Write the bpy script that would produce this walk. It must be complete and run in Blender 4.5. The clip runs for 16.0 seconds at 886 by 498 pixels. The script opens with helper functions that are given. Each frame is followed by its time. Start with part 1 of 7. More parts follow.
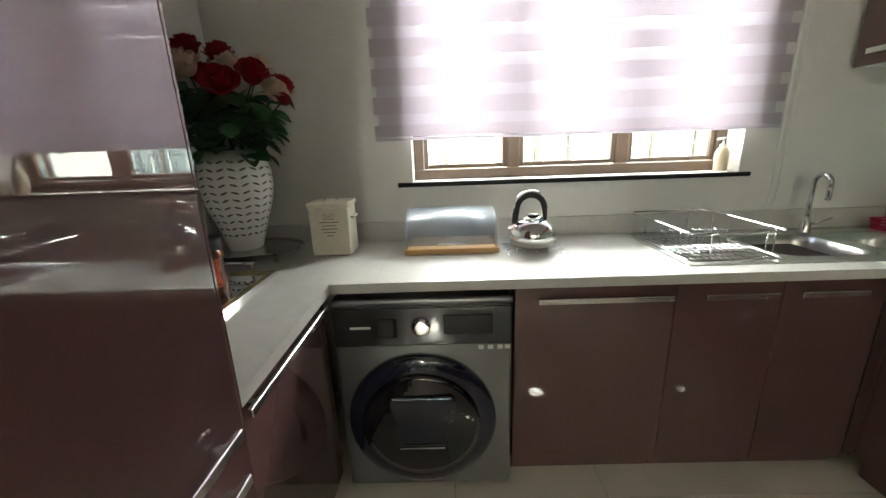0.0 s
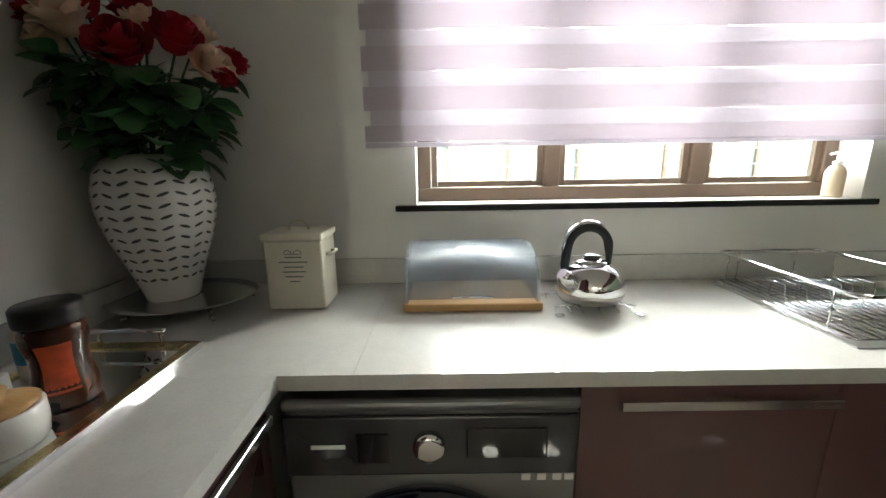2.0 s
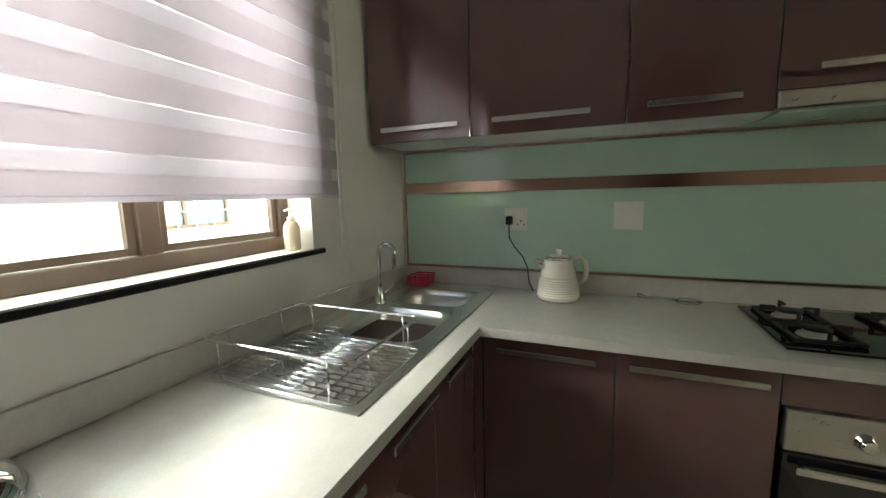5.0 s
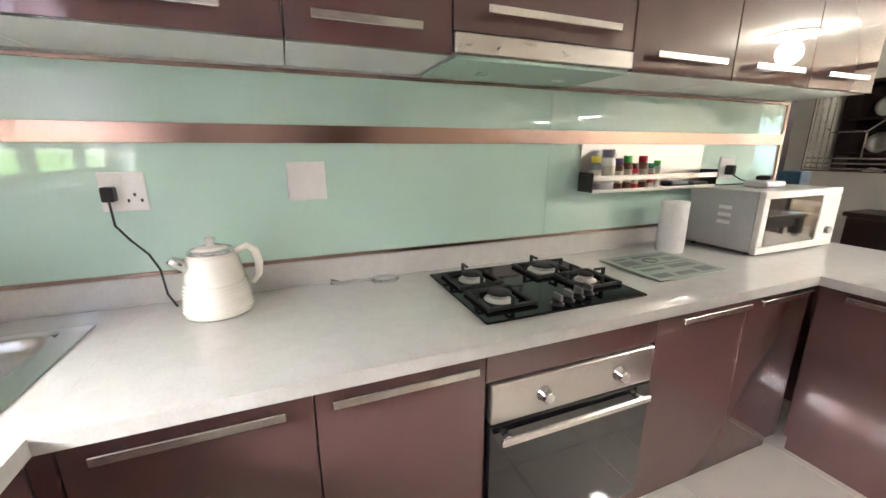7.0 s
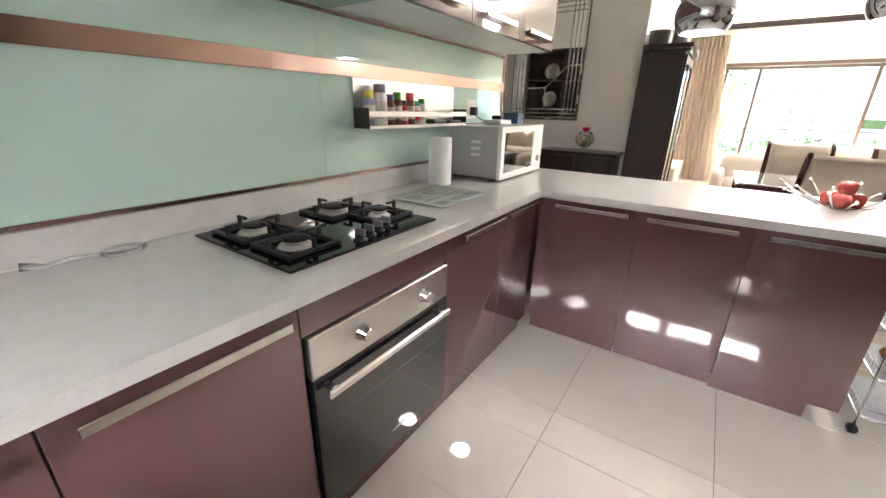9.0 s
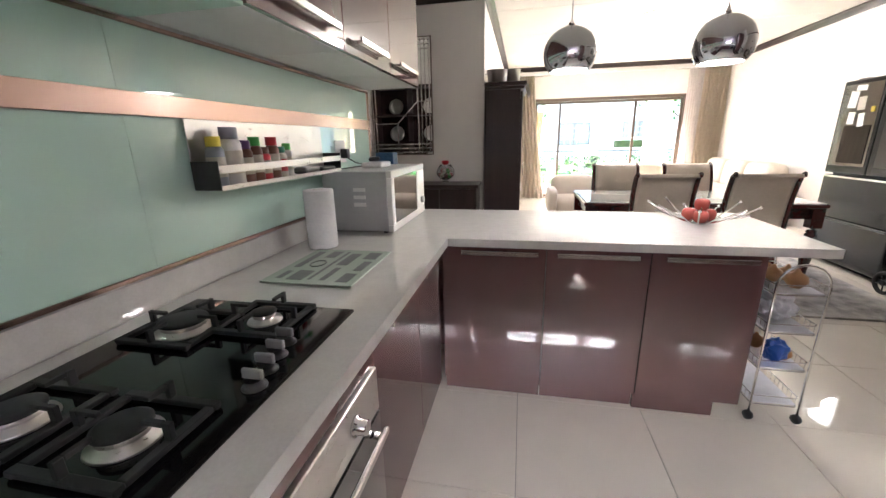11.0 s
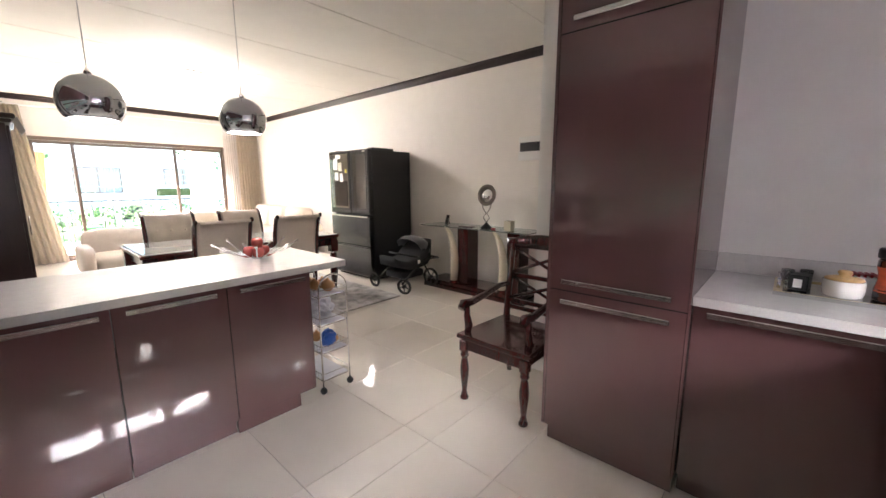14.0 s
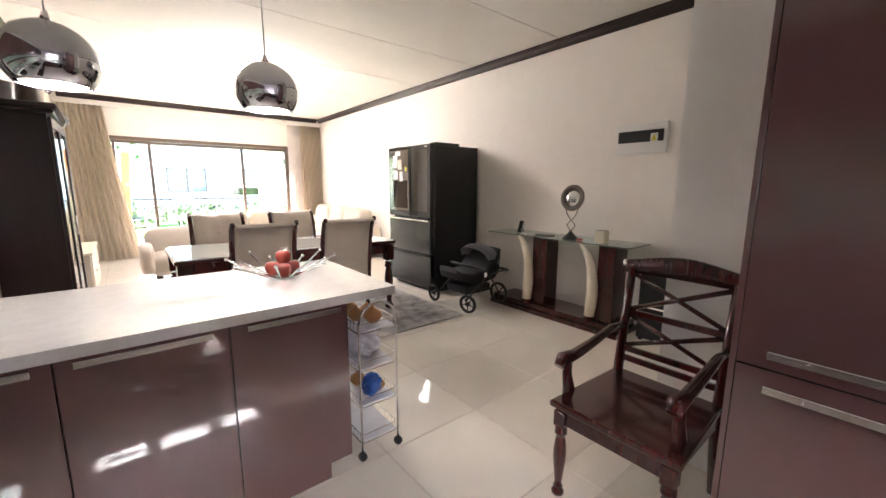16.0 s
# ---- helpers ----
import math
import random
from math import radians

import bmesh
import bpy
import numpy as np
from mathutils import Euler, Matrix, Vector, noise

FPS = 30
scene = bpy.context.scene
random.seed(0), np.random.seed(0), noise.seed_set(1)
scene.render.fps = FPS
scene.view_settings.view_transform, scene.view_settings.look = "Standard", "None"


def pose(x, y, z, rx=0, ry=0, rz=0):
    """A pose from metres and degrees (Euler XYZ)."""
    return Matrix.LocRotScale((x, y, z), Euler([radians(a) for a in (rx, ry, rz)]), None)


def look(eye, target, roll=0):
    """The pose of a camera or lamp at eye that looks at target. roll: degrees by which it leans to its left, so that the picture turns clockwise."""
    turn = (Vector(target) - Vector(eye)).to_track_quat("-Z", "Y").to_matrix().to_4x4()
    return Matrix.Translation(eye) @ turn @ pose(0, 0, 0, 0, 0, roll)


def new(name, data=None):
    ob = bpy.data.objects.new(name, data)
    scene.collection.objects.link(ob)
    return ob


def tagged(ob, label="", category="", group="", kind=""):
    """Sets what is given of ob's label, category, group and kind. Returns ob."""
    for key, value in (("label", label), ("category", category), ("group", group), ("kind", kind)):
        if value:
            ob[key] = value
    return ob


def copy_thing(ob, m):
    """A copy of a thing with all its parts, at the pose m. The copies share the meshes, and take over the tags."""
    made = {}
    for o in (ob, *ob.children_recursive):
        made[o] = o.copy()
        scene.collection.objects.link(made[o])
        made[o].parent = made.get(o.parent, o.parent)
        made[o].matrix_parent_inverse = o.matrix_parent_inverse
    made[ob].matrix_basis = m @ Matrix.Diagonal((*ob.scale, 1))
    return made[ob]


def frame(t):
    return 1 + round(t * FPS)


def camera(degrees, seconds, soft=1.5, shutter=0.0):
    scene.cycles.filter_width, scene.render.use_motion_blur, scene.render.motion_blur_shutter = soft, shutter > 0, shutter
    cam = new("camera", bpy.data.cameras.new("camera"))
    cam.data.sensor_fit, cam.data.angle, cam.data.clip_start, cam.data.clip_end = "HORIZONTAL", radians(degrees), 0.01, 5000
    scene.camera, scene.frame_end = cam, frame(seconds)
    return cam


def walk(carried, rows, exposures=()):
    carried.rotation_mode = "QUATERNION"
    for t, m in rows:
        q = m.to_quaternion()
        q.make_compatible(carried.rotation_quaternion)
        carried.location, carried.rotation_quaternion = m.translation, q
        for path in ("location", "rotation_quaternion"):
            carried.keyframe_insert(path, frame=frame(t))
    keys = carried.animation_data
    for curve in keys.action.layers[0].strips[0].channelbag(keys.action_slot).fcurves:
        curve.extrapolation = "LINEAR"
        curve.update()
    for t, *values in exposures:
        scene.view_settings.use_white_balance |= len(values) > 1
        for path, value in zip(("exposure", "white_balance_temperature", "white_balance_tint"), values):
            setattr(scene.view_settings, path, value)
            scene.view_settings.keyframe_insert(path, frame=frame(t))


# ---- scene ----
cam = camera(98.0, 16.0)
PATH = [
    (0, (1.068, 1.375, 1.367), (1.036, 3.303, 0.838), -2.0),
    (0.5, (0.972, 1.554, 1.331), (1.199, 3.464, 0.786), -0.7),
    (1, (0.939, 1.685, 1.325), (1.264, 3.583, 0.784), -0.0),
    (1.5, (0.955, 1.811, 1.335), (1.081, 3.744, 0.837), -0.6),
    (2, (0.998, 1.916, 1.336), (0.99, 3.867, 0.893), -0.9),
    (2.5, (1.047, 1.959, 1.354), (1.204, 3.912, 0.951), -1.0),
    (3, (1.086, 1.977, 1.362), (1.52, 3.896, 1.001), -0.8),
    (3.5, (1.125, 2.034, 1.377), (1.932, 3.839, 1.073), -0.8),
    (4, (1.192, 2.165, 1.383), (2.42, 3.723, 1.129), -1.2),
    (4.5, (1.255, 2.228, 1.384), (2.837, 3.424, 1.128), -1.5),
    (5, (1.288, 2.242, 1.383), (3.116, 3.007, 1.108), -1.4),
    (5.2, (1.31, 2.231, 1.389), (3.196, 2.828, 1.096), -1.4),
    (7.3, (1.914, 2.195, 1.363), (3.631, 1.314, 0.837), 0.2),
    (7.5, (1.964, 2.206, 1.348), (3.618, 1.221, 0.805), 0.4),
    (8, (2.036, 2.214, 1.304), (3.509, 1.001, 0.706), 0.7),
    (8.5, (2.019, 2.229, 1.281), (3.278, 0.822, 0.623), 1.1),
    (9, (1.925, 2.215, 1.282), (2.976, 0.659, 0.593), 1.2),
    (9.2, (1.879, 2.216, 1.292), (2.856, 0.616, 0.593), 1.5),
    (11.3, (2.357, 1.951, 1.318), (2.52, 0.026, 0.798), -1.2),
    (11.5, (2.395, 1.967, 1.319), (2.37, 0.032, 0.812), -0.9),
    (12, (2.454, 2.076, 1.335), (1.982, 0.189, 0.869), -0.5),
    (12.5, (2.452, 2.145, 1.347), (1.604, 0.381, 0.931), -0.2),
    (13, (2.424, 2.194, 1.351), (1.284, 0.593, 0.98), 0.0),
    (13.5, (2.403, 2.223, 1.345), (1.051, 0.788, 1.008), 0.0),
    (14, (2.383, 2.251, 1.339), (0.913, 0.936, 1.005), -0.2),
    (14.5, (2.369, 2.229, 1.332), (0.933, 0.883, 0.974), -0.4),
    (15, (2.29, 2.117, 1.323), (0.966, 0.661, 0.966), -0.4),
    (15.5, (2.103, 1.917, 1.332), (0.86, 0.387, 0.994), -0.1),
    (16, (1.948, 1.682, 1.317), (0.698, 0.155, 0.992), 0.2),
]
EXPOSURES = [(0.0, 3.45, 6800, -1), (2.0, 3.2, 6800, 0), (3.5, 2.7, 6900, -2), (5.2, 2.85, 7100, -4), (7.3, 4.7, 6600, 13), (9.2, 4.45, 6500, 14), (11.3, 4.0, 6300, 16), (16.0, 4.0, 6500, 18)]
walk(cam, [(t, look(eye, at, roll)) for t, eye, at, roll in PATH], EXPOSURES)

# ---- world, sun, large lights ----
world = bpy.data.worlds.new("world")
scene.world = world
world.use_nodes = True
_nt = world.node_tree
_sky = _nt.nodes.new("ShaderNodeTexSky")
_sky.sky_type = 'NISHITA'
_sky.sun_disc = False
_sky.sun_elevation = radians(58)
_sky.sun_rotation = radians(127)
_nt.nodes["Background"].inputs[1].default_value = 0.15
_nt.links.new(_sky.outputs[0], _nt.nodes["Background"].inputs[0])


def lamp(name, kind, m, energy, color=(1, 1, 1), size=0.5, size_y=None, label=""):
    d = bpy.data.lights.new(name, kind)
    d.energy, d.color = energy, color
    if kind == 'AREA':
        d.shape = 'RECTANGLE' if size_y else 'DISK'
        d.size = size
        if size_y:
            d.size_y = size_y
    elif kind == 'SUN':
        d.angle = size
    else:
        d.shadow_soft_size = size
    ob = new(name, d)
    ob.matrix_world = m
    return ob


lamp("sun", 'SUN', look((0, 0, 0), (-0.42, 0.32, -0.85)), 5.0, (1, 0.95, 0.87), radians(0.5))
lamp("window_daylight", 'AREA', look((1.60, 5.30, 2.75), (1.00, 0.2, 1.0)), 72, (0.97, 0.98, 1.0), 3.4, 1.5)
lamp("door_daylight", 'AREA', look((0.55, -8.6, 2.85), (0.55, -4.85, 0.9)), 2.5, (1.0, 0.98, 0.95), 2.9, 1.2)
lamp("ceiling_lamp_light", 'POINT', Matrix.Translation((0.65, -3.85, 2.55)), 8, (1.0, 0.95, 0.88), 0.14)
lamp("pendant_light_source", 'AREA', look((2.085, -0.1, 1.625), (2.085, -0.1, 0)), 0.12, (1, 0.97, 0.93), 0.16)
lamp("pendant_light_source_b", 'AREA', look((1.444, -0.1, 1.625), (1.444, -0.1, 0)), 0.12, (1, 0.97, 0.93), 0.16)


# ---- materials ----
def mat(name, color, rough=0.5, metal=0.0, coat=0.0, noise_scale=0, vary=0.0, bump=0.0, bump_scale=None,
        rough_vary=0.0, spec=0.5, trans=0.0, ior=1.45, stretch=(1, 1, 1), emit=None, per_object=0.0, island=0.0, alpha=1.0, sheen=0.0, coat_rough=0.03, coat_ior=1.5):
    m = bpy.data.materials.new(name)
    m.use_nodes = True
    nt = m.node_tree
    n, l = nt.nodes, nt.links
    b = n["Principled BSDF"]
    b.inputs["Base Color"].default_value = (*color, 1)
    b.inputs["Roughness"].default_value = rough
    b.inputs["Metallic"].default_value = metal
    b.inputs["Coat Weight"].default_value = coat
    b.inputs["Coat Roughness"].default_value = coat_rough
    b.inputs["Coat IOR"].default_value = coat_ior
    b.inputs["Specular IOR Level"].default_value = spec
    b.inputs["Transmission Weight"].default_value = trans
    b.inputs["IOR"].default_value = ior
    b.inputs["Alpha"].default_value = alpha
    b.inputs["Sheen Weight"].default_value = sheen
    if emit:
        b.inputs["Emission Color"].default_value = (*emit[0], 1)
        b.inputs["Emission Strength"].default_value = emit[1]
    src = None
    if noise_scale:
        tc = n.new("ShaderNodeTexCoord")
        mp = n.new("ShaderNodeMapping")
        mp.inputs["Scale"].default_value = stretch
        l.new(tc.outputs["Object"], mp.inputs[0])
        nz = n.new("ShaderNodeTexNoise")
        nz.inputs["Scale"].default_value = noise_scale
        nz.inputs["Detail"].default_value = 6
        l.new(mp.outputs[0], nz.inputs["Vector"])
        nz2 = n.new("ShaderNodeTexNoise")
        nz2.inputs["Scale"].default_value = noise_scale * 0.12
        nz2.inputs["Detail"].default_value = 3
        l.new(mp.outputs[0], nz2.inputs["Vector"])
        add = n.new("ShaderNodeMath")
        add.operation = 'ADD'
        l.new(nz.outputs[0], add.inputs[0])
        l.new(nz2.outputs[0], add.inputs[1])
        mr = n.new("ShaderNodeMapRange")
        mr.inputs["From Min"].default_value, mr.inputs["From Max"].default_value = 0.6, 1.4
        mr.inputs["To Min"].default_value, mr.inputs["To Max"].default_value = 1 - vary, 1 + vary
        l.new(add.outputs[0], mr.inputs[0])
        src = mr.outputs[0]
        if rough_vary:
            rr = n.new("ShaderNodeMapRange")
            rr.inputs["From Min"].default_value, rr.inputs["From Max"].default_value = 0.6, 1.4
            rr.inputs["To Min"].default_value = max(0.0, rough - rough_vary)
            rr.inputs["To Max"].default_value = rough + rough_vary
            l.new(add.outputs[0], rr.inputs[0])
            l.new(rr.outputs[0], b.inputs["Roughness"])
        if bump:
            bp = n.new("ShaderNodeBump")
            bp.inputs["Strength"].default_value = bump
            bp.inputs["Distance"].default_value = 0.002
            if bump_scale:
                nb = n.new("ShaderNodeTexNoise")
                nb.inputs["Scale"].default_value = bump_scale
                nb.inputs["Detail"].default_value = 4
                l.new(mp.outputs[0], nb.inputs["Vector"])
                l.new(nb.outputs[0], bp.inputs["Height"])
            else:
                l.new(nz.outputs[0], bp.inputs["Height"])
            l.new(bp.outputs[0], b.inputs["Normal"])
    rnd = None
    if per_object:
        oi = n.new("ShaderNodeObjectInfo")
        rnd = (oi.outputs["Random"], per_object)
    elif island:
        ge = n.new("ShaderNodeNewGeometry")
        rnd = (ge.outputs["Random Per Island"], island)
    if rnd:
        rm = n.new("ShaderNodeMapRange")
        rm.inputs["To Min"].default_value, rm.inputs["To Max"].default_value = 1 - rnd[1], 1 + rnd[1]
        l.new(rnd[0], rm.inputs[0])
        if src is None:
            src = rm.outputs[0]
        else:
            mu = n.new("ShaderNodeMath")
            mu.operation = 'MULTIPLY'
            l.new(src, mu.inputs[0])
            l.new(rm.outputs[0], mu.inputs[1])
            src = mu.outputs[0]
    if src is not None:
        hs = n.new("ShaderNodeHueSaturation")
        hs.inputs["Color"].default_value = (*color, 1)
        l.new(src, hs.inputs["Value"])
        l.new(hs.outputs[0], b.inputs["Base Color"])
    return m


M_WALL = mat("wall_paint", (0.77, 0.755, 0.72), 0.65, noise_scale=9, vary=0.03, bump=0.12, bump_scale=160)
M_WALL2 = mat("cream_wall_paint", (0.80, 0.752, 0.695), 0.65, noise_scale=8, vary=0.03, bump=0.12, bump_scale=160)
M_CEIL = mat("ceiling_paint", (0.80, 0.775, 0.72), 0.8, noise_scale=6, vary=0.03, bump=0.05, bump_scale=90)
M_TILE = mat("glazed_floor_tile", (0.76, 0.70, 0.61), 0.30, coat=1.0, noise_scale=3.5, vary=0.05, rough_vary=0.05, per_object=0.025, coat_rough=0.0, coat_ior=1.7, spec=0.1)
M_GROUT = mat("grout", (0.34, 0.31, 0.27), 0.9, noise_scale=30, vary=0.15)
M_DOOR = mat("gloss_brown_laminate", (0.125, 0.062, 0.061), 0.4, coat=1.0, noise_scale=4, vary=0.05, spec=0.0, coat_rough=0.0, coat_ior=2.0)
M_CARC = mat("dark_carcass", (0.03, 0.018, 0.016), 0.5, noise_scale=20, vary=0.2)
M_CARCW = mat("white_carcass", (0.66, 0.68, 0.66), 0.5, noise_scale=20, vary=0.03)
M_STONE = mat("pale_quartz", (0.58, 0.565, 0.535), 0.35, coat=1.0, coat_rough=0.035, coat_ior=1.6, spec=0.2, noise_scale=180, vary=0.08)
M_STEEL = mat("brushed_steel", (0.62, 0.60, 0.57), 0.30, metal=1.0, noise_scale=150, vary=0.02, rough_vary=0.04, stretch=(1, 1, 3))
M_CHROME = mat("chrome", (0.78, 0.78, 0.78), 0.07, metal=1.0, noise_scale=12, vary=0.04, rough_vary=0.03)
M_HANDLE = mat("satin_handle", (0.74, 0.72, 0.70), 0.22, metal=1.0, noise_scale=40, vary=0.05, rough_vary=0.06)
M_COPPER = mat("rose_steel_trim", (0.52, 0.36, 0.30), 0.22, metal=1.0, noise_scale=15, vary=0.08, rough_vary=0.05)
M_SPLASH = mat("mint_back_painted_glass", (0.50, 0.70, 0.60), 0.5, coat=1.0, spec=0.2, coat_rough=0.0, coat_ior=1.7, noise_scale=1.5, vary=0.02)
M_FRAME = mat("bronze_window_frame", (0.13, 0.09, 0.065), 0.45, noise_scale=30, vary=0.08)
M_BLACK = mat("black_stone_sill", (0.02, 0.02, 0.022), 0.15, noise_scale=150, vary=0.4, rough_vary=0.05)
M_GLASS = mat("clear_glass", (0.96, 0.98, 0.97), 0.0, trans=1.0, ior=1.45)
M_MAHOG = mat("dark_mahogany", (0.05, 0.009, 0.008), 0.22, coat=0.6, noise_scale=14, vary=0.35, stretch=(1, 8, 1), bump=0.05, coat_rough=0.1)
M_DKWOOD = mat("near_black_wood", (0.022, 0.010, 0.010), 0.35, coat=0.3, noise_scale=14, vary=0.35, stretch=(8, 1, 1))
M_BLKPL = mat("black_plastic", (0.015, 0.015, 0.016), 0.35, noise_scale=60, vary=0.15, rough_vary=0.08)
M_BLKGL = mat("black_glass", (0.006, 0.006, 0.008), 0.05, coat=1.0, noise_scale=10, vary=0.2)
M_WHITE = mat("white_plastic", (0.78, 0.77, 0.74), 0.3, noise_scale=40, vary=0.03)
M_RUBBER = mat("black_rubber", (0.02, 0.02, 0.02), 0.8, noise_scale=80, vary=0.2)


# ---- mesh helpers ----
def bm_box(bm, x0, y0, z0, x1, y1, z1, bevel=0.0, seg=1):
    v = [bm.verts.new(p) for p in ((x0, y0, z0), (x1, y0, z0), (x1, y1, z0), (x0, y1, z0), (x0, y0, z1), (x1, y0, z1), (x1, y1, z1), (x0, y1, z1))]
    f = [bm.faces.new([v[i] for i in q]) for q in ((0, 3, 2, 1), (4, 5, 6, 7), (0, 1, 5, 4), (1, 2, 6, 5), (2, 3, 7, 6), (3, 0, 4, 7))]
    if bevel:
        ed = list({e for q in f for e in q.edges})
        bmesh.ops.bevel(bm, geom=ed, offset=bevel, segments=seg, affect='EDGES', profile=0.5)
    return bm


def box(x0, y0, z0, x1, y1, z1, bevel=0.0, seg=1):
    return bm_box(bmesh.new(), min(x0, x1), min(y0, y1), min(z0, z1), max(x0, x1), max(y0, y1), max(z0, z1), bevel, seg)


def ring(bm, centre, ax, ay, rx, ry, n):
    return [bm.verts.new(centre + ax * (rx * math.cos(2 * math.pi * i / n)) + ay * (ry * math.sin(2 * math.pi * i / n))) for i in range(n)]


def skin(bm, rings, cap=True, closed=False):
    n = len(rings[0])
    pairs = list(zip(rings, rings[1:])) + ([(rings[-1], rings[0])] if closed else [])
    for a, b in pairs:
        for i in range(n):
            f = bm.faces.new((a[i], a[(i + 1) % n], b[(i + 1) % n], b[i]))
            f.smooth = True
    if cap and not closed:
        for r, s in ((rings[0], -1), (rings[-1], 1)):
            try:
                bm.faces.new(r[::s])
            except ValueError:
                pass
    return bm


def lathe(profile, n=32, bm=None, at=(0, 0, 0), cap=True):
    bm = bm or bmesh.new()
    o = Vector(at)
    rings = [ring(bm, o + Vector((0, 0, z)), Vector((1, 0, 0)), Vector((0, 1, 0)), max(r, 0.0003), max(r, 0.0003), n) for r, z in profile]
    return skin(bm, rings, cap)


def tube(points, r=0.003, n=8, bm=None, closed=False):
    bm = bm or bmesh.new()
    pts = [Vector(p) for p in points]
    rings = []
    last = None
    for i, p in enumerate(pts):
        a = pts[i - 1] if (i or closed) else pts[i]
        b = pts[(i + 1) % len(pts)] if (i < len(pts) - 1 or closed) else pts[i]
        d = (b - a).normalized() if (b - a).length > 1e-9 else Vector((0, 0, 1))
        u = last if last is not None else (Vector((0, 0, 1)) if abs(d.z) < 0.9 else Vector((1, 0, 0)))
        u = (u - d * u.dot(d))
        if u.length < 1e-6:
            u = d.orthogonal()
        u.normalize()
        last = u
        rr = r[i] if isinstance(r, (list, tuple)) else r
        rings.append(ring(bm, p, u, d.cross(u), rr, rr, n))
    return skin(bm, rings, not closed, closed)


def arc(c, r, a0, a1, n, plane="xz"):
    out = []
    for i in range(n + 1):
        a = radians(a0 + (a1 - a0) * i / n)
        u, w = r * math.cos(a), r * math.sin(a)
        out.append({"xz": (c[0] + u, c[1], c[2] + w), "yz": (c[0], c[1] + u, c[2] + w), "xy": (c[0] + u, c[1] + w, c[2])}[plane])
    return out


def prism(outline, axis, lo, hi, bevel=0.0):
    """A closed outline of pairs, drawn out along an axis."""
    bm = bmesh.new()
    put = {"x": lambda u, w, d: (d, u, w), "y": lambda u, w, d: (u, d, w), "z": lambda u, w, d: (u, w, d)}[axis]
    a = [bm.verts.new(put(u, w, lo)) for u, w in outline]
    b = [bm.verts.new(put(u, w, hi)) for u, w in outline]
    n = len(a)
    fs = [bm.faces.new(a), bm.faces.new(b[::-1])]
    for i in range(n):
        fs.append(bm.faces.new((a[i], b[i], b[(i + 1) % n], a[(i + 1) % n])))
    bmesh.ops.recalc_face_normals(bm, faces=fs)
    if bevel:
        ed = [e for e in fs[0].edges] + [e for e in fs[1].edges]
        bmesh.ops.bevel(bm, geom=ed, offset=bevel, segments=2, affect='EDGES', profile=0.5)
    return bm


def moved(bm, m):
    bm.transform(m)
    return bm


def part(name, bm, material, parent=None, label="", smooth=False):
    me = bpy.data.meshes.new(name)
    if smooth:
        for f in bm.faces:
            f.smooth = True
    bm.to_mesh(me)
    bm.free()
    for mt in (material if isinstance(material, (list, tuple)) else [material]):
        me.materials.append(mt)
    ob = new(name, me)
    if parent is not None:
        ob.parent = parent
        ob.matrix_parent_inverse = parent.matrix_basis.inverted()
    if label:
        ob["label"] = label
    return ob


def thing(name, at, label, category, group=""):
    ob = new(name)
    ob.empty_display_size = 0.1
    ob.location = at
    bpy.context.view_layer.update()
    return tagged(ob, label, category, group)


def solid(name, bm, material, label, category, group="", smooth=False):
    return tagged(part(name, bm, material, None, "", smooth), label, category, group)


def structure(name, bm, material, label, category="wall"):
    return tagged(part(name, bm, material), label, category, kind="structure")


# ---- structure ----
CEIL = 2.78


def boxes(*rows, bevel=0.0):
    bm = bmesh.new()
    for r in rows:
        bm_box(bm, *r, bevel=bevel)
    return bm


W0, W1, WZ0, WZ1 = 0.90, 2.50, 1.185, 2.25
structure("wall_north", boxes((-0.22, 3.31, 0, W0, 3.53, CEIL), (W1, 3.31, 0, 3.46, 3.53, CEIL), (W0, 3.31, 0, W1, 3.53, WZ0), (W0, 3.31, WZ1, W1, 3.53, CEIL)), M_WALL, "grey-white painted kitchen wall around the window")
structure("wall_west_kitchen", box(-0.22, 0.97, 0, -0.02, 3.31, CEIL), M_WALL, "grey-white painted wall behind the tall cabinet")
structure("wall_east_kitchen", box(3.26, -0.50, 0, 3.46, 3.31, CEIL), M_WALL, "painted wall behind the mint glass splashback")
structure("wall_west_living", box(-1.85, -7.2, 0, -1.65, 2.2, CEIL), M_WALL2, "long cream painted living room wall")
structure("wall_close_hall", box(-1.65, 2.0, 0, -0.22, 2.2, CEIL), M_WALL2, "plain cream wall closing the side passage")
structure("wall_nib", box(2.72, -2.70, 0, 4.80, -2.50, CEIL), M_WALL, "lilac-grey painted wall nib and dining recess wall")
structure("wall_east_living", box(2.72, -7.2, 0, 2.92, -2.70, CEIL), M_WALL2, "cream painted wall behind the black display cabinet")
structure("wall_recess_side", box(4.60, -2.50, 0, 4.80, -0.50, CEIL), M_WALL, "plain painted wall of the recess")
structure("wall_recess_back", box(3.46, -0.70, 0, 4.60, -0.50, CEIL), M_WALL, "plain painted wall of the recess behind the kitchen")
SD0, SD1, SDZ = -0.95, 2.10, 2.15
structure("wall_south", boxes((-1.85, -7.40, 0, SD0, -7.2, CEIL), (SD1, -7.40, 0, 2.92, -7.2, CEIL), (SD0, -7.40, SDZ, SD1, -7.2, CEIL)), M_WALL2, "cream painted wall above the sliding door")
structure("floor", box(-1.9, -7.45, -0.12, 4.8, 3.53, -0.008), M_GROUT, "grey grout bed under the glossy cream floor tiles", "floor")
cb = bmesh.new()
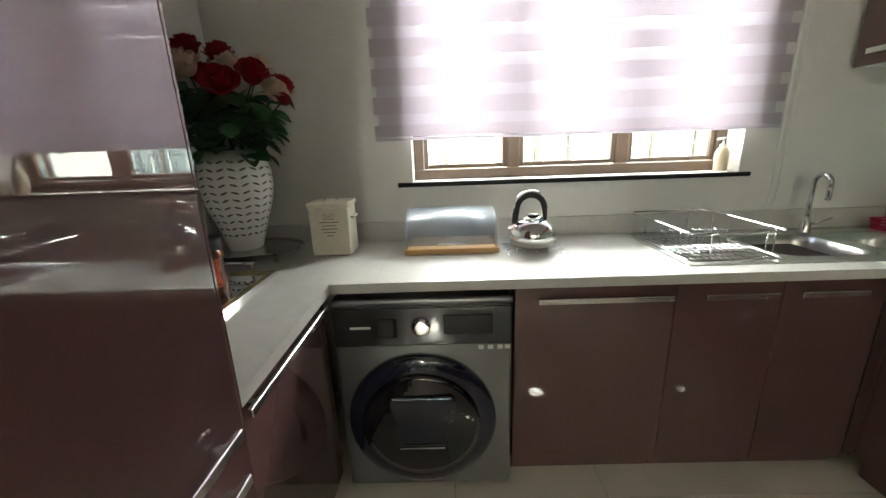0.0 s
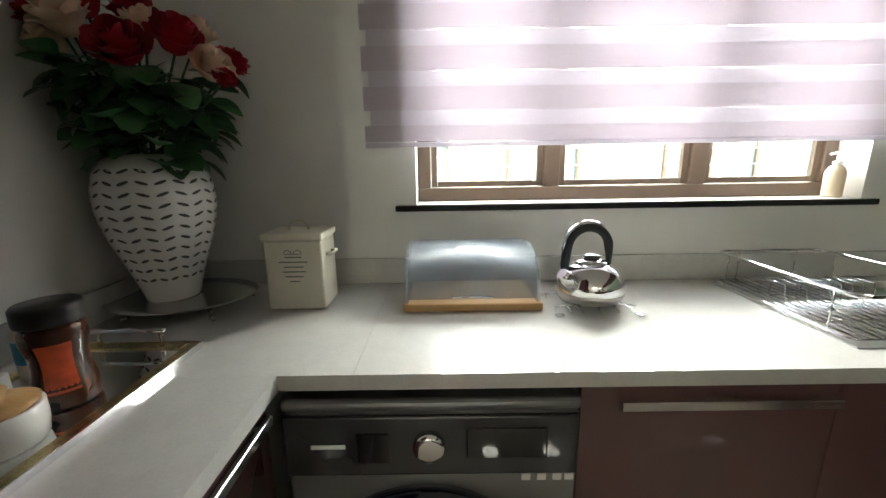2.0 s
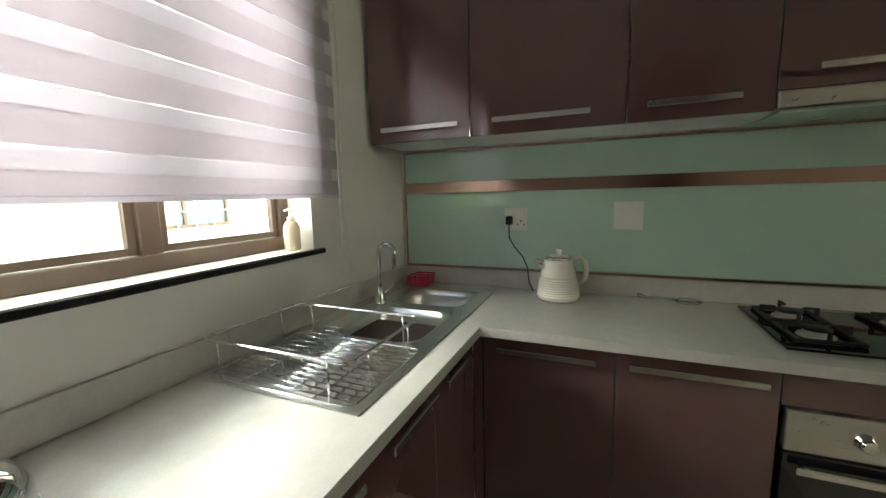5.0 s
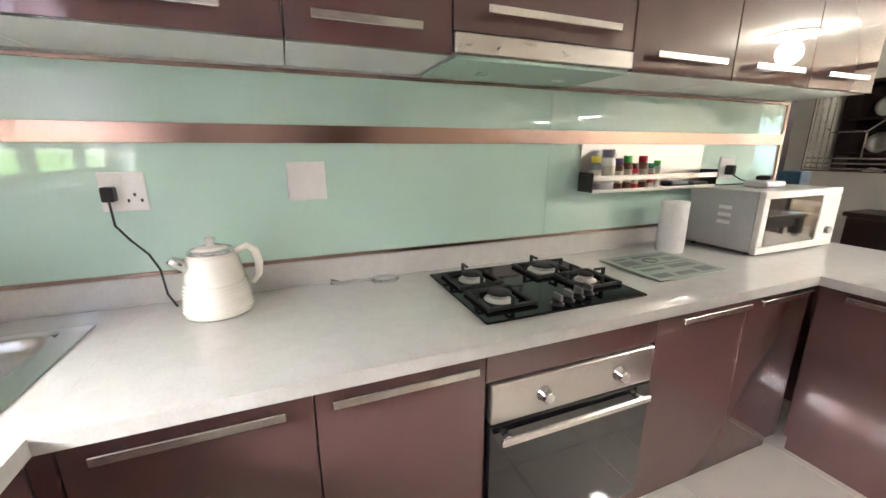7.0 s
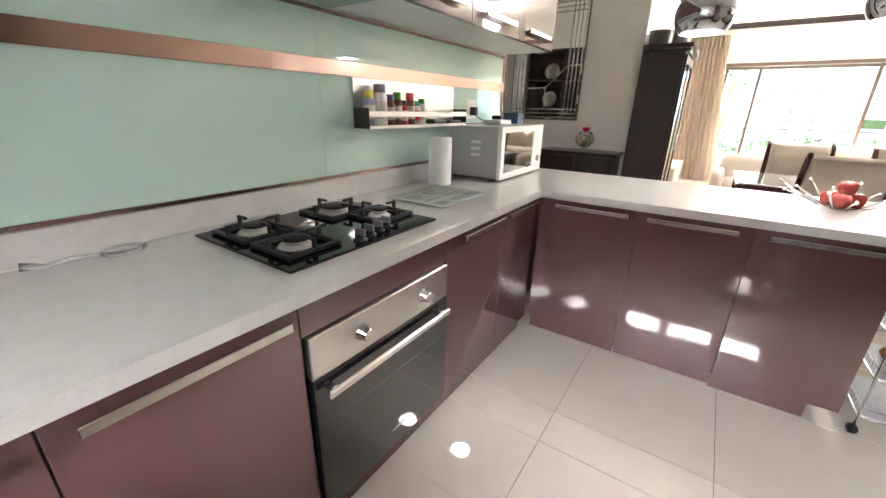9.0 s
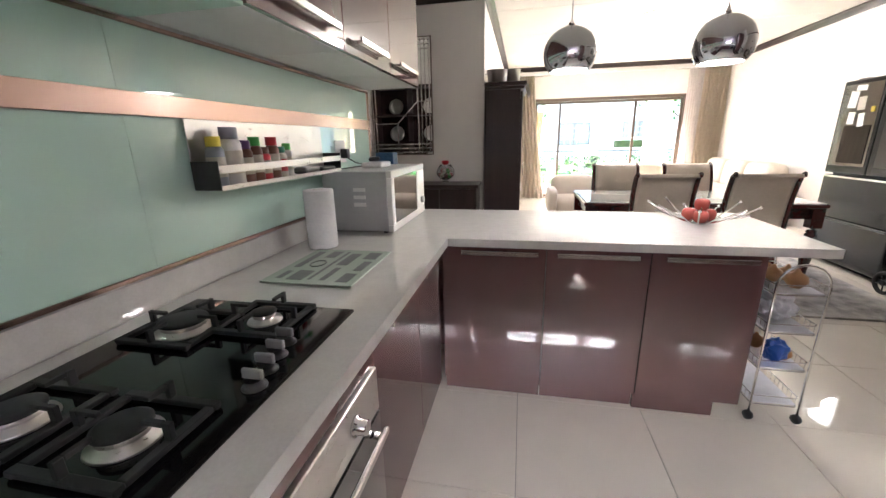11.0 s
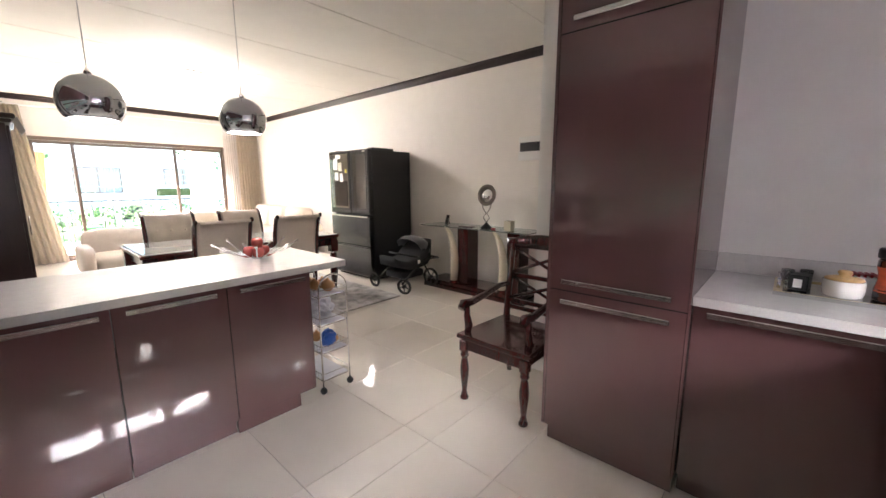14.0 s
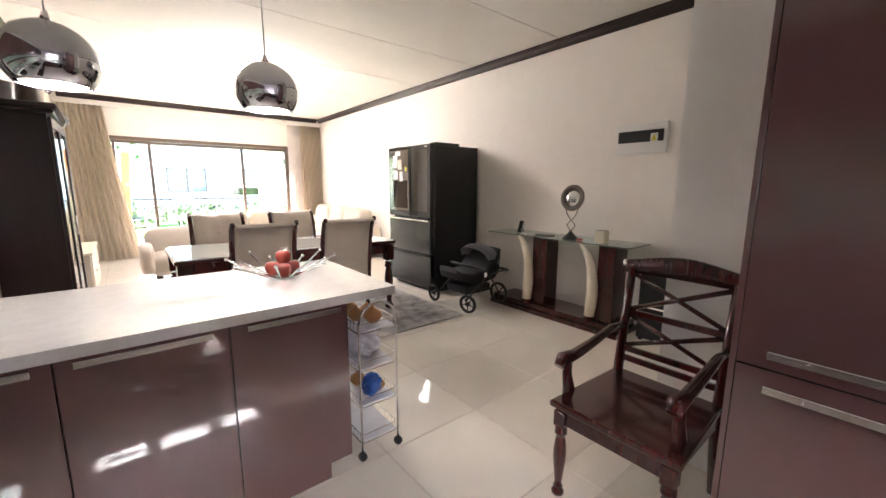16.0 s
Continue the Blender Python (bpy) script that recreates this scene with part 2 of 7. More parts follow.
seams = [-7.4, -6.8, -5.6, -4.4, -3.2, -2.0, -0.8, 0.4, 1.6, 2.8, 3.53]
for a, b in zip(seams, seams[1:]):
    bm_box(cb, -1.85, a + 0.005, CEIL, 4.8, b - 0.005, CEIL + 0.05)
bm_box(cb, -1.85, -7.4, CEIL + 0.012, 4.8, 3.53, CEIL + 0.06)
structure("ceiling", cb, M_CEIL, "off-white board ceiling with thin panel joints", "ceiling")
COR = ((0, 0), (0.075, 0), (0.075, -0.014), (0.05, -0.03), (0.035, -0.055), (0.014, -0.078), (0, -0.078))


def cornice(name, x0, y0, x1, y1, nx, ny):
    bm = bmesh.new()
    a = [bm.verts.new((x0 + nx * u, y0 + ny * u, CEIL - 0.001 + w)) for u, w in COR]
    b = [bm.verts.new((x1 + nx * u, y1 + ny * u, CEIL - 0.001 + w)) for u, w in COR]
    n = len(a)
    fs = [bm.faces.new(a), bm.faces.new(b[::-1])] + [bm.faces.new((a[i], b[i], b[(i + 1) % n], a[(i + 1) % n])) for i in range(n)]
    bmesh.ops.recalc_face_normals(bm, faces=fs)
    structure(name, bm, M_DKWOOD, "dark stained wooden ceiling cornice", "cornice")


cornice("trim_west", -1.65, -7.2, -1.65, 2.0, 1, 0)
cornice("trim_south", -1.57, -7.2, 2.64, -7.2, 0, 1)
cornice("trim_nib", 2.72, -2.50, 4.60, -2.50, 0, 1)
cornice("trim_east", 2.72, -7.12, 2.72, -2.50, -1, 0)

# ---- kitchen cabinets ----
HL = "long flat brushed metal bar handle"


def handle(parent, axis, face, a, b, z, out):
    """A flat bar on two short posts. axis: the way it runs; face: where the door's face is; out: +1 or -1, away from it."""
    bm = bmesh.new()
    f0, f1, f2 = face, face + out * 0.022, face + out * 0.034
    for lo, hi, p, q, z0, z1 in ((a, b, f1, f2, z - 0.011, z + 0.011), (a + 0.03, a + 0.045, f0, f1, z - 0.007, z + 0.007), (b - 0.045, b - 0.03, f0, f1, z - 0.007, z + 0.007)):
        p, q = min(p, q), max(p, q)
        if axis == "x":
            bm_box(bm, lo, p, z0, hi, q, z1, 0.002)
        else:
            bm_box(bm, p, lo, z0, q, hi, z1, 0.002)
    return part("handle", bm, M_HANDLE, parent, HL)


def cabinet(name, axis, face, out, a, b, z0, z1, depth, doors, label, carc=None, kick=True, group="kitchen cabinets"):
    """doors: rows of (a, b, z0, z1, handle a, handle b, handle z)."""
    t = 0.019
    mid = (a + b) / 2
    root = thing(name, (mid, face, 0) if axis == "x" else (face, mid, 0), label, "kitchen cabinet", group)
    back = face - out * depth
    inner = face - out * t

    def bx(a0, b0, p, q, zz0, zz1, bev=0.0):
        p, q = min(p, q), max(p, q)
        return box(a0, p, zz0, b0, q, zz1, bev) if axis == "x" else box(p, a0, zz0, q, b0, zz1, bev)
    part("body", bx(a + 0.001, b - 0.001, inner - out * 0.002, back, z0, z1), carc or M_CARC, root)
    if kick and z0 > 0.05:
        part("plinth", bx(a + 0.001, b - 0.001, inner - out * 0.025, back + out * 0.05, 0, z0 - 0.001), M_DOOR, root)
    for d in doors:
        dr = part("door", bx(d[0] + 0.0008, d[1] - 0.0008, face, inner, d[2], d[3], 0.0015), M_DOOR, root)
        if d[4] is not None:
            handle(dr, axis, face, d[4], d[5], d[6], out)
    return root


BD = "glossy plum-brown base cabinet, bar handle,"
XF, YW, YP = 2.668, 2.70, 0.175
cabinet("base_cabinet", "y", XF, -1, 2.19, 2.66, 0.10, 0.862, 0.58, [(2.19, 2.66, 0.10, 0.857, 2.25, 2.60, 0.80)], BD + " beside the sink corner")
cabinet("base_cabinet", "y", XF, -1, 1.735, 2.188, 0.10, 0.862, 0.58, [(1.735, 2.188, 0.10, 0.857, 1.77, 2.15, 0.80)], BD + " next to the oven")
cabinet("base_cabinet", "y", XF, -1, 0.62, 1.09, 0.10, 0.862, 0.58, [(0.62, 1.09, 0.10, 0.857, 0.65, 1.00, 0.81)], BD + " under the counter by the hob")
cabinet("base_cabinet", "y", XF, -1, 0.20, 0.618, 0.10, 0.862, 0.58, [(0.22, 0.618, 0.10, 0.857, 0.26, 0.585, 0.81)], BD + " in the corner under the microwave")
PD = "glossy plum-brown peninsula cabinet, metal bar handle"
cabinet("base_cabinet", "x", YP, 1, 1.25, 1.705, 0.09, 0.862, 0.50, [(1.25, 1.705, 0.09, 0.857, 1.295, 1.655, 0.80)], PD + " at the open end", kick=False)
cabinet("base_cabinet", "x", YP, 1, 1.707, 2.16, 0.09, 0.862, 0.50, [(1.707, 2.16, 0.09, 0.857, 1.76, 2.115, 0.80)], PD)
cabinet("base_cabinet", "x", YP, 1, 2.162, 2.66, 0.09, 0.862, 0.50, [(2.162, 2.66, 0.09, 0.857, 2.20, 2.56, 0.80)], PD + " by the inner corner")
solid("plinth_board", box(1.345, 0.13, 0, 1.706, 0.152, 0.088), M_DOOR, "glossy plum-brown plinth board under the peninsula end", "plinth")
solid("peninsula_back_panel", box(1.25, -0.33, 0, 3.24, -0.308, 0.862, 0.001), M_DOOR, "glossy plum-brown back panel of the peninsula", "panel")
cabinet("base_cabinet", "x", YW, -1, 1.305, 1.895, 0.06, 0.862, 0.56, [(1.305, 1.895, 0.06, 0.857, 1.385, 1.875, 0.80)], BD + " beside the washing machine")
cabinet("base_cabinet", "x", YW, -1, 1.897, 2.285, 0.06, 0.862, 0.56, [(1.897, 2.285, 0.06, 0.857, 1.99, 2.25, 0.80)], BD + " under the drying rack")
cabinet("base_cabinet", "x", YW, -1, 2.287, 2.66, 0.06, 0.862, 0.56, [(2.287, 2.66, 0.06, 0.857, 2.33, 2.57, 0.80)], BD + " under the sink")
cabinet("base_cabinet", "y", 0.612, 1, 2.01, 2.66, 0.10, 0.862, 0.58, [(2.01, 2.64, 0.10, 0.857, 2.06, 2.60, 0.833)], BD + " under the short counter")
solid("corner_filler", box(2.662, 2.662, 0.10, 2.70, 2.70, 0.857, 0.001), M_DOOR, "narrow plum-brown filler strip in the cabinet corner", "filler")
# the tall cabinet
tc_root = cabinet("tall_cabinet", "y", 0.66, 1, 1.415, 2.00, 0.10, 2.45, 0.66, [
    (1.415, 2.00, 0.10, 0.829, 1.485, 1.945, 0.785), (1.415, 2.00, 0.834, 1.985, 1.485, 1.945, 0.882), (1.415, 2.00, 1.99, 2.45, 1.485, 1.945, 2.03)],
    "tall glossy plum-brown pantry cabinet beside the short counter")
part("side_panel", box(0.0, 1.399, 0.10, 0.66, 1.414, 2.45, 0.001), M_DOOR, tc_root)
part("side_panel", box(0.0, 2.0005, 0.10, 0.66, 2.0085, 2.45, 0.001), M_DOOR, tc_root)
# uppers
UF = 2.915
UD = "glossy dark plum wall cabinet, metal handle"
for y0, y1, z0, ha, hb, lab in ((2.785, 3.285, 1.632, 2.83, 3.21, UD + " next to the window"), (2.175, 2.783, 1.632, 2.30, 2.68, UD + " above the switch"), (1.735, 2.173, 1.632, 1.83, 2.11, UD),
                               (1.075, 1.733, 1.695, 1.16, 1.64, "glossy dark plum wall cabinet above the extractor hood"), (0.56, 1.073, 1.632, 0.64, 0.99, UD + " beside the hood"), (0.06, 0.558, 1.632, 0.16, 0.47, UD + " above the spice shelf"), (-0.46, 0.058, 1.632, -0.34, -0.02, UD + " at the open end")):
    cabinet("wall_cabinet", "y", UF, -1, y0, y1, z0, 2.35, 0.325, [(y0, y1, z0, 2.35, ha, hb, z0 + 0.055)], lab, carc=M_CARCW, kick=False, group="wall cabinets")

# ---- worktops ----
ZT, TT = 0.898, 0.036
wt = thing("worktop", (2.0, 2.9, ZT - TT), "pale speckled quartz worktop on the cabinets and over the peninsula", "worktop")


def slab(*rows):
    for r in rows:
        part("slab", box(r[0], r[1], ZT - TT, r[2], r[3], ZT), M_STONE, wt)


slab((0.0, 2.01, 0.638, 2.651))
slab((0.0, 2.652, 0.80, 3.29))
slab((0.8006, 2.652, 1.97, 3.29), (1.97, 2.652, 3.085, 2.765), (1.97, 3.185, 3.085, 3.29), (3.085, 2.652, 3.24, 3.29), (1.97, 2.765, 2.36, 3.185), (2.73, 2.765, 2.78, 3.185))
slab((2.603, 0.326, 3.24, 2.6515))
slab((1.10, -0.43, 3.24, 0.325))
up_ = thing("upstand", (1.6, 3.3, ZT), "low pale quartz upstand along the walls behind the worktop", "upstand")
for r in ((0.0, 3.291, ZT + 0.001, 3.241, 3.306, 0.99), (3.242, -0.42, ZT + 0.001, 3.257, 3.306, 0.985), (-0.017, 2.01, ZT + 0.001, -0.002, 3.306, 0.99)):
    part("strip", box(*r, 0.001), M_STONE, up_)
# splashback
sp_ = thing("splashback", (3.256, 1.4, 1.0), "mint green back-painted glass splashback behind the worktop", "splashback")
for a_, b_ in ((-0.44, 1.14), (1.1408, 3.28)):
    part("glass_panel", box(3.252, a_, 1.000, 3.259, b_, 1.395, 0.0006), M_SPLASH, sp_)
    part("glass_panel", box(3.252, a_, 1.455, 3.259, b_, 1.612, 0.0006), M_SPLASH, sp_)
solid("splashback_trim", boxes((3.244, -0.46, 1.396, 3.259, 3.28, 1.454), (3.248, -0.46, 0.987, 3.259, 3.28, 0.999), (3.248, -0.46, 1.613, 3.259, 3.28, 1.625), (3.248, 3.281, 0.987, 3.259, 3.292, 1.625), (3.248, -0.475, 0.987, 3.259, -0.461, 1.625), bevel=0.001), M_COPPER, "rose-coloured metal trim strips round the glass splashback", "trim")

# ---- kitchen window ----
win = thing("window_1", (1.7, 3.45, WZ0), "bronze aluminium kitchen window with three panes", "window")
win["kind"] = "structure"
FY0, FY1 = 3.425, 3.475
part("window_frame", boxes((W0, FY0, WZ0, W1, FY1, 1.235), (W0, FY0, WZ1 - 0.05, W1, FY1, WZ1), (W0, FY0, 1.236, W0 + 0.05, FY1, WZ1 - 0.051), (W1 - 0.05, FY0, 1.236, W1, FY1, WZ1 - 0.051),
     (1.385, FY0, 1.236, 1.445, FY1, WZ1 - 0.051), (1.945, FY0, 1.236, 2.005, FY1, WZ1 - 0.051), bevel=0.003), M_FRAME, win)
for a, b in ((W0 + 0.052, 1.383), (1.447, 1.943), (2.007, W1 - 0.052)):
    pn = part("pane", boxes((a, 3.44, 1.238, a + 0.022, 3.465, WZ1 - 0.053), (b - 0.022, 3.44, 1.238, b, 3.465, WZ1 - 0.053), (a + 0.023, 3.44, 1.238, b - 0.023, 3.465, 1.26), (a + 0.023, 3.44, WZ1 - 0.075, b - 0.023, 3.465, WZ1 - 0.053), bevel=0.001), M_FRAME, win)
    gl = part("glass", box(a + 0.022, 3.450, 1.259, b - 0.022, 3.454, WZ1 - 0.074), M_GLASS, pn)
    gl.visible_shadow = False
sill = part("window_sill", box(W0 - 0.075, 3.285, WZ0 - 0.022, W1 + 0.045, 3.424, WZ0 - 0.001, 0.003), M_BLACK)
tagged(sill, "polished black stone window sill", "window sill", kind="structure")

# ---- things ----
# zebra blind
bl = thing("zebra_blind", (1.68, 3.28, 2.45), "lilac-white zebra blind half lowered over the kitchen window", "blind")
M_BLD = mat("blind_solid_band", (0.58, 0.52, 0.55), 0.8, noise_scale=300, vary=0.05, stretch=(0.1, 1, 1))
M_BLS = mat("blind_sheer_band", (0.66, 0.62, 0.66), 0.7, noise_scale=300, vary=0.05, stretch=(0.1, 1, 1))


def translucent(m, colour, amount, clear=0.0):
    nt = m.node_tree
    out = [x for x in nt.nodes if x.type == 'OUTPUT_MATERIAL'][0]
    b = nt.nodes["Principled BSDF"]
    tr = nt.nodes.new("ShaderNodeBsdfTranslucent")
    tr.inputs[0].default_value = (*colour, 1)
    mx = nt.nodes.new("ShaderNodeMixShader")
    mx.inputs[0].default_value = amount
    nt.links.new(b.outputs[0], mx.inputs[1])
    nt.links.new(tr.outputs[0], mx.inputs[2])
    last = mx
    if clear:
        tp = nt.nodes.new("ShaderNodeBsdfTransparent")
        m2 = nt.nodes.new("ShaderNodeMixShader")
        m2.inputs[0].default_value = clear
        nt.links.new(mx.outputs[0], m2.inputs[1])
        nt.links.new(tp.outputs[0], m2.inputs[2])
        last = m2
    nt.links.new(last.outputs[0], out.inputs[0])


translucent(M_BLD, (0.57, 0.525, 0.575), 0.43)
translucent(M_BLS, (0.61, 0.575, 0.625), 0.44)


def band(z0, z1, y, x0, x1):
    bm = bmesh.new()
    n = 40
    cols = []
    for i in range(n + 1):
        x = x0 + (x1 - x0) * i / n
        wob = 0.0015 * math.sin(x * 9) + 0.001 * math.sin(x * 23 + z0 * 7)
        zz = 0.003 * math.sin(x * 2.1 + 0.4)
        cols.append([bm.verts.new((x, y + wob + dy, z + zz)) for z, dy in ((z0, 0.0), (z1, 0.0), (z1, 0.0008), (z0, 0.0008))])
    for a, b in zip(cols, cols[1:]):
        for j in range(4):
            bm.faces.new((a[j], b[j], b[(j + 1) % 4], a[(j + 1) % 4]))
    bm.faces.new(cols[0])
    bm.faces.new(cols[-1][::-1])
    return bm


BX0, BX1 = 0.735, 2.63
z = 1.389
part("bottom_rail", box(BX0, 3.268, z - 0.004, BX1, 3.282, z + 0.012, 0.003, 2), M_BLS, bl)
z += 0.013
k = 0
while z < 2.38:
    h = 0.052 if k == 0 else (0.075 if k % 2 == 0 else 0.048)
    part("sheer_band" if k % 2 else "solid_band", band(z, z + h, 3.275 if k % 2 else 3.272, BX0 + (0.02 if k % 2 else 0), BX1 - (0.035 if k % 2 else 0)), M_BLS if k % 2 else M_BLD, bl, "sheer pale lilac fabric band" if k % 2 else "solid mauve fabric band")
    z += h
    k += 1
part("headrail", box(BX0 - 0.01, 3.23, z, BX1 + 0.01, 3.309, z + 0.08, 0.01, 2), M_WHITE, bl)
for dx in (2.66, 2.69):
    part("cord", tube([(dx, 3.29, 2.4), (dx, 3.29, 1.2 if dx < 2.67 else 1.1), (dx - 0.01, 3.29, 1.02)], 0.0022, 6), M_WHITE, bl, "thin white pull cord")

# sliding door
sd = thing("door_1", (0.55, -7.25, 0), "bronze aluminium sliding glass door to the patio", "sliding door")
sd["kind"] = "structure"
part("door_frame", boxes((SD0, -7.32, 0, SD0 + 0.05, -7.22, SDZ), (SD1 - 0.05, -7.32, 0, SD1, -7.22, SDZ), (SD0 + 0.051, -7.32, SDZ - 0.06, SD1 - 0.051, -7.22, SDZ), (SD0 + 0.051, -7.32, 0, SD1 - 0.051, -7.22, 0.03), bevel=0.003), M_FRAME, sd)
for a, b, yy in ((SD0 + 0.055, 0.03, -7.255), (-0.03, 1.55, -7.29), (1.50, SD1 - 0.055, -7.255)):
    lf = part("door_leaf", boxes((a, yy - 0.015, 0.035, a + 0.045, yy + 0.015, SDZ - 0.065), (b - 0.045, yy - 0.015, 0.035, b, yy + 0.015, SDZ - 0.065), (a + 0.046, yy - 0.015, 0.035, b - 0.046, yy + 0.015, 0.10), (a + 0.046, yy - 0.015, SDZ - 0.115, b - 0.046, yy + 0.015, SDZ - 0.065), bevel=0.002), M_FRAME, sd)
    gl = part("glass", box(a + 0.045, yy - 0.003, 0.10, b - 0.045, yy + 0.003, SDZ - 0.115), M_GLASS, lf)
    gl.visible_shadow = False

# washing machine
M_WM = mat("graphite_enamel", (0.24, 0.24, 0.245), 0.32, metal=0.7, coat=0.5, noise_scale=6, vary=0.03, rough_vary=0.02)
M_WMP = mat("dark_panel_gloss", (0.05, 0.05, 0.054), 0.15, metal=0.4, coat=0.8, noise_scale=10, vary=0.1)
M_WMD = mat("navy_black_gloss", (0.012, 0.014, 0.03), 0.08, coat=1.0, noise_scale=10, vary=0.2)
wx0, wx1, wy, wz = 0.635, 1.29, 2.655, 0.835
wm = thing("washing_machine", (0.96, wy, 0), "graphite front-loading washing machine under the worktop", "washing machine")
part("body", box(wx0, wy, 0.012, wx1, 3.22, wz - 0.03, 0.012, 3), M_WM, wm)
part("top", box(wx0 - 0.002, wy - 0.004, wz - 0.029, wx1 + 0.002, 3.22, wz, 0.012, 3), M_WM, wm, "dark glossy top panel")
cp = part("control_panel", box(wx0 + 0.004, wy - 0.014, 0.655, wx1 - 0.004, wy - 0.001, 0.803, 0.005, 2), M_WMP, wm, "dark glossy control panel")
part("display", box(1.04, wy - 0.018, 0.70, 1.215, wy - 0.0145, 0.775, 0.002), M_BLKGL, cp)
part("drawer_window", box(0.80, wy - 0.018, 0.69, 0.87, wy - 0.0145, 0.765, 0.002), M_BLKGL, cp)
part("knob", moved(lathe([(0.035, 0), (0.035, 0.012), (0.032, 0.02), (0.02, 0.021)], 32), pose(0.958, wy - 0.0145, 0.735, 90, 0, 0)), M_CHROME, wm, "round silver program knob")
dc = pose(0.945, wy - 0.001, 0.335, 90, 0, 0)
dd = part("door", moved(lathe([(0.285, 0), (0.285, 0.012), (0.280, 0.026), (0.268, 0.034), (0.245, 0.040), (0.225, 0.044)], 64), dc), M_WMD, wm, "large round navy-black glossy door")
part("door_glass", moved(lathe([(0.2245, 0.0442), (0.20, 0.050), (0.15, 0.058), (0.07, 0.064), (0.0, 0.065)], 64), dc), M_BLKGL, dd)
part("door_hatch", prism([(0.865, 0.265), (1.035, 0.265), (1.075, 0.455), (1.06, 0.475), (0.84, 0.475), (0.825, 0.455)], "y", wy - 0.074, wy - 0.056, 0.008), M_WMD, dd, "squarish add-load hatch in the door")
part("hatch_trim", box(0.86, wy - 0.086, 0.262, 1.03, wy - 0.0825, 0.268, 0.001), M_CHROME, dd)
for i, xx in enumerate((1.165, 1.20, 1.235, 1.262)):
    part("badge", box(xx, wy - 0.0035, 0.628, xx + 0.02, wy - 0.0005, 0.645, 0.001), M_WHITE, wm)
part("logo_bar", box(0.70, wy - 0.0165, 0.727, 0.775, wy - 0.0145, 0.736), M_WHITE, cp)
for fx in (0.68, 1.25):
    part("foot", lathe([(0.02, 0), (0.02, 0.012)], 12, at=(fx, 2.72, 0)), M_RUBBER, wm)

# oven
ov = thing("oven", (XF, 1.41, 0), "built-in steel and black glass oven under the hob", "oven")
part("body", box(XF + 0.02, 1.10, 0.105, 3.2, 1.725, 0.735), M_CARC, ov)
part("control_panel", box(XF - 0.012, 1.100, 0.602, XF + 0.019, 1.722, 0.732, 0.003), M_STEEL, ov, "brushed steel control strip")
for yy in (1.255, 1.545):
    part("knob", moved(lathe([(0.026, 0), (0.026, 0.006), (0.020, 0.008), (0.019, 0.03), (0.016, 0.034)], 28), pose(XF - 0.0125, yy, 0.668, 0, -90, 0)), M_CHROME, ov, "round polished steel knob")
od = part("door", box(XF - 0.014, 1.100, 0.13, XF + 0.019, 1.722, 0.598, 0.003), M_BLKGL, ov, "mirror-black glass oven door")
part("handle", boxes((XF - 0.050, 1.13, 0.548, XF - 0.036, 1.70, 0.572), (XF - 0.0355, 1.15, 0.552, XF - 0.0145, 1.17, 0.568), (XF - 0.0355, 1.66, 0.552, XF - 0.0145, 1.68, 0.568), bevel=0.004), M_HANDLE, od, "thick flat steel oven handle")
part("mark_bar", box(XF - 0.0155, 1.36, 0.20, XF - 0.0142, 1.43, 0.207), M_HANDLE, od)
part("filler_panel", box(XF, 1.092, 0.737, XF + 0.019, 1.733, 0.857, 0.0015), M_DOOR, ov, "plum-brown filler strip above the oven")
part("lower_panel", box(XF, 1.092, 0.10, XF + 0.019, 1.733, 0.127, 0.001), M_DOOR, ov)
part("plinth", box(XF + 0.045, 1.092, 0, 3.1, 1.733, 0.099), M_DOOR, ov)


# sink, tap and what stands by the window
M_SINK = mat("sink_steel", (0.58, 0.57, 0.55), 0.30, metal=1.0, noise_scale=6, vary=0.03, rough_vary=0.04)
M_CREAM = mat("cream_enamel", (0.74, 0.69, 0.57), 0.35, coat=0.3, noise_scale=30, vary=0.04)
M_PINE = mat("pale_bamboo", (0.52, 0.31, 0.13), 0.45, noise_scale=25, vary=0.18, stretch=(1, 10, 10))
M_FROST = mat("frosted_acrylic", (0.42, 0.48, 0.56), 0.28, coat=0.9, coat_rough=0.12, noise_scale=20, vary=0.03, alpha=0.38)
M_CERAM = mat("white_glazed_ceramic", (0.80, 0.79, 0.76), 0.2, coat=0.5, noise_scale=20, vary=0.03)
M_GREY = mat("grey_print", (0.10, 0.115, 0.11), 0.5, noise_scale=60, vary=0.2)


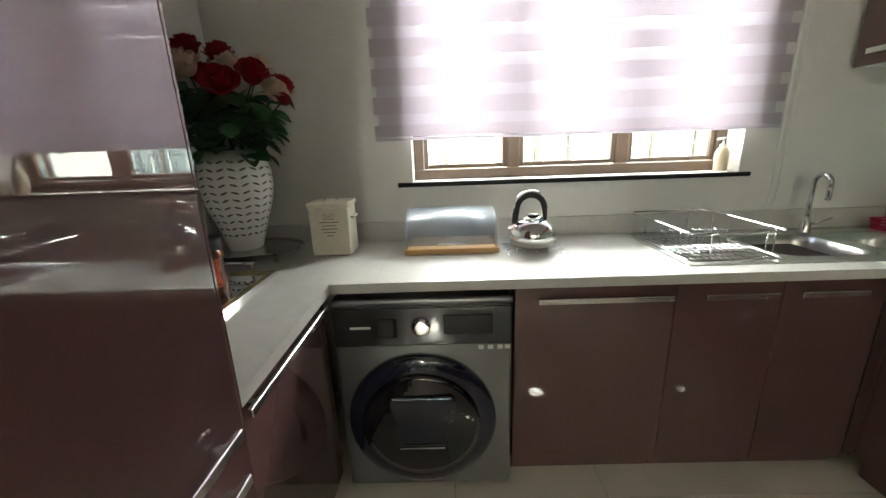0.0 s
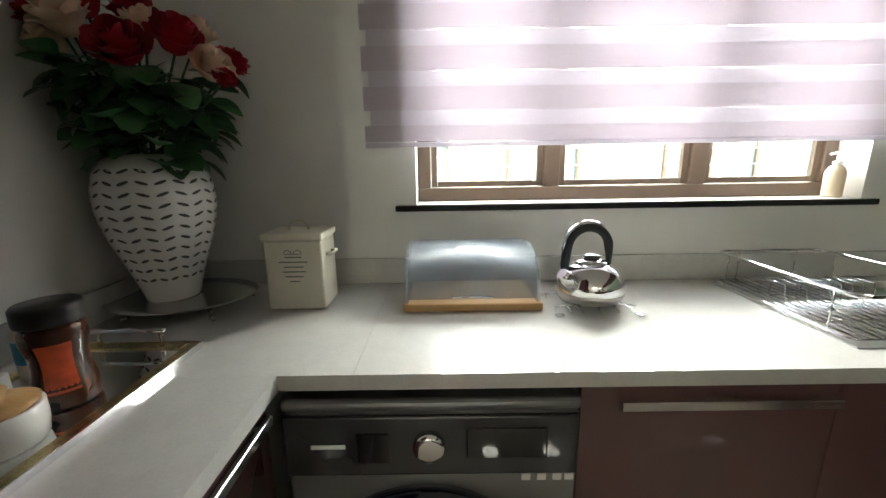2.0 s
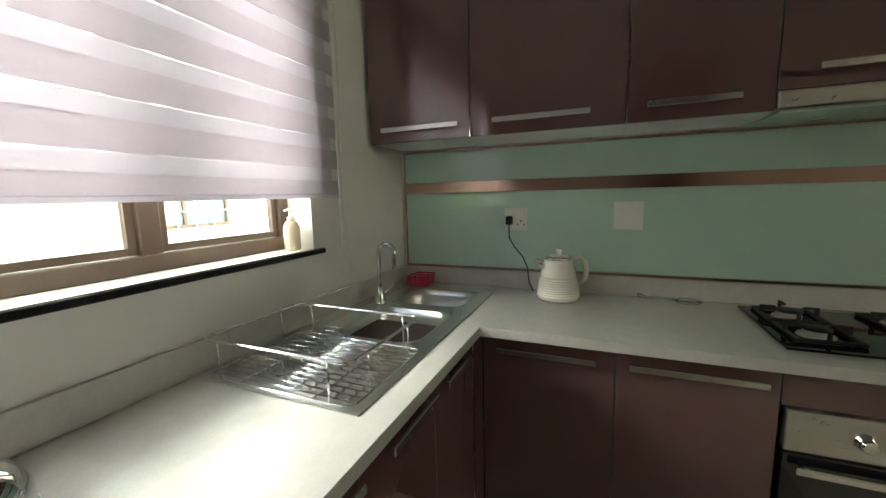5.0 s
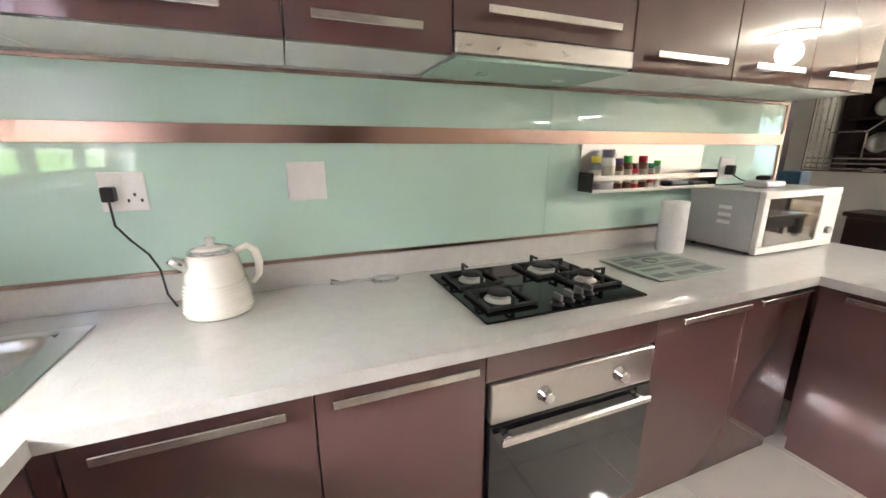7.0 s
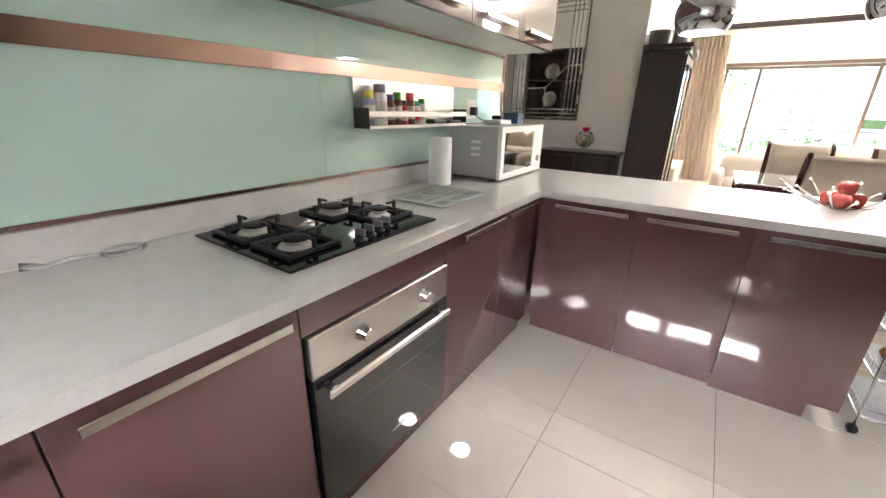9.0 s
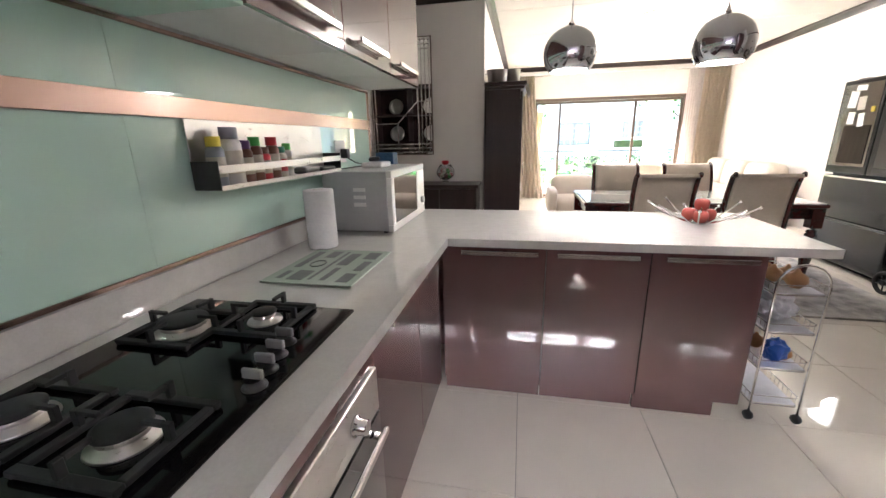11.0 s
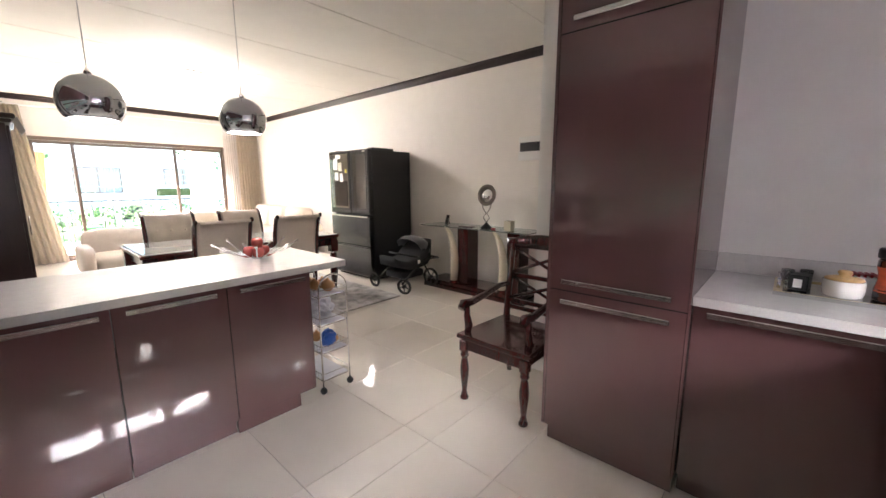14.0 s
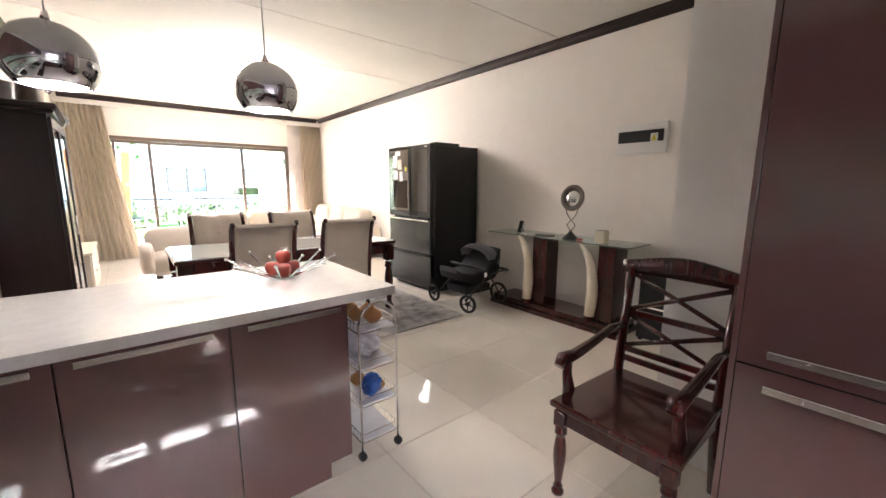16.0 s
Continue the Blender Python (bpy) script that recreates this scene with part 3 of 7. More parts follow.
def bowl_sheet(x0, y0, x1, y1, holes, z0):
    """One pressed sheet with openings for the bowls."""
    bm = bmesh.new()
    xs = sorted({x0, x1, *[h[0] for h in holes], *[h[2] for h in holes]})
    ys = sorted({y0, y1, *[h[1] for h in holes], *[h[3] for h in holes]})
    low = {(x, y): bm.verts.new((x, y, z0)) for x in xs for y in ys}
    top = {(x, y): bm.verts.new((x, y, z0 + 0.003)) for x in xs for y in ys}
    for xa, xb in zip(xs, xs[1:]):
        for ya, yb in zip(ys, ys[1:]):
            if not any(h[0] <= xa and xb <= h[2] and h[1] <= ya and yb <= h[3] for h in holes):
                q = ((xa, ya), (xb, ya), (xb, yb), (xa, yb))
                bm.faces.new([top[k] for k in q])
                bm.faces.new([low[k] for k in q[::-1]])
    for e in [e for e in bm.edges if len(e.link_faces) == 1 and e.verts[0].co.z > z0 + 0.001]:
        a, b = [(v.co.x, v.co.y) for v in e.verts]
        ka = min(top, key=lambda k: abs(k[0] - a[0]) + abs(k[1] - a[1]))
        kb = min(top, key=lambda k: abs(k[0] - b[0]) + abs(k[1] - b[1]))
        bm.faces.new((top[ka], low[ka], low[kb], top[kb]))
    bmesh.ops.recalc_face_normals(bm, faces=bm.faces[:])
    return bm


sink = thing("kitchen_sink", (2.6, 2.98, ZT), "stainless double bowl sink with a ribbed drainer, set in the worktop", "sink")
SH = [(2.36, 2.80, 2.72, 3.14), (2.79, 2.80, 3.07, 3.14)]
part("drainer", bowl_sheet(1.95, 2.735, 3.105, 3.215, SH, ZT + 0.001), M_SINK, sink)


def rr(x0, y0, x1, y1, r, z, n=6):
    pts = []
    for cx, cy, a0 in ((x1 - r, y1 - r, 0), (x0 + r, y1 - r, 90), (x0 + r, y0 + r, 180), (x1 - r, y0 + r, 270)):
        for i in range(n + 1):
            a = radians(a0 + 90 * i / n)
            pts.append((cx + r * math.cos(a), cy + r * math.sin(a), z))
    return pts


for h in SH:
    bm = bmesh.new()
    rings = []
    for ins, z in ((-0.012, ZT + 0.0045), (-0.002, ZT + 0.006), (0.004, ZT + 0.002), (0.012, ZT - 0.03), (0.022, ZT - 0.15), (0.06, ZT - 0.17)):
        rings.append([bm.verts.new(p) for p in rr(h[0] + ins, h[1] + ins, h[2] - ins, h[3] - ins, 0.075, z)])
    skin(bm, rings, cap=False)
    f = bm.faces.new(rings[-1])
    bw = part("bowl", bm, M_SINK, sink, "deep rounded steel sink bowl")
    part("drain", lathe([(0.04, -0.001), (0.036, 0.003), (0.02, 0.001)], 24, at=((h[0] + h[2]) / 2, (h[1] + h[3]) / 2, ZT - 0.168)), M_CHROME, bw)
for i in range(9):
    part("rib", box(1.99, 2.79 + i * 0.042, ZT + 0.0045, 2.31, 2.80 + i * 0.042, ZT + 0.008, 0.0015), M_SINK, sink)
tap = thing("mixer_tap", (2.80, 3.17, ZT + 0.004), "tall chrome swan-neck mixer tap behind the sink", "tap")
part("base", lathe([(0.027, 0.004), (0.025, 0.012), (0.022, 0.05), (0.017, 0.06), (0.015, 0.085)], 24, at=(2.745, 3.165, ZT)), M_CHROME, tap)
part("spout", tube([(2.745, 3.165, ZT + 0.08), (2.745, 3.165, ZT + 0.24)] + arc((2.745, 3.125, ZT + 0.24), 0.04, 0, 180, 12, "yz") + [(2.745, 3.085, ZT + 0.17)], 0.0105, 14), M_CHROME, tap)
part("lever", tube([(2.765, 3.165, ZT + 0.045), (2.815, 3.155, ZT + 0.06), (2.845, 3.15, ZT + 0.075)], [0.009, 0.006, 0.007], 10), M_CHROME, tap)

rack = thing("dish_rack", (2.12, 2.98, ZT), "chrome wire dish drying rack with raised side rails on the drainer", "dish rack")
RX0, RX1, RY0, RY1, RZ = 1.955, 2.315, 2.755, 3.235, ZT + 0.012
part("rim", tube([(*p[:2], RZ + 0.105) for p in rr(RX0, RY0, RX1, RY1, 0.03, 0)], 0.0045, 8, closed=True), M_CHROME, rack)
part("lower_rim", tube([(*p[:2], RZ) for p in rr(RX0, RY0, RX1, RY1, 0.03, 0)], 0.003, 8, closed=True), M_CHROME, rack)
for i in range(13):
    xx = RX0 + 0.025 + i * 0.026
    part("wire", tube([(xx, RY0, RZ), (xx, RY1, RZ)], 0.0030, 6), M_CHROME, rack)
for yy in (RY0 + 0.12, RY0 + 0.36):
    part("cross_wire", tube([(RX0, yy, RZ - 0.003), (RX1, yy, RZ - 0.003)], 0.0026, 6), M_CHROME, rack)
for (xx, yy) in ((RX0, RY0 + 0.06), (RX0, RY1 - 0.06), (RX1, RY0 + 0.06), (RX1, RY1 - 0.06), (RX0 + 0.08, RY0), (RX1 - 0.08, RY0), (RX0 + 0.08, RY1), (RX1 - 0.08, RY1)):
    part("post", tube([(xx, yy, RZ), (xx, yy, RZ + 0.105)], 0.0024, 6), M_CHROME, rack)
for i in range(9):
    xx = RX0 + 0.05 + i * 0.033
    part("plate_loop", tube([(xx, RY0 + 0.24, RZ), (xx, RY0 + 0.25, RZ + 0.055), (xx, RY0 + 0.33, RZ + 0.055), (xx, RY0 + 0.34, RZ)], 0.0020, 6), M_CHROME, rack)

# bread bin
bb = thing("bread_bin", (1.08, 3.1, ZT), "frosted roll-top bread bin with a bamboo base", "bread bin")
part("base", box(0.872, 2.992, ZT + 0.001, 1.288, 3.225, ZT + 0.026, 0.004, 2), M_PINE, bb, "pale bamboo base board")
for xx in (0.878, 1.270):
    prof = [(3.215, ZT + 0.027), (2.998, ZT + 0.027)] + [(3.215 - 0.217 * math.cos(radians(a)) ** 0.85, ZT + 0.04 + 0.134 * math.sin(radians(a)) ** 0.85) for a in range(0, 91, 9)]
    part("end_panel", prism(prof, "x", xx, xx + 0.010), M_FROST, bb)
bm = bmesh.new()
rw = []
for a in range(0, 91, 6):
    c, s = math.cos(radians(a)) ** 0.85 if a < 90 else 0, math.sin(radians(a)) ** 0.85
    rw.append([bm.verts.new((x, 3.212 - (0.215 + dr) * c, ZT + 0.04 + (0.135 + dr) * s)) for x, dr in ((0.889, 0), (1.269, 0), (1.269, 0.003), (0.889, 0.003))])
skin(bm, rw, True)
cv = part("cover", bm, M_FROST, bb, "curved frosted translucent cover")
part("handle", tube([(1.02, 2.995, ZT + 0.045), (1.02, 2.982, ZT + 0.05), (1.14, 2.982, ZT + 0.05), (1.14, 2.995, ZT + 0.045)], 0.004, 8), M_CHROME, cv)
part("back_panel", box(0.889, 3.216, ZT + 0.027, 1.269, 3.222, ZT + 0.168), M_FROST, bb)

# canister
cn = thing("storage_tin", (0.545, 3.09, ZT), "cream enamel storage tin with a lid, wire handle and printed words", "storage tin")
part("body", box(0.458, 3.03, ZT + 0.001, 0.632, 3.17, ZT + 0.215, 0.006, 2), M_CREAM, cn)
ld = part("lid", box(0.452, 3.024, ZT + 0.216, 0.638, 3.176, ZT + 0.238, 0.006, 2), M_CREAM, cn)
part("handle", tube([(0.515, 3.10, ZT + 0.238)] + arc((0.545, 3.10, ZT + 0.238), 0.03, 180, 0, 10), 0.0035, 8), M_CREAM, ld)
for xx, s in ((0.458, -1), (0.632, 1)):
    part("ear", tube([(xx, 3.07, ZT + 0.165), (xx + s * 0.018, 3.075, ZT + 0.167), (xx + s * 0.018, 3.125, ZT + 0.167), (xx, 3.13, ZT + 0.165)], 0.005, 8), M_CREAM, cn)
for i, w in enumerate((0.05, 0.085, 0.06, 0.07, 0.055, 0.03)):
    part("print_bar", box(0.545 - w / 2, 3.0282, ZT + 0.165 - i * 0.015, 0.545 + w / 2, 3.0297, ZT + 0.168 - i * 0.015), M_GREY, cn)
part("print_crown", tube(arc((0.53, 3.029, ZT + 0.176), 0.012, 0, 180, 8) + arc((0.56, 3.029, ZT + 0.176), 0.012, 180, 0, 8)[::-1], 0.001, 5), M_GREY, cn)

# stove kettle on a trivet
KX, KY = 1.44, 3.04
tv = thing("trivet", (KX, KY, ZT), "small chrome wire trivet under the kettle", "trivet")
for yy in (-0.055, 0.055):
    part("rail", tube([(KX - 0.115, KY + yy, ZT + 0.004), (KX - 0.118, KY + yy, ZT + 0.013), (KX - 0.10, KY + yy, ZT + 0.019), (KX + 0.10, KY + yy, ZT + 0.019), (KX + 0.118, KY + yy, ZT + 0.013), (KX + 0.115, KY + yy, ZT + 0.004)], 0.0034, 8), M_CHROME, tv)
for xx in (-0.085, -0.05, 0.0, 0.05, 0.085):
    part("wire", tube([(KX + xx, KY - 0.10, ZT + 0.012), (KX + xx, KY - 0.085, ZT + 0.0195), (KX + xx, KY + 0.085, ZT + 0.0195), (KX + xx, KY + 0.10, ZT + 0.012)], 0.0028, 6), M_CHROME, tv)
for sx, sy in ((-1, -1), (-1, 1), (1, -1), (1, 1)):
    part("foot", tube([(KX + sx * (0.115 + 0.011 * math.cos(k * math.pi / 5)), KY + sy * (0.092 + 0.011 * math.sin(k * math.pi / 5)), ZT + 0.0045) for k in range(10)], 0.0035, 6, closed=True), M_CHROME, tv)
kt = thing("whistling_kettle", (KX, KY, ZT + 0.023), "polished steel whistling kettle with a black arched handle", "kettle")
part("body", lathe([(0.06, 0.001), (0.088, 0.004), (0.098, 0.03), (0.096, 0.06), (0.082, 0.09), (0.06, 0.105), (0.048, 0.112)], 40, at=(KX, KY, ZT + 0.023)), M_CHROME, kt)
part("base_band", lathe([(0.0885, 0.0035), (0.0995, 0.022), (0.1005, 0.026), (0.0985, 0.030)], 40, at=(KX, KY, ZT + 0.023), cap=False), M_STEEL, kt, "brushed steel band round the foot")
kl = part("lid", lathe([(0.047, 0.1125), (0.044, 0.118), (0.03, 0.124), (0.014, 0.127)], 28, at=(KX, KY, ZT + 0.023)), M_CHROME, kt)
part("lid_knob", lathe([(0.024, 0.1272), (0.026, 0.132), (0.018, 0.136), (0.001, 0.137)], 24, at=(KX, KY, ZT + 0.023)), M_BLKPL, kl)
HP = [(KX - 0.078, KY - 0.005, ZT + 0.095), (KX - 0.080, KY, ZT + 0.130), (KX - 0.076, KY, ZT + 0.170)] + arc((KX - 0.012, KY, ZT + 0.182), 0.060, 165, 8, 14) + [(KX + 0.050, KY, ZT + 0.165), (KX + 0.052, KY, ZT + 0.130)]
part("handle", tube(HP, [0.012, 0.0145, 0.0145] + [0.0135] * 15 + [0.011, 0.008], 12), M_BLKPL, kt, "thick black arched handle")
part("handle_band", tube([(x + (x - KX) * 0.14, y, z + max(0, z - ZT - 0.15) * 0.16) for x, y, z in HP[2:14]], 0.007, 8), M_CHROME, kt, "chrome band over the handle")
part("spout", tube([(KX - 0.06, KY - 0.045, ZT + 0.075), (KX - 0.092, KY - 0.06, ZT + 0.105), (KX - 0.108, KY - 0.068, ZT + 0.122)], [0.027, 0.019, 0.016], 16), M_CHROME, kt)

# soap bottle on the sill
sb = thing("soap_dispenser", (2.44, 3.36, WZ0), "clear plastic hand soap pump bottle with pale soap on the sill", "soap dispenser")
M_SOAP = mat("pale_amber_soap", (0.80, 0.68, 0.50), 0.2, trans=0.4, coat=0.4, noise_scale=20, vary=0.05)
part("bottle", lathe([(0.028, 0.001), (0.031, 0.006), (0.031, 0.09), (0.022, 0.11), (0.013, 0.118)], 28, at=(2.44, 3.36, WZ0)), M_SOAP, sb)
part("pump", lathe([(0.014, 0.1185), (0.014, 0.13), (0.005, 0.132), (0.005, 0.155), (0.012, 0.157), (0.011, 0.165)], 18, at=(2.44, 3.36, WZ0)), M_WHITE, sb)
part("nozzle", tube([(2.44, 3.36, WZ0 + 0.161), (2.405, 3.355, WZ0 + 0.156)], 0.0045, 8), M_WHITE, sb)

# red basket
rb = thing("sink_basket", (3.17, 3.16, ZT), "small pinkish-red plastic basket in the worktop corner", "basket")
M_RED = mat("raspberry_plastic", (0.50, 0.03, 0.09), 0.4, noise_scale=40, vary=0.08)
part("floor", box(3.10, 3.115, ZT + 0.002, 3.225, 3.205, ZT + 0.006, 0.001), M_RED, rb)
for k in range(4):
    z0 = ZT + 0.008 + k * 0.014
    e = 0.002 * k
    part("slat", boxes((3.10 - e, 3.112 - e, z0, 3.225 + e, 3.115 - e, z0 + 0.009), (3.10 - e, 3.205 + e, z0, 3.225 + e, 3.208 + e, z0 + 0.009), (3.097 - e, 3.112 - e, z0, 3.0998 - e, 3.208 + e, z0 + 0.009), (3.2252 + e, 3.112 - e, z0, 3.228 + e, 3.208 + e, z0 + 0.009)), M_RED, rb)
for xx, yy in ((3.10, 3.112), (3.222, 3.112), (3.10, 3.205), (3.222, 3.205), (3.16, 3.112)):
    part("rib", box(xx, yy, ZT + 0.006, xx + 0.005, yy + 0.004, ZT + 0.062), M_RED, rb)

# electric kettle
EX, EY = 3.09, 2.425
M_KET = mat("cream_white_kettle", (0.80, 0.765, 0.69), 0.22, coat=0.5, noise_scale=30, vary=0.03)
ek = thing("electric_kettle", (EX, EY, ZT), "cream ribbed electric kettle with a steel lid and spout", "electric kettle")
prof = [(0.082, 0.006), (0.088, 0.012)]
for i in range(9):
    z = 0.02 + i * 0.0115
    r = 0.0885 - 0.0011 * i - 0.0006 * max(0, i - 5) ** 2
    prof += [(r - 0.0025, z), (r + 0.001, z + 0.003), (r + 0.001, z + 0.008)]
prof += [(0.074, 0.135), (0.062, 0.19), (0.058, 0.205)]
part("base", lathe([(0.081, 0.001), (0.084, 0.003), (0.084, 0.0055)], 40, at=(EX, EY, ZT)), M_CHROME, ek)
part("body", lathe(prof, 44, at=(EX, EY, ZT)), M_KET, ek)
part("collar", lathe([(0.0585, 0.2055), (0.058, 0.214), (0.05, 0.218)], 36, at=(EX, EY, ZT)), M_CHROME, ek)
part("lid", lathe([(0.049, 0.2185), (0.03, 0.226), (0.012, 0.229), (0.007, 0.236), (0.013, 0.243), (0.012, 0.252), (0.001, 0.255)], 28, at=(EX, EY, ZT)), M_KET, ek)
part("spout", tube([(EX - 0.02, EY + 0.045, ZT + 0.165), (EX - 0.028, EY + 0.078, ZT + 0.19), (EX - 0.032, EY + 0.092, ZT + 0.20)], [0.026, 0.017, 0.013], 12), M_CHROME, ek, "steel pouring spout")
part("handle", tube([(EX + 0.01, EY - 0.055, ZT + 0.20), (EX + 0.015, EY - 0.085, ZT + 0.215), (EX + 0.02, EY - 0.105, ZT + 0.195), (EX + 0.02, EY - 0.112, ZT + 0.15), (EX + 0.018, EY - 0.108, ZT + 0.11), (EX + 0.01, EY - 0.09, ZT + 0.085)], [0.010, 0.011, 0.012, 0.012, 0.010, 0.008], 12), M_KET, ek)


ek.scale = (1.07, 1.07, 0.91)


def plate(name, y, z, w, h, label, kind="socket"):
    ob = thing(name, (3.252, y, z), label, kind)
    part("faceplate", box(3.243, y - w / 2, z - h / 2, 3.2515, y + w / 2, z + h / 2, 0.003, 2), M_WHITE, ob)
    return ob


s1 = plate("wall_socket", 2.655, 1.255, 0.115, 0.115, "white square wall socket with a black plug")
part("switch", box(3.2395, 2.625, 1.28, 3.2428, 2.645, 1.298, 0.001), M_WHITE, s1)
for yy, zz in ((2.628, 1.245), (2.612, 1.228), (2.645, 1.228)):
    part("hole", box(3.242, yy - 0.003, zz - 0.005, 3.2429, yy + 0.003, zz + 0.005), M_BLKPL, s1)
pl = thing("power_plug", (3.24, 2.683, 1.25), "black power plug with its cord hanging to the kettle", "power plug")
part("plug", box(3.205, 2.668, 1.228, 3.2425, 2.700, 1.272, 0.006, 2), M_BLKPL, pl)
part("cord", tube([(3.215, 2.684, 1.228), (3.21, 2.68, 1.16), (3.215, 2.65, 1.11), (3.20, 2.61, 1.07), (3.19, 2.585, 1.02), (3.16, 2.57, 0.95), (3.14, 2.545, 0.912)], 0.0035, 8), M_BLKPL, pl)
s2 = plate("light_switch", 2.138, 1.27, 0.125, 0.13, "plain white square light switch on the green glass", "switch")
part("rocker", box(3.2395, 2.128, 1.255, 3.2428, 2.145, 1.272, 0.001), M_WHITE, s2)
s3 = plate("wall_socket", -0.02, 1.275, 0.115, 0.115, "white wall socket with a black plug above the microwave")
p3 = thing("power_plug", (3.24, -0.02, 1.26), "black power plug above the microwave", "power plug")
part("plug", box(3.20, -0.035, 1.24, 3.2425, -0.003, 1.29, 0.006, 2), M_BLKPL, p3)
part("cord", tube([(3.205, -0.02, 1.24), (3.18, -0.05, 1.215), (3.14, -0.10, 1.20), (3.11, -0.13, 1.203)], 0.003, 8), M_BLKPL, p3)

# glass spoon rest
M_CLR = mat("clear_plastic", (0.92, 0.93, 0.92), 0.06, trans=0.9, ior=1.4)
sp = thing("spoon_rest", (3.16, 1.97, ZT), "clear glass spoon rest lying near the upstand", "spoon rest")
part("bowl", tube([(3.175 + 0.028 * math.cos(a * math.pi / 10), 1.895 + 0.045 * math.sin(a * math.pi / 10), ZT + 0.010) for a in range(20)], 0.008, 8, closed=True), M_CLR, sp)
part("pan", moved(lathe([(0.04, 0), (0.041, 0.004), (0.001, 0.003)], 24), Matrix.Translation((3.175, 1.895, ZT + 0.001)) @ Matrix.Diagonal((0.7, 1.1, 1, 1))), M_CLR, sp)
part("stem", tube([(3.175, 1.94, ZT + 0.012), (3.17, 2.00, ZT + 0.02), (3.18, 2.05, ZT + 0.012), (3.185, 2.09, ZT + 0.02)], [0.006, 0.005, 0.006, 0.011], 10), M_CLR, sp)

# gas hob
M_KGRY = mat("grey_knob", (0.24, 0.24, 0.245), 0.35, metal=0.4, noise_scale=40, vary=0.1)
M_IRON = mat("matt_cast_iron", (0.018, 0.018, 0.019), 0.6, noise_scale=90, vary=0.25, bump=0.2)
hob = thing("gas_hob", (2.93, 1.42, ZT), "black glass four-burner gas hob with cast iron supports and knobs", "gas hob")
part("glass_top", box(2.697, 1.118, ZT + 0.001, 3.168, 1.722, ZT + 0.009, 0.003, 2), mat("hob_glass", (0.006, 0.006, 0.007), 0.06, spec=0.35, noise_scale=10, vary=0.2), hob, "black glass hob plate with bevelled edge")
for bx, by, r in ((3.045, 1.600, 0.034), (2.840, 1.600, 0.034), (3.045, 1.285, 0.046), (2.885, 1.215, 0.024)):
    bn = part("burner", lathe([(r + 0.016, 0.0095), (r + 0.014, 0.014), (r - 0.006, 0.0165), (r - 0.006, 0.020), (r + 0.002, 0.022), (r + 0.003, 0.031)], 32, at=(bx, by, ZT)), M_STEEL, hob, "round gas burner with bright rim")
    part("burner_cap", lathe([(r + 0.005, 0.0312), (r + 0.005, 0.0355), (r - 0.002, 0.0385), (0.001, 0.039)], 32, at=(bx, by, ZT)), M_IRON, bn)
    s = max(0.088, r + 0.045)
    fr_ = part("pan_support", boxes((bx - s, by - s, ZT + 0.0125, bx + s, by - s + 0.016, ZT + 0.022), (bx - s, by + s - 0.016, ZT + 0.0125, bx + s, by + s, ZT + 0.022), (bx - s, by - s + 0.0162, ZT + 0.0125, bx - s + 0.016, by + s - 0.0162, ZT + 0.022), (bx + s - 0.016, by - s + 0.0162, ZT + 0.0125, bx + s, by + s - 0.0162, ZT + 0.022), bevel=0.0015), M_IRON, hob, "square cast iron pan support")
    for sx, sy in ((-1, -1), (-1, 1), (1, -1), (1, 1)):
        part("foot", box(bx + sx * (s - 0.006) - 0.004, by + sy * (s - 0.006) - 0.004, ZT + 0.0092, bx + sx * (s - 0.006) + 0.004, by + sy * (s - 0.006) + 0.004, ZT + 0.0123), M_IRON, fr_)
    for dx_, dy_ in ((1, 0), (-1, 0), (0, 1), (0, -1)):
        o, i_ = s - 0.0055, s - 0.048
        fin = boxes((-0.0045, o - 0.008, ZT + 0.0222, 0.0045, o + 0.005, ZT + 0.050), (-0.0045, i_, ZT + 0.042, 0.0045, o - 0.0082, ZT + 0.050), bevel=0.001)
        part("finger", moved(fin, Matrix.Translation((bx, by, 0)) @ pose(0, 0, 0, 0, 0, math.degrees(math.atan2(-dx_, dy_)))), M_IRON, fr_)
for i in range(4):
    ky = 1.455 - i * 0.05
    kn = part("knob", lathe([(0.022, 0.0095), (0.022, 0.012), (0.016, 0.014), (0.015, 0.024), (0.017, 0.026)], 20, at=(2.735 + 0.012 * i, ky, ZT)), M_BLKPL, hob)
    part("grip", box(2.715 + 0.012 * i, ky - 0.0045, ZT + 0.0262, 2.755 + 0.012 * i, ky + 0.0045, ZT + 0.045, 0.002), M_KGRY, kn, "grey upright knob grip")

# extractor hood
hd = thing("extractor_hood", (3.0, 1.40, 1.63), "slim steel and glass extractor hood under the wall cabinets", "extractor hood")
part("body", box(2.93, 1.078, 1.634, 3.24, 1.730, 1.692), M_STEEL, hd)
part("front_strip", box(2.905, 1.078, 1.636, 2.929, 1.730, 1.690, 0.003), M_STEEL, hd)
part("glass_visor", box(2.915, 1.085, 1.622, 3.23, 1.724, 1.632, 0.002), M_SPLASH, hd, "pale glass visor underneath")
for yy in (1.25, 1.56):
    part("light", lathe([(0.022, 0), (0.022, 0.004)], 20, at=(3.08, yy, 1.6175)), M_CHROME, hd)

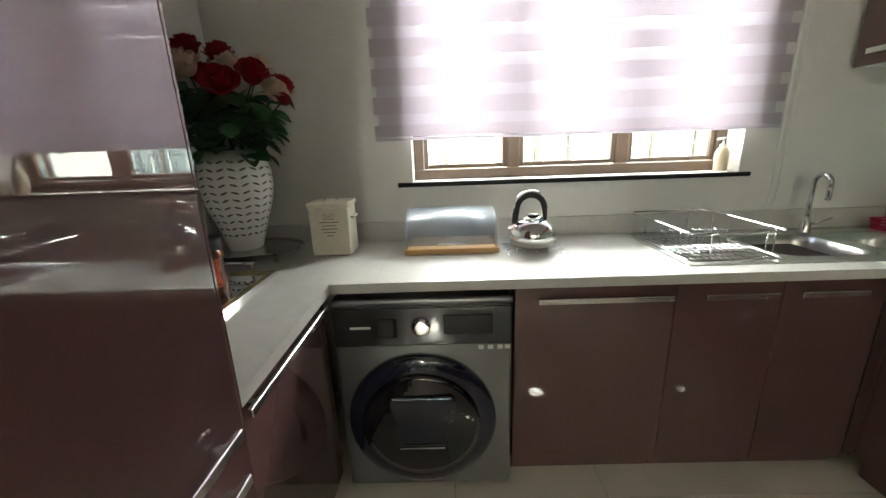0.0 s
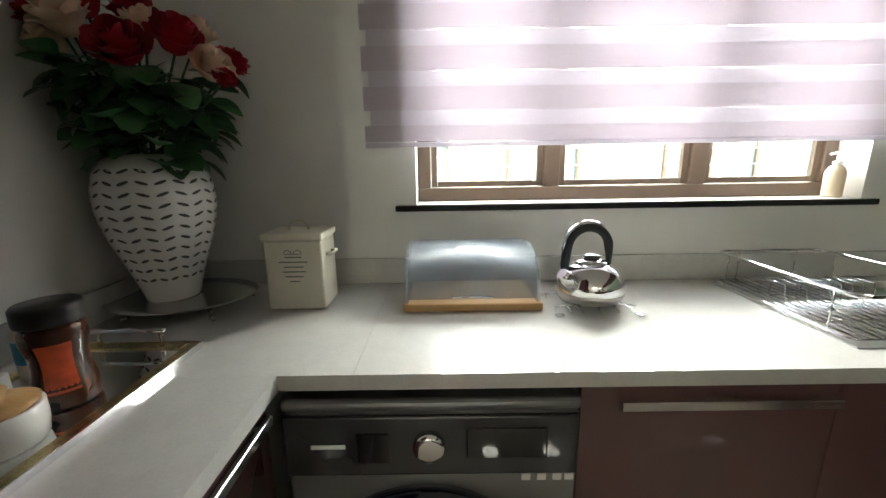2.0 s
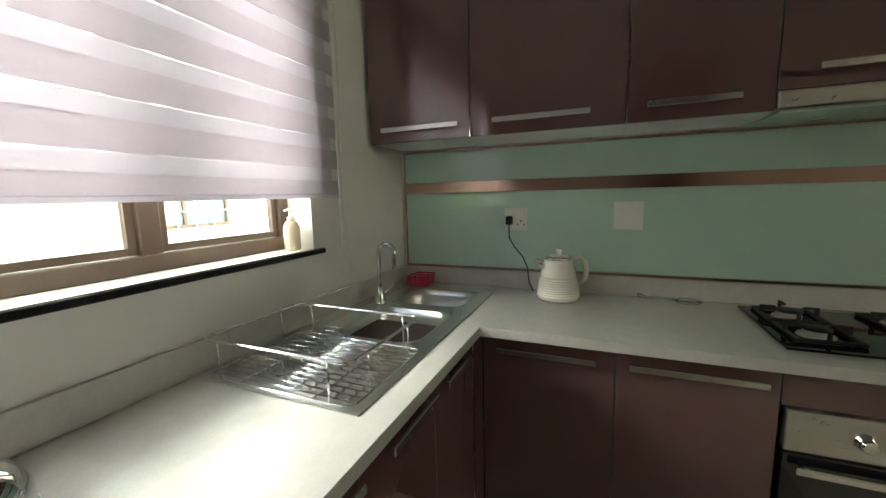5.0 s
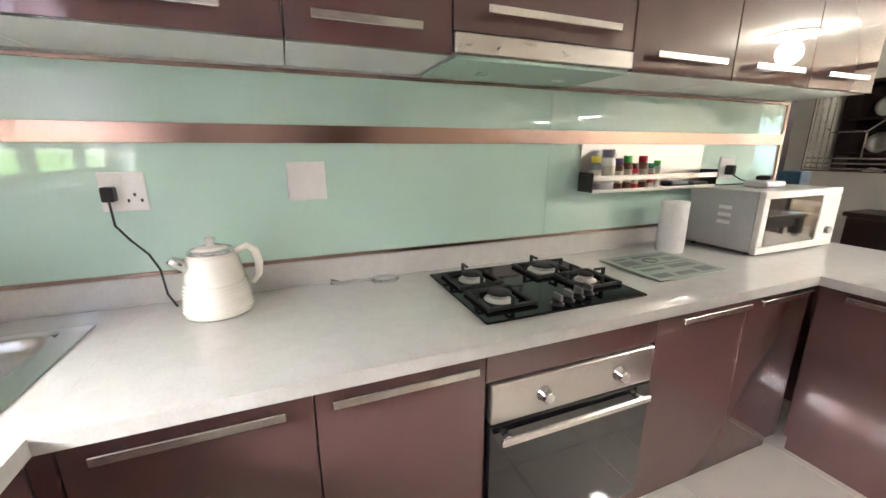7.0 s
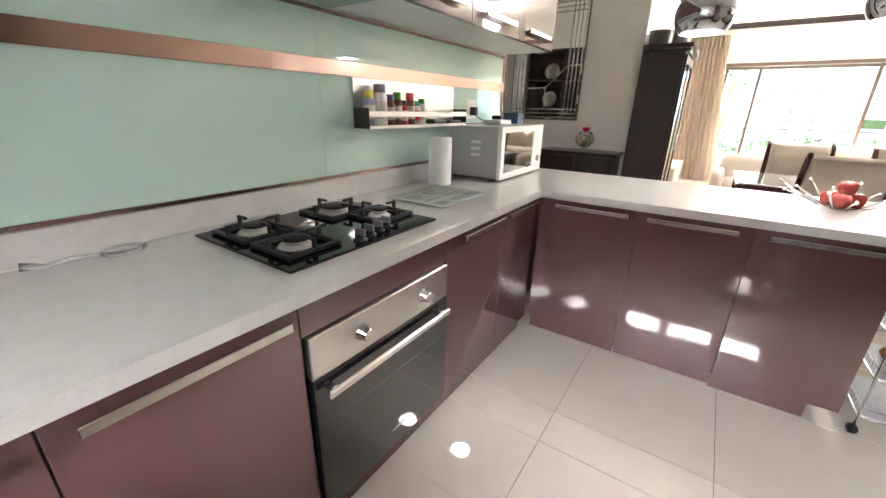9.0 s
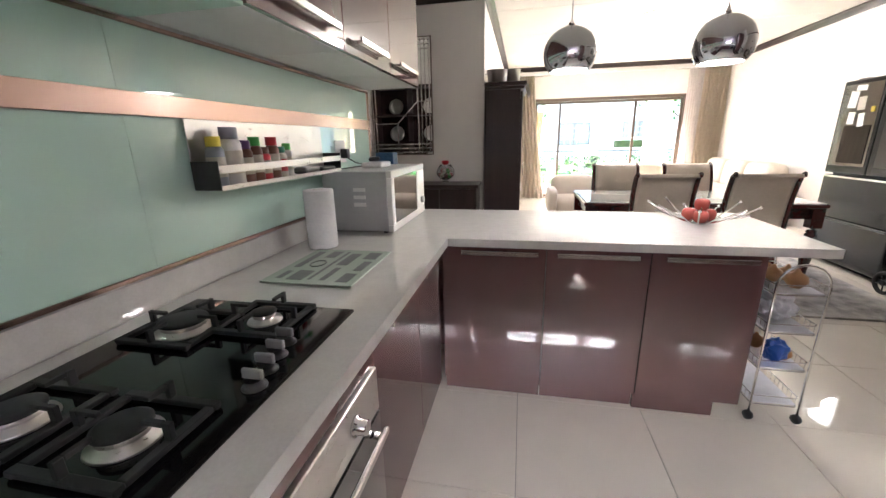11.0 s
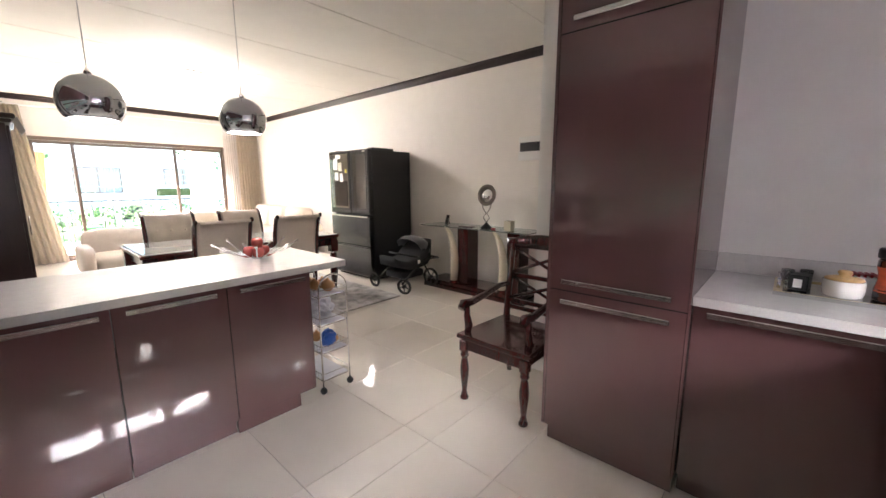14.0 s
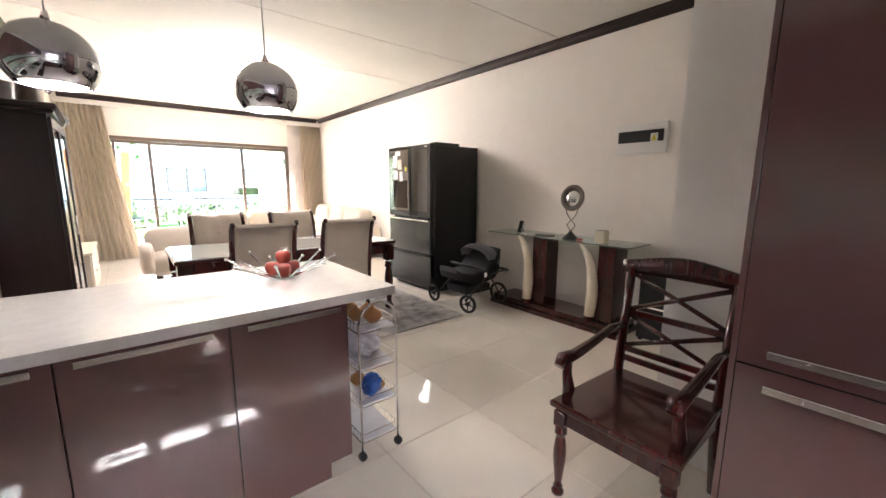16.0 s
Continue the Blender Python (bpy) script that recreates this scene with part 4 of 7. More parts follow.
# spice shelf hanging on the rail
ss = thing("spice_shelf", (3.19, 0.58, 1.19), "steel hanging spice shelf with a front rail on the splashback", "spice shelf")
SY0, SY1 = 0.19, 0.975
part("back_plate", box(3.2405, SY0, 1.19, 3.2435, SY1, 1.395, 0.0005), M_STEEL, ss)
part("floor", box(3.155, SY0, 1.19, 3.240, SY1, 1.196, 0.001), M_STEEL, ss)
part("front_rail", box(3.150, SY0, 1.238, 3.1545, SY1, 1.262, 0.001), M_STEEL, ss)
part("front_lip", box(3.150, SY0, 1.188, 3.1545, SY1, 1.203, 0.001), M_STEEL, ss)
for yy in (SY0 - 0.003, SY1):
    part("end_plate", box(3.150, yy, 1.19, 3.243, yy + 0.003, 1.275, 0.001), M_BLKPL, ss)
SP = {"white": (0.75, 0.74, 0.7), "brown": (0.12, 0.04, 0.02), "red": (0.42, 0.02, 0.03), "green": (0.05, 0.35, 0.06), "yellow": (0.62, 0.5, 0.05), "teal": (0.02, 0.25, 0.16), "purple": (0.12, 0.05, 0.16), "grey": (0.25, 0.26, 0.3), "orange": (0.7, 0.2, 0.03), "paper": (0.6, 0.55, 0.45)}
MS = {k: mat("spice_" + k, v, 0.35, coat=0.3, noise_scale=50, vary=0.12) for k, v in SP.items()}
rows = [("grey", "yellow", 0.93, 0.13, 0.024), ("white", "grey", 0.862, 0.155, 0.030), ("brown", "purple", 0.795, 0.12, 0.02), ("brown", "green", 0.745, 0.13, 0.021), ("red", "brown", 0.70, 0.10, 0.02),
        ("brown", "red", 0.65, 0.13, 0.022), ("paper", "teal", 0.60, 0.10, 0.019), ("white", "green", 0.558, 0.11, 0.018)]
for b, c, yy, h, r in rows:
    h, r = h * 1.14, r * 1.1
    jar = thing("spice_jar", (3.195, yy, 1.197), "small %s spice bottle with a %s cap on the steel shelf" % (b, c), "spice jar")
    j = part("jar", lathe([(r * 0.95, 0.001), (r, 0.004), (r, h * 0.72), (r * 0.75, h * 0.8)], 20, at=(3.195, yy, 1.197)), MS[b], jar)
    part("lid", lathe([(r * 0.8, h * 0.801), (r * 0.82, h * 0.82), (r * 0.8, h)], 20, at=(3.195, yy, 1.197)), MS[c], jar)
    part("paper_label", lathe([(r + 0.0006, h * 0.2), (r + 0.0006, h * 0.6)], 20, at=(3.195, yy, 1.197), cap=False), MS["paper" if b != "paper" else "red"], jar)
pk = thing("spice_packet", (3.19, 0.43, 1.197), "dark folded spice packet lying on the shelf", "packet")
part("packet", moved(box(-0.03, -0.07, 0, 0.03, 0.07, 0.028, 0.012, 2), pose(3.19, 0.43, 1.198, 0, 0, 4)), M_BLKPL, pk)
pk2 = thing("spice_packet", (3.19, 0.28, 1.197), "dark flat spice packet at the end of the shelf", "packet")
part("packet", moved(box(-0.03, -0.05, 0, 0.03, 0.05, 0.02, 0.008, 2), pose(3.19, 0.28, 1.198, 0, 0, -8)), M_BLKPL, pk2)

# paper towel, cutting board, microwave
M_PAPER = mat("embossed_paper", (0.80, 0.79, 0.77), 0.9, noise_scale=120, vary=0.06, bump=0.6)
pt = thing("paper_towel", (3.10, 0.52, ZT), "white embossed paper towel roll standing beside the microwave", "paper towel")
part("roll", lathe([(0.02, 0.001), (0.058, 0.001), (0.060, 0.005), (0.060, 0.236), (0.058, 0.24), (0.02, 0.24)], 40, at=(3.10, 0.52, ZT)), M_PAPER, pt)
part("tube", lathe([(0.0195, 0.001), (0.0195, 0.241), (0.017, 0.241), (0.017, 0.002)], 24, at=(3.10, 0.52, ZT)), MS["paper"], pt)
cbd = thing("cutting_board", (2.94, 0.78, ZT), "printed glass cutting board with grey food drawings and words", "cutting board")
part("board", box(2.775, 0.59, ZT + 0.004, 3.085, 0.965, ZT + 0.009, 0.002), mat("sage_glass_board", (0.47, 0.55, 0.47), 0.1, coat=0.6, noise_scale=10, vary=0.05), cbd)
for sx in (2.79, 3.07):
    for sy in (0.61, 0.945):
        part("foot", lathe([(0.008, 0.0005), (0.008, 0.0039)], 12, at=(sx, sy, ZT)), M_RUBBER, cbd)
for i, (a, b, c, d) in enumerate(((2.80, 0.62, 2.85, 0.70), (2.80, 0.73, 2.83, 0.83), (2.80, 0.86, 2.84, 0.94), (2.875, 0.64, 2.915, 0.78), (2.88, 0.81, 2.90, 0.93), (2.93, 0.62, 2.94, 0.93), (2.96, 0.62, 3.0, 0.70), (2.955, 0.85, 3.01, 0.94), (3.03, 0.63, 3.055, 0.82), (3.03, 0.86, 3.05, 0.93))):
    part("print_bar", box(a, b, ZT + 0.0092, c, d, ZT + 0.0098), M_GREY, cbd)
part("print_ring", tube([(2.985 + 0.025 * math.cos(a * math.pi / 10), 0.775 + 0.035 * math.sin(a * math.pi / 10), ZT + 0.0095) for a in range(20)], 0.0025, 5, closed=True), M_GREY, cbd)

mw = thing("microwave", (3.0, 0.02, ZT), "silver-sided microwave with a white frame and mirrored door", "microwave")
MT = pose(2.875, 0.02, ZT, 0, 0, 0)
M_SILV = mat("silver_paint", (0.46, 0.46, 0.46), 0.35, metal=0.5, noise_scale=90, vary=0.05)
part("body", box(2.895, -0.318, ZT + 0.012, 3.215, 0.272, ZT + 0.292, 0.004), M_SILV, mw)
fr = part("front_frame", boxes((2.868, -0.32, ZT + 0.010, 2.894, 0.275, ZT + 0.042), (2.868, -0.32, ZT + 0.262, 2.894, 0.275, ZT + 0.294), (2.868, 0.235, ZT + 0.043, 2.894, 0.275, ZT + 0.261), (2.868, -0.32, ZT + 0.043, 2.894, -0.17, ZT + 0.261), bevel=0.003), M_WHITE, mw, "white plastic front frame")
M_MIRR = mat("mirror", (0.86, 0.87, 0.86), 0.01, metal=1.0)
part("door_glass", box(2.872, -0.169, ZT + 0.043, 2.890, 0.234, ZT + 0.261, 0.002), mat("dark_mirror_glass", (0.16, 0.15, 0.145), 0.04, metal=0.9), mw)
part("knob", moved(lathe([(0.02, 0), (0.018, 0.016)], 24), pose(2.8675, -0.25, ZT + 0.09, 0, -90, 0)), M_SILV, mw)
for k in range(3):
    part("vent", box(3.0, 0.2722, ZT + 0.13 + k * 0.035, 3.06, 0.2738, ZT + 0.147 + k * 0.035), M_WHITE, mw)
for fx, fy in ((2.92, -0.2), (2.92, 0.24), (3.18, -0.2), (3.18, 0.24)):
    part("foot", lathe([(0.012, 0.0005), (0.012, 0.0118)], 12, at=(fx, fy, ZT)), M_RUBBER, mw)
rt = thing("wifi_router", (3.05, -0.02, ZT + 0.293), "small white router lying on the microwave", "router")
part("case", box(2.99, -0.09, ZT + 0.294, 3.10, 0.06, ZT + 0.322, 0.008, 2), M_WHITE, rt)
part("cable", tube([(3.10, 0.03, ZT + 0.305), (3.14, 0.08, ZT + 0.30), (3.16, 0.14, ZT + 0.298), (3.20, 0.15, ZT + 0.296)], 0.003, 8), M_BLKPL, rt)
bg = thing("black_cloth_bag", (3.10, -0.08, ZT + 0.32), "small crumpled black pouch on the router", "pouch")
part("pouch", moved(box(-0.03, -0.04, 0, 0.03, 0.04, 0.022, 0.010, 3), pose(3.07, -0.05, ZT + 0.3235, 0, 0, 20)), M_BLKPL, bg)
bxx = thing("gift_box", (3.12, -0.33, ZT), "tall dark blue patterned box behind the microwave", "box")
part("box", box(3.06, -0.425, ZT + 0.001, 3.17, -0.335, ZT + 0.36, 0.003), mat("blue_pattern", (0.03, 0.08, 0.16), 0.3, noise_scale=60, vary=0.6), bxx)
jb = thing("storage_jar", (2.96, -0.375, ZT), "black and white storage jar behind the microwave", "jar")
part("jar", lathe([(0.045, 0.001), (0.048, 0.01), (0.048, 0.20), (0.04, 0.21)], 28, at=(2.96, -0.375, ZT)), M_CERAM, jb)
part("lid", lathe([(0.042, 0.2105), (0.044, 0.225), (0.01, 0.235)], 28, at=(2.96, -0.375, ZT)), M_BLKPL, jb)


# ---- the short counter: vase, trays, jars ----
M_SILVER = mat("worn_silver", (0.62, 0.62, 0.61), 0.16, metal=1.0, noise_scale=30, vary=0.12, rough_vary=0.08)
VX, VY = 0.145, 3.07
st = thing("oval_tray", (VX, VY, ZT), "oval silver footed tray under the vase", "tray")
M_ov = Matrix.Translation((0.185, 3.06, ZT)) @ Matrix.Diagonal((1.15, 0.92, 1, 1))
part("plate", moved(lathe([(0.10, 0.036), (0.15, 0.0365), (0.185, 0.043), (0.187, 0.046), (0.15, 0.040), (0.05, 0.039)], 48), M_ov), M_SILVER, st)
for dx, dy in ((0.13, -0.10), (-0.10, -0.10), (0.14, 0.09), (-0.10, 0.09)):
    part("foot", tube([(0.185 + dx, 3.06 + dy, ZT + 0.036), (0.185 + dx * 1.12, 3.06 + dy * 1.12, ZT + 0.024), (0.185 + dx * 1.02, 3.06 + dy * 1.02, ZT + 0.012), (0.185 + dx * 1.15, 3.06 + dy * 1.15, ZT + 0.005)], [0.008, 0.006, 0.005, 0.007], 8), M_SILVER, st)
vs = thing("flower_vase", (VX, VY, ZT + 0.04), "tall white ceramic vase with rows of leaf-shaped cuts", "vase")
VP = [(0.070, 0.0), (0.073, 0.006), (0.082, 0.04), (0.108, 0.12), (0.136, 0.20), (0.152, 0.28), (0.151, 0.335), (0.138, 0.385), (0.115, 0.415), (0.095, 0.43)]
VZ = ZT + 0.041


def vr(z):
    for (r0, z0), (r1, z1) in zip(VP, VP[1:]):
        if z0 <= z <= z1:
            return r0 + (r1 - r0) * (z - z0) / (z1 - z0)
    return VP[-1][0]


fine = [(vr(0.43 * i / 40), 0.43 * i / 40) for i in range(41)]
vb = part("body", lathe(fine + [(0.088, 0.43), (0.086, 0.40), (0.12, 0.36)], 56, at=(VX, VY, VZ), cap=False), M_CERAM, vs)
# flat marks on the uncut surface; the shade inside the cuts is their dark colour
cuts = bmesh.new()
M_CUTSHADE = mat("painted_cut_shade", (0.10, 0.105, 0.10), 0.8, noise_scale=60, vary=0.2)
for row in range(11):
    z = 0.075 + row * 0.031
    n = 22
    for i in range(n):
        a = 2 * math.pi * (i + 0.5 * (row % 1)) / n
        tilt = 0.34 if i % 2 else -0.34
        r = vr(z) + 0.0008
        L, Hh = math.pi * r / n * 0.78, 0.0042
        pts = []
        for k in range(8):
            u, w = L * math.cos(k * math.pi / 4), Hh * math.sin(k * math.pi / 4)
            du, dz = u * math.cos(tilt) - w * math.sin(tilt), u * math.sin(tilt) + w * math.cos(tilt)
            rz = vr(min(0.43, max(0, z + dz))) + 0.0007
            pts.append(cuts.verts.new((VX + rz * math.cos(a + du / r), VY + rz * math.sin(a + du / r), VZ + z + dz)))
        cuts.faces.new(pts)
tagged(part("cut_shade_marks", cuts, M_CUTSHADE, vs, "rows of small flat leaf-shaped marks, coloured dark as the shade inside cuts"), kind="stuff")

# roses
M_RR = mat("deep_red_petal", (0.36, 0.003, 0.016), 0.6, noise_scale=40, vary=0.25)
M_RC = mat("cream_pink_petal", (0.80, 0.60, 0.46), 0.65, noise_scale=40, vary=0.12)
M_LEAF = mat("rose_leaf", (0.05, 0.145, 0.05), 0.42, noise_scale=50, vary=0.3, island=0.35)
M_STEM = mat("rose_stem", (0.04, 0.09, 0.03), 0.5, noise_scale=50, vary=0.2)
rng = random.Random(5)
bq = thing("rose_bouquet", (VX, VY, VZ + 0.43), "large bouquet of red and cream roses with dark green leaves", "flowers")


def petal(bm, c, n, t, a0, span, R, H, flare, r):
    """One cupped petal that wraps part of the way round the flower's axis n."""
    q = n.cross(t)
    g = []
    for j in range(6):
        v = j / 5
        row = []
        for i in range(7):
            u = i / 6 * 2 - 1
            w = span * (0.45 + 0.55 * math.sin(math.pi * min(0.62, 0.12 + v * 0.55)) ** 0.7)
            a = a0 + u * w
            rad = R * (0.30 + 0.70 * v ** 0.55) + flare * r * max(0, v - 0.62) ** 1.3 * (1.6 - 0.5 * u * u) + 0.03 * r * u
            h = H * (v - 0.20 * u * u * v * v) - flare * r * 0.55 * max(0, v - 0.70) * 1.2
            row.append(bm.verts.new(c + (t * math.cos(a) + q * math.sin(a)) * rad + n * h))
        g.append(row)
    for x, y in zip(g, g[1:]):
        for i in range(6):
            bm.faces.new((x[i], x[i + 1], y[i + 1], y[i])).smooth = True


def rose(pos, nrm, r, material):
    bm = bmesh.new()
    n = Vector(nrm).normalized()
    t = n.orthogonal().normalized()
    c = Vector(pos) - n * r * 0.55
    a = rng.uniform(0, 6)
    for k, R, H, flare, span in ((2, 0.14, 1.34, 0.0, 1.7), (3, 0.25, 1.34, 0.04, 1.25), (3, 0.38, 1.30, 0.10, 1.2), (4, 0.51, 1.24, 0.18, 0.95), (5, 0.64, 1.10, 0.32, 0.80), (5, 0.74, 0.86, 0.5, 0.78)):
        for i in range(k):
            petal(bm, c, n, t, a + 2 * math.pi * i / k + rng.uniform(-0.12, 0.12), span, r * R, r * H * rng.uniform(0.94, 1.05), flare, r)
        a += 0.9
    return part("rose", bm, material, bq, "deep red rose" if material is M_RR else "cream-pink rose")


heads = [((-0.13, -0.10, 0.36), M_RR, 0.072), ((-0.03, -0.16, 0.33), M_RC, 0.070), ((0.10, -0.17, 0.26), M_RR, 0.075), ((0.19, -0.10, 0.30), M_RR, 0.070), ((0.25, -0.06, 0.235), M_RC, 0.062),
         ((0.08, -0.05, 0.345), M_RC, 0.062), ((0.02, 0.0, 0.40), M_RR, 0.066), ((-0.09, -0.03, 0.42), M_RR, 0.07), ((-0.085, -0.15, 0.275), M_RC, 0.058), ((0.15, 0.06, 0.36), M_RC, 0.06), ((0.285, -0.075, 0.20), M_RR, 0.035),
         ((-0.02, 0.09, 0.38), M_RC, 0.062), ((-0.12, 0.08, 0.34), M_RR, 0.065), ((0.22, 0.09, 0.28), M_RR, 0.06)]
top = Vector((VX, VY, VZ + 0.40))
stems = bmesh.new()
for (dx, dy, dz), mt, r in heads:
    dx = max(dx, -0.115)
    p = Vector((VX + dx, min(VY + dy, 3.22), VZ + 0.43 + dz * 0.93))
    d = Vector((dx * 1.3, dy * 1.3 - 0.12, 0.32 if dz < 0.3 else 0.5))
    rose(p, d, r, mt)
    tube([top + Vector((dx * 0.2, dy * 0.2, -0.05)), top + Vector((dx * 0.5, dy * 0.5, dz * 0.5)), p - d.normalized() * r * 0.4], 0.0035, 6, stems)
part("stem", stems, M_STEM, bq)


def leaf(bm, c, d, n, L, w):
    d, n = d.normalized(), n.normalized()
    s = d.cross(n).normalized()
    n = s.cross(d).normalized()
    mid, lf, rt = [], [], []
    for i in range(6):
        v = i / 5
        ww = w * math.sin(math.pi * min(1, v * 0.94 + 0.03)) ** 0.8
        droop = -0.22 * L * v * v
        m0 = c + d * (L * v) + n * droop
        mid.append(bm.verts.new(m0))
        lf.append(bm.verts.new(m0 + s * ww + n * (0.22 * ww)))
        rt.append(bm.verts.new(m0 - s * ww + n * (0.22 * ww)))
    for i in range(5):
        for a, b in ((lf, mid), (mid, rt)):
            f = bm.faces.new((a[i], a[i + 1], b[i + 1], b[i]))
            f.smooth = True


lv = bmesh.new()
for i in range(240):
    a = rng.uniform(0, 2 * math.pi)
    h = rng.random() ** 0.8
    rad = rng.uniform(0.04, 0.165) * (0.75 + 0.5 * h)
    p = Vector((VX + 0.04 + rad * math.cos(a), VY - 0.03 + rad * math.sin(a), VZ + 0.405 + 0.25 * h + rng.uniform(-0.02, 0.02)))
    if p.x < 0.04:
        p.x = 0.04 + rng.uniform(0, 0.04)
    if p.y > 3.23:
        p.y = 3.23
    d = Vector((math.cos(a), math.sin(a), rng.uniform(-0.75, 0.35)))
    if p.x < 0.10 and d.x < 0:
        d.x *= 0.2
    if p.y > 3.18 and d.y > 0:
        d.y *= 0.1
    leaf(lv, p, d, Vector((rng.uniform(-0.4, 0.4), rng.uniform(-0.5, 0.2), 1)), rng.uniform(0.065, 0.095), rng.uniform(0.032, 0.042))
tagged(part("leaves", lv, M_LEAF, bq, "dense dark green rose leaves"), kind="stuff")

# mirrored tray and what stands on it
TX0, TX1, TY0, TY1 = 0.07, 0.395, 2.24, 2.79
trw = thing("mirror_tray", (0.23, 2.55, ZT), "rectangular mirrored tray with an engraved gold rim and chrome handles", "tray")
M_GOLD = mat("engraved_gold", (0.52, 0.42, 0.22), 0.35, metal=1.0, noise_scale=130, vary=0.5, bump=0.6)
part("mirror_base", box(TX0 + 0.03, TY0 + 0.03, ZT + 0.002, TX1 - 0.03, TY1 - 0.03, ZT + 0.009), M_MIRR, trw, "dark mirror bottom")
part("rim", boxes((TX0, TY0, ZT + 0.002, TX0 + 0.029, TY1, ZT + 0.013), (TX1 - 0.029, TY0, ZT + 0.002, TX1, TY1, ZT + 0.013), (TX0 + 0.03, TY0, ZT + 0.002, TX1 - 0.03, TY0 + 0.029, ZT + 0.013), (TX0 + 0.03, TY1 - 0.029, ZT + 0.002, TX1 - 0.03, TY1, ZT + 0.013), bevel=0.002), M_GOLD, trw, "engraved golden rim")
part("edge", boxes((TX1 + 0.0005, TY0, ZT + 0.001, TX1 + 0.003, TY1, ZT + 0.016), (TX0, TY1 + 0.0005, ZT + 0.001, TX1, TY1 + 0.003, ZT + 0.016)), M_CHROME, trw)
for yy in (TY1 - 0.015, TY0 + 0.015):
    part("handle", tube([(0.16, yy, ZT + 0.013), (0.16, yy, ZT + 0.045), (0.15, yy, ZT + 0.05), (0.20, yy, ZT + 0.052), (0.235, yy, ZT + 0.053), (0.27, yy, ZT + 0.052), (0.32, yy, ZT + 0.05), (0.31, yy, ZT + 0.045), (0.31, yy, ZT + 0.013)], [0.006, 0.005, 0.007, 0.004, 0.006, 0.004, 0.007, 0.005, 0.006], 10), M_CHROME, trw)
ZR = ZT + 0.0095
M_COFFEE = mat("coffee_in_glass", (0.07, 0.018, 0.008), 0.15, coat=0.8, noise_scale=60, vary=0.4)
cj = thing("coffee_jar", (0.285, 2.565, ZR), "glass coffee jar with a black lid and a red label", "jar")
CJ = (0.285, 2.565, ZR)
part("jar", lathe([(0.045, 0.001), (0.048, 0.006), (0.048, 0.042), (0.041, 0.078), (0.042, 0.10), (0.048, 0.125), (0.047, 0.148), (0.042, 0.158)], 36, at=CJ), M_COFFEE, cj)
part("lid", lathe([(0.048, 0.159), (0.050, 0.162), (0.050, 0.190), (0.046, 0.195), (0.001, 0.195)], 36, at=CJ), M_BLKPL, cj)
lb = bmesh.new()
rg = []
for r, z in ((0.0487, 0.036), (0.0422, 0.078), (0.0430, 0.10), (0.0487, 0.128)):
    rg.append([lb.verts.new((CJ[0] + r * math.cos(radians(a)), CJ[1] + r * math.sin(radians(a)), CJ[2] + z)) for a in range(-80, -19, 6)])
for a, b in zip(rg, rg[1:]):
    for i in range(10):
        lb.faces.new((a[i], a[i + 1], b[i + 1], b[i])).smooth = True
part("paper_label", lb, mat("orange_red_label", (0.62, 0.09, 0.03), 0.4, noise_scale=45, vary=0.5), cj)
ob_ = thing("sauce_bottle", (0.12, 2.67, ZR), "pale squeeze bottle with an orange cap and a blue label", "bottle")
part("bottle", lathe([(0.030, 0.001), (0.032, 0.006), (0.032, 0.09), (0.022, 0.108), (0.018, 0.112)], 28, at=(0.12, 2.67, ZR)), MS["paper"], ob_)
part("cap", lathe([(0.021, 0.1125), (0.022, 0.116), (0.020, 0.135), (0.010, 0.140)], 24, at=(0.12, 2.67, ZR)), MS["orange"], ob_)
part("paper_label", lathe([(0.0325, 0.03), (0.0325, 0.08)], 28, at=(0.12, 2.67, ZR), cap=False), mat("blue_label", (0.05, 0.28, 0.42), 0.4, noise_scale=50, vary=0.4), ob_)
pt2 = thing("sugar_pot", (0.295, 2.44, ZR), "white ceramic pot with a wooden lid on the tray", "pot")
part("body", lathe([(0.052, 0.001), (0.056, 0.005), (0.060, 0.03), (0.060, 0.062), (0.056, 0.064)], 40, at=(0.295, 2.44, ZR)), M_CERAM, pt2)
part("lid", lathe([(0.055, 0.0645), (0.056, 0.070), (0.04, 0.076), (0.016, 0.080), (0.022, 0.095), (0.015, 0.101), (0.001, 0.102)], 36, at=(0.295, 2.44, ZR)), M_PINE, pt2)
tb = thing("tea_box", (0.20, 2.50, ZR), "small red and white tea box with packets on the tray", "box")
part("box", moved(box(-0.035, -0.05, 0.001, 0.035, 0.05, 0.065, 0.002), pose(0.17, 2.50, ZR, 0, 0, 12)), M_WHITE, tb)
for i in range(5):
    part("packet", moved(box(-0.03, -0.042 + i * 0.018, 0.066, 0.03, -0.034 + i * 0.018, 0.078, 0.001), pose(0.17, 2.50, ZR, 0, 0, 12)), MS["red"], tb)
bk = thing("black_box", (0.30, 2.31, ZR), "small black box with a white tag on the tray", "box")
part("box", moved(box(-0.04, -0.03, 0.001, 0.04, 0.03, 0.06, 0.003), pose(0.25, 2.32, ZR, 0, 0, -10)), M_BLKPL, bk)
part("tag", moved(box(0.041, -0.015, 0.01, 0.043, 0.012, 0.045), pose(0.25, 2.32, ZR, 0, 0, -10)), M_WHITE, bk)
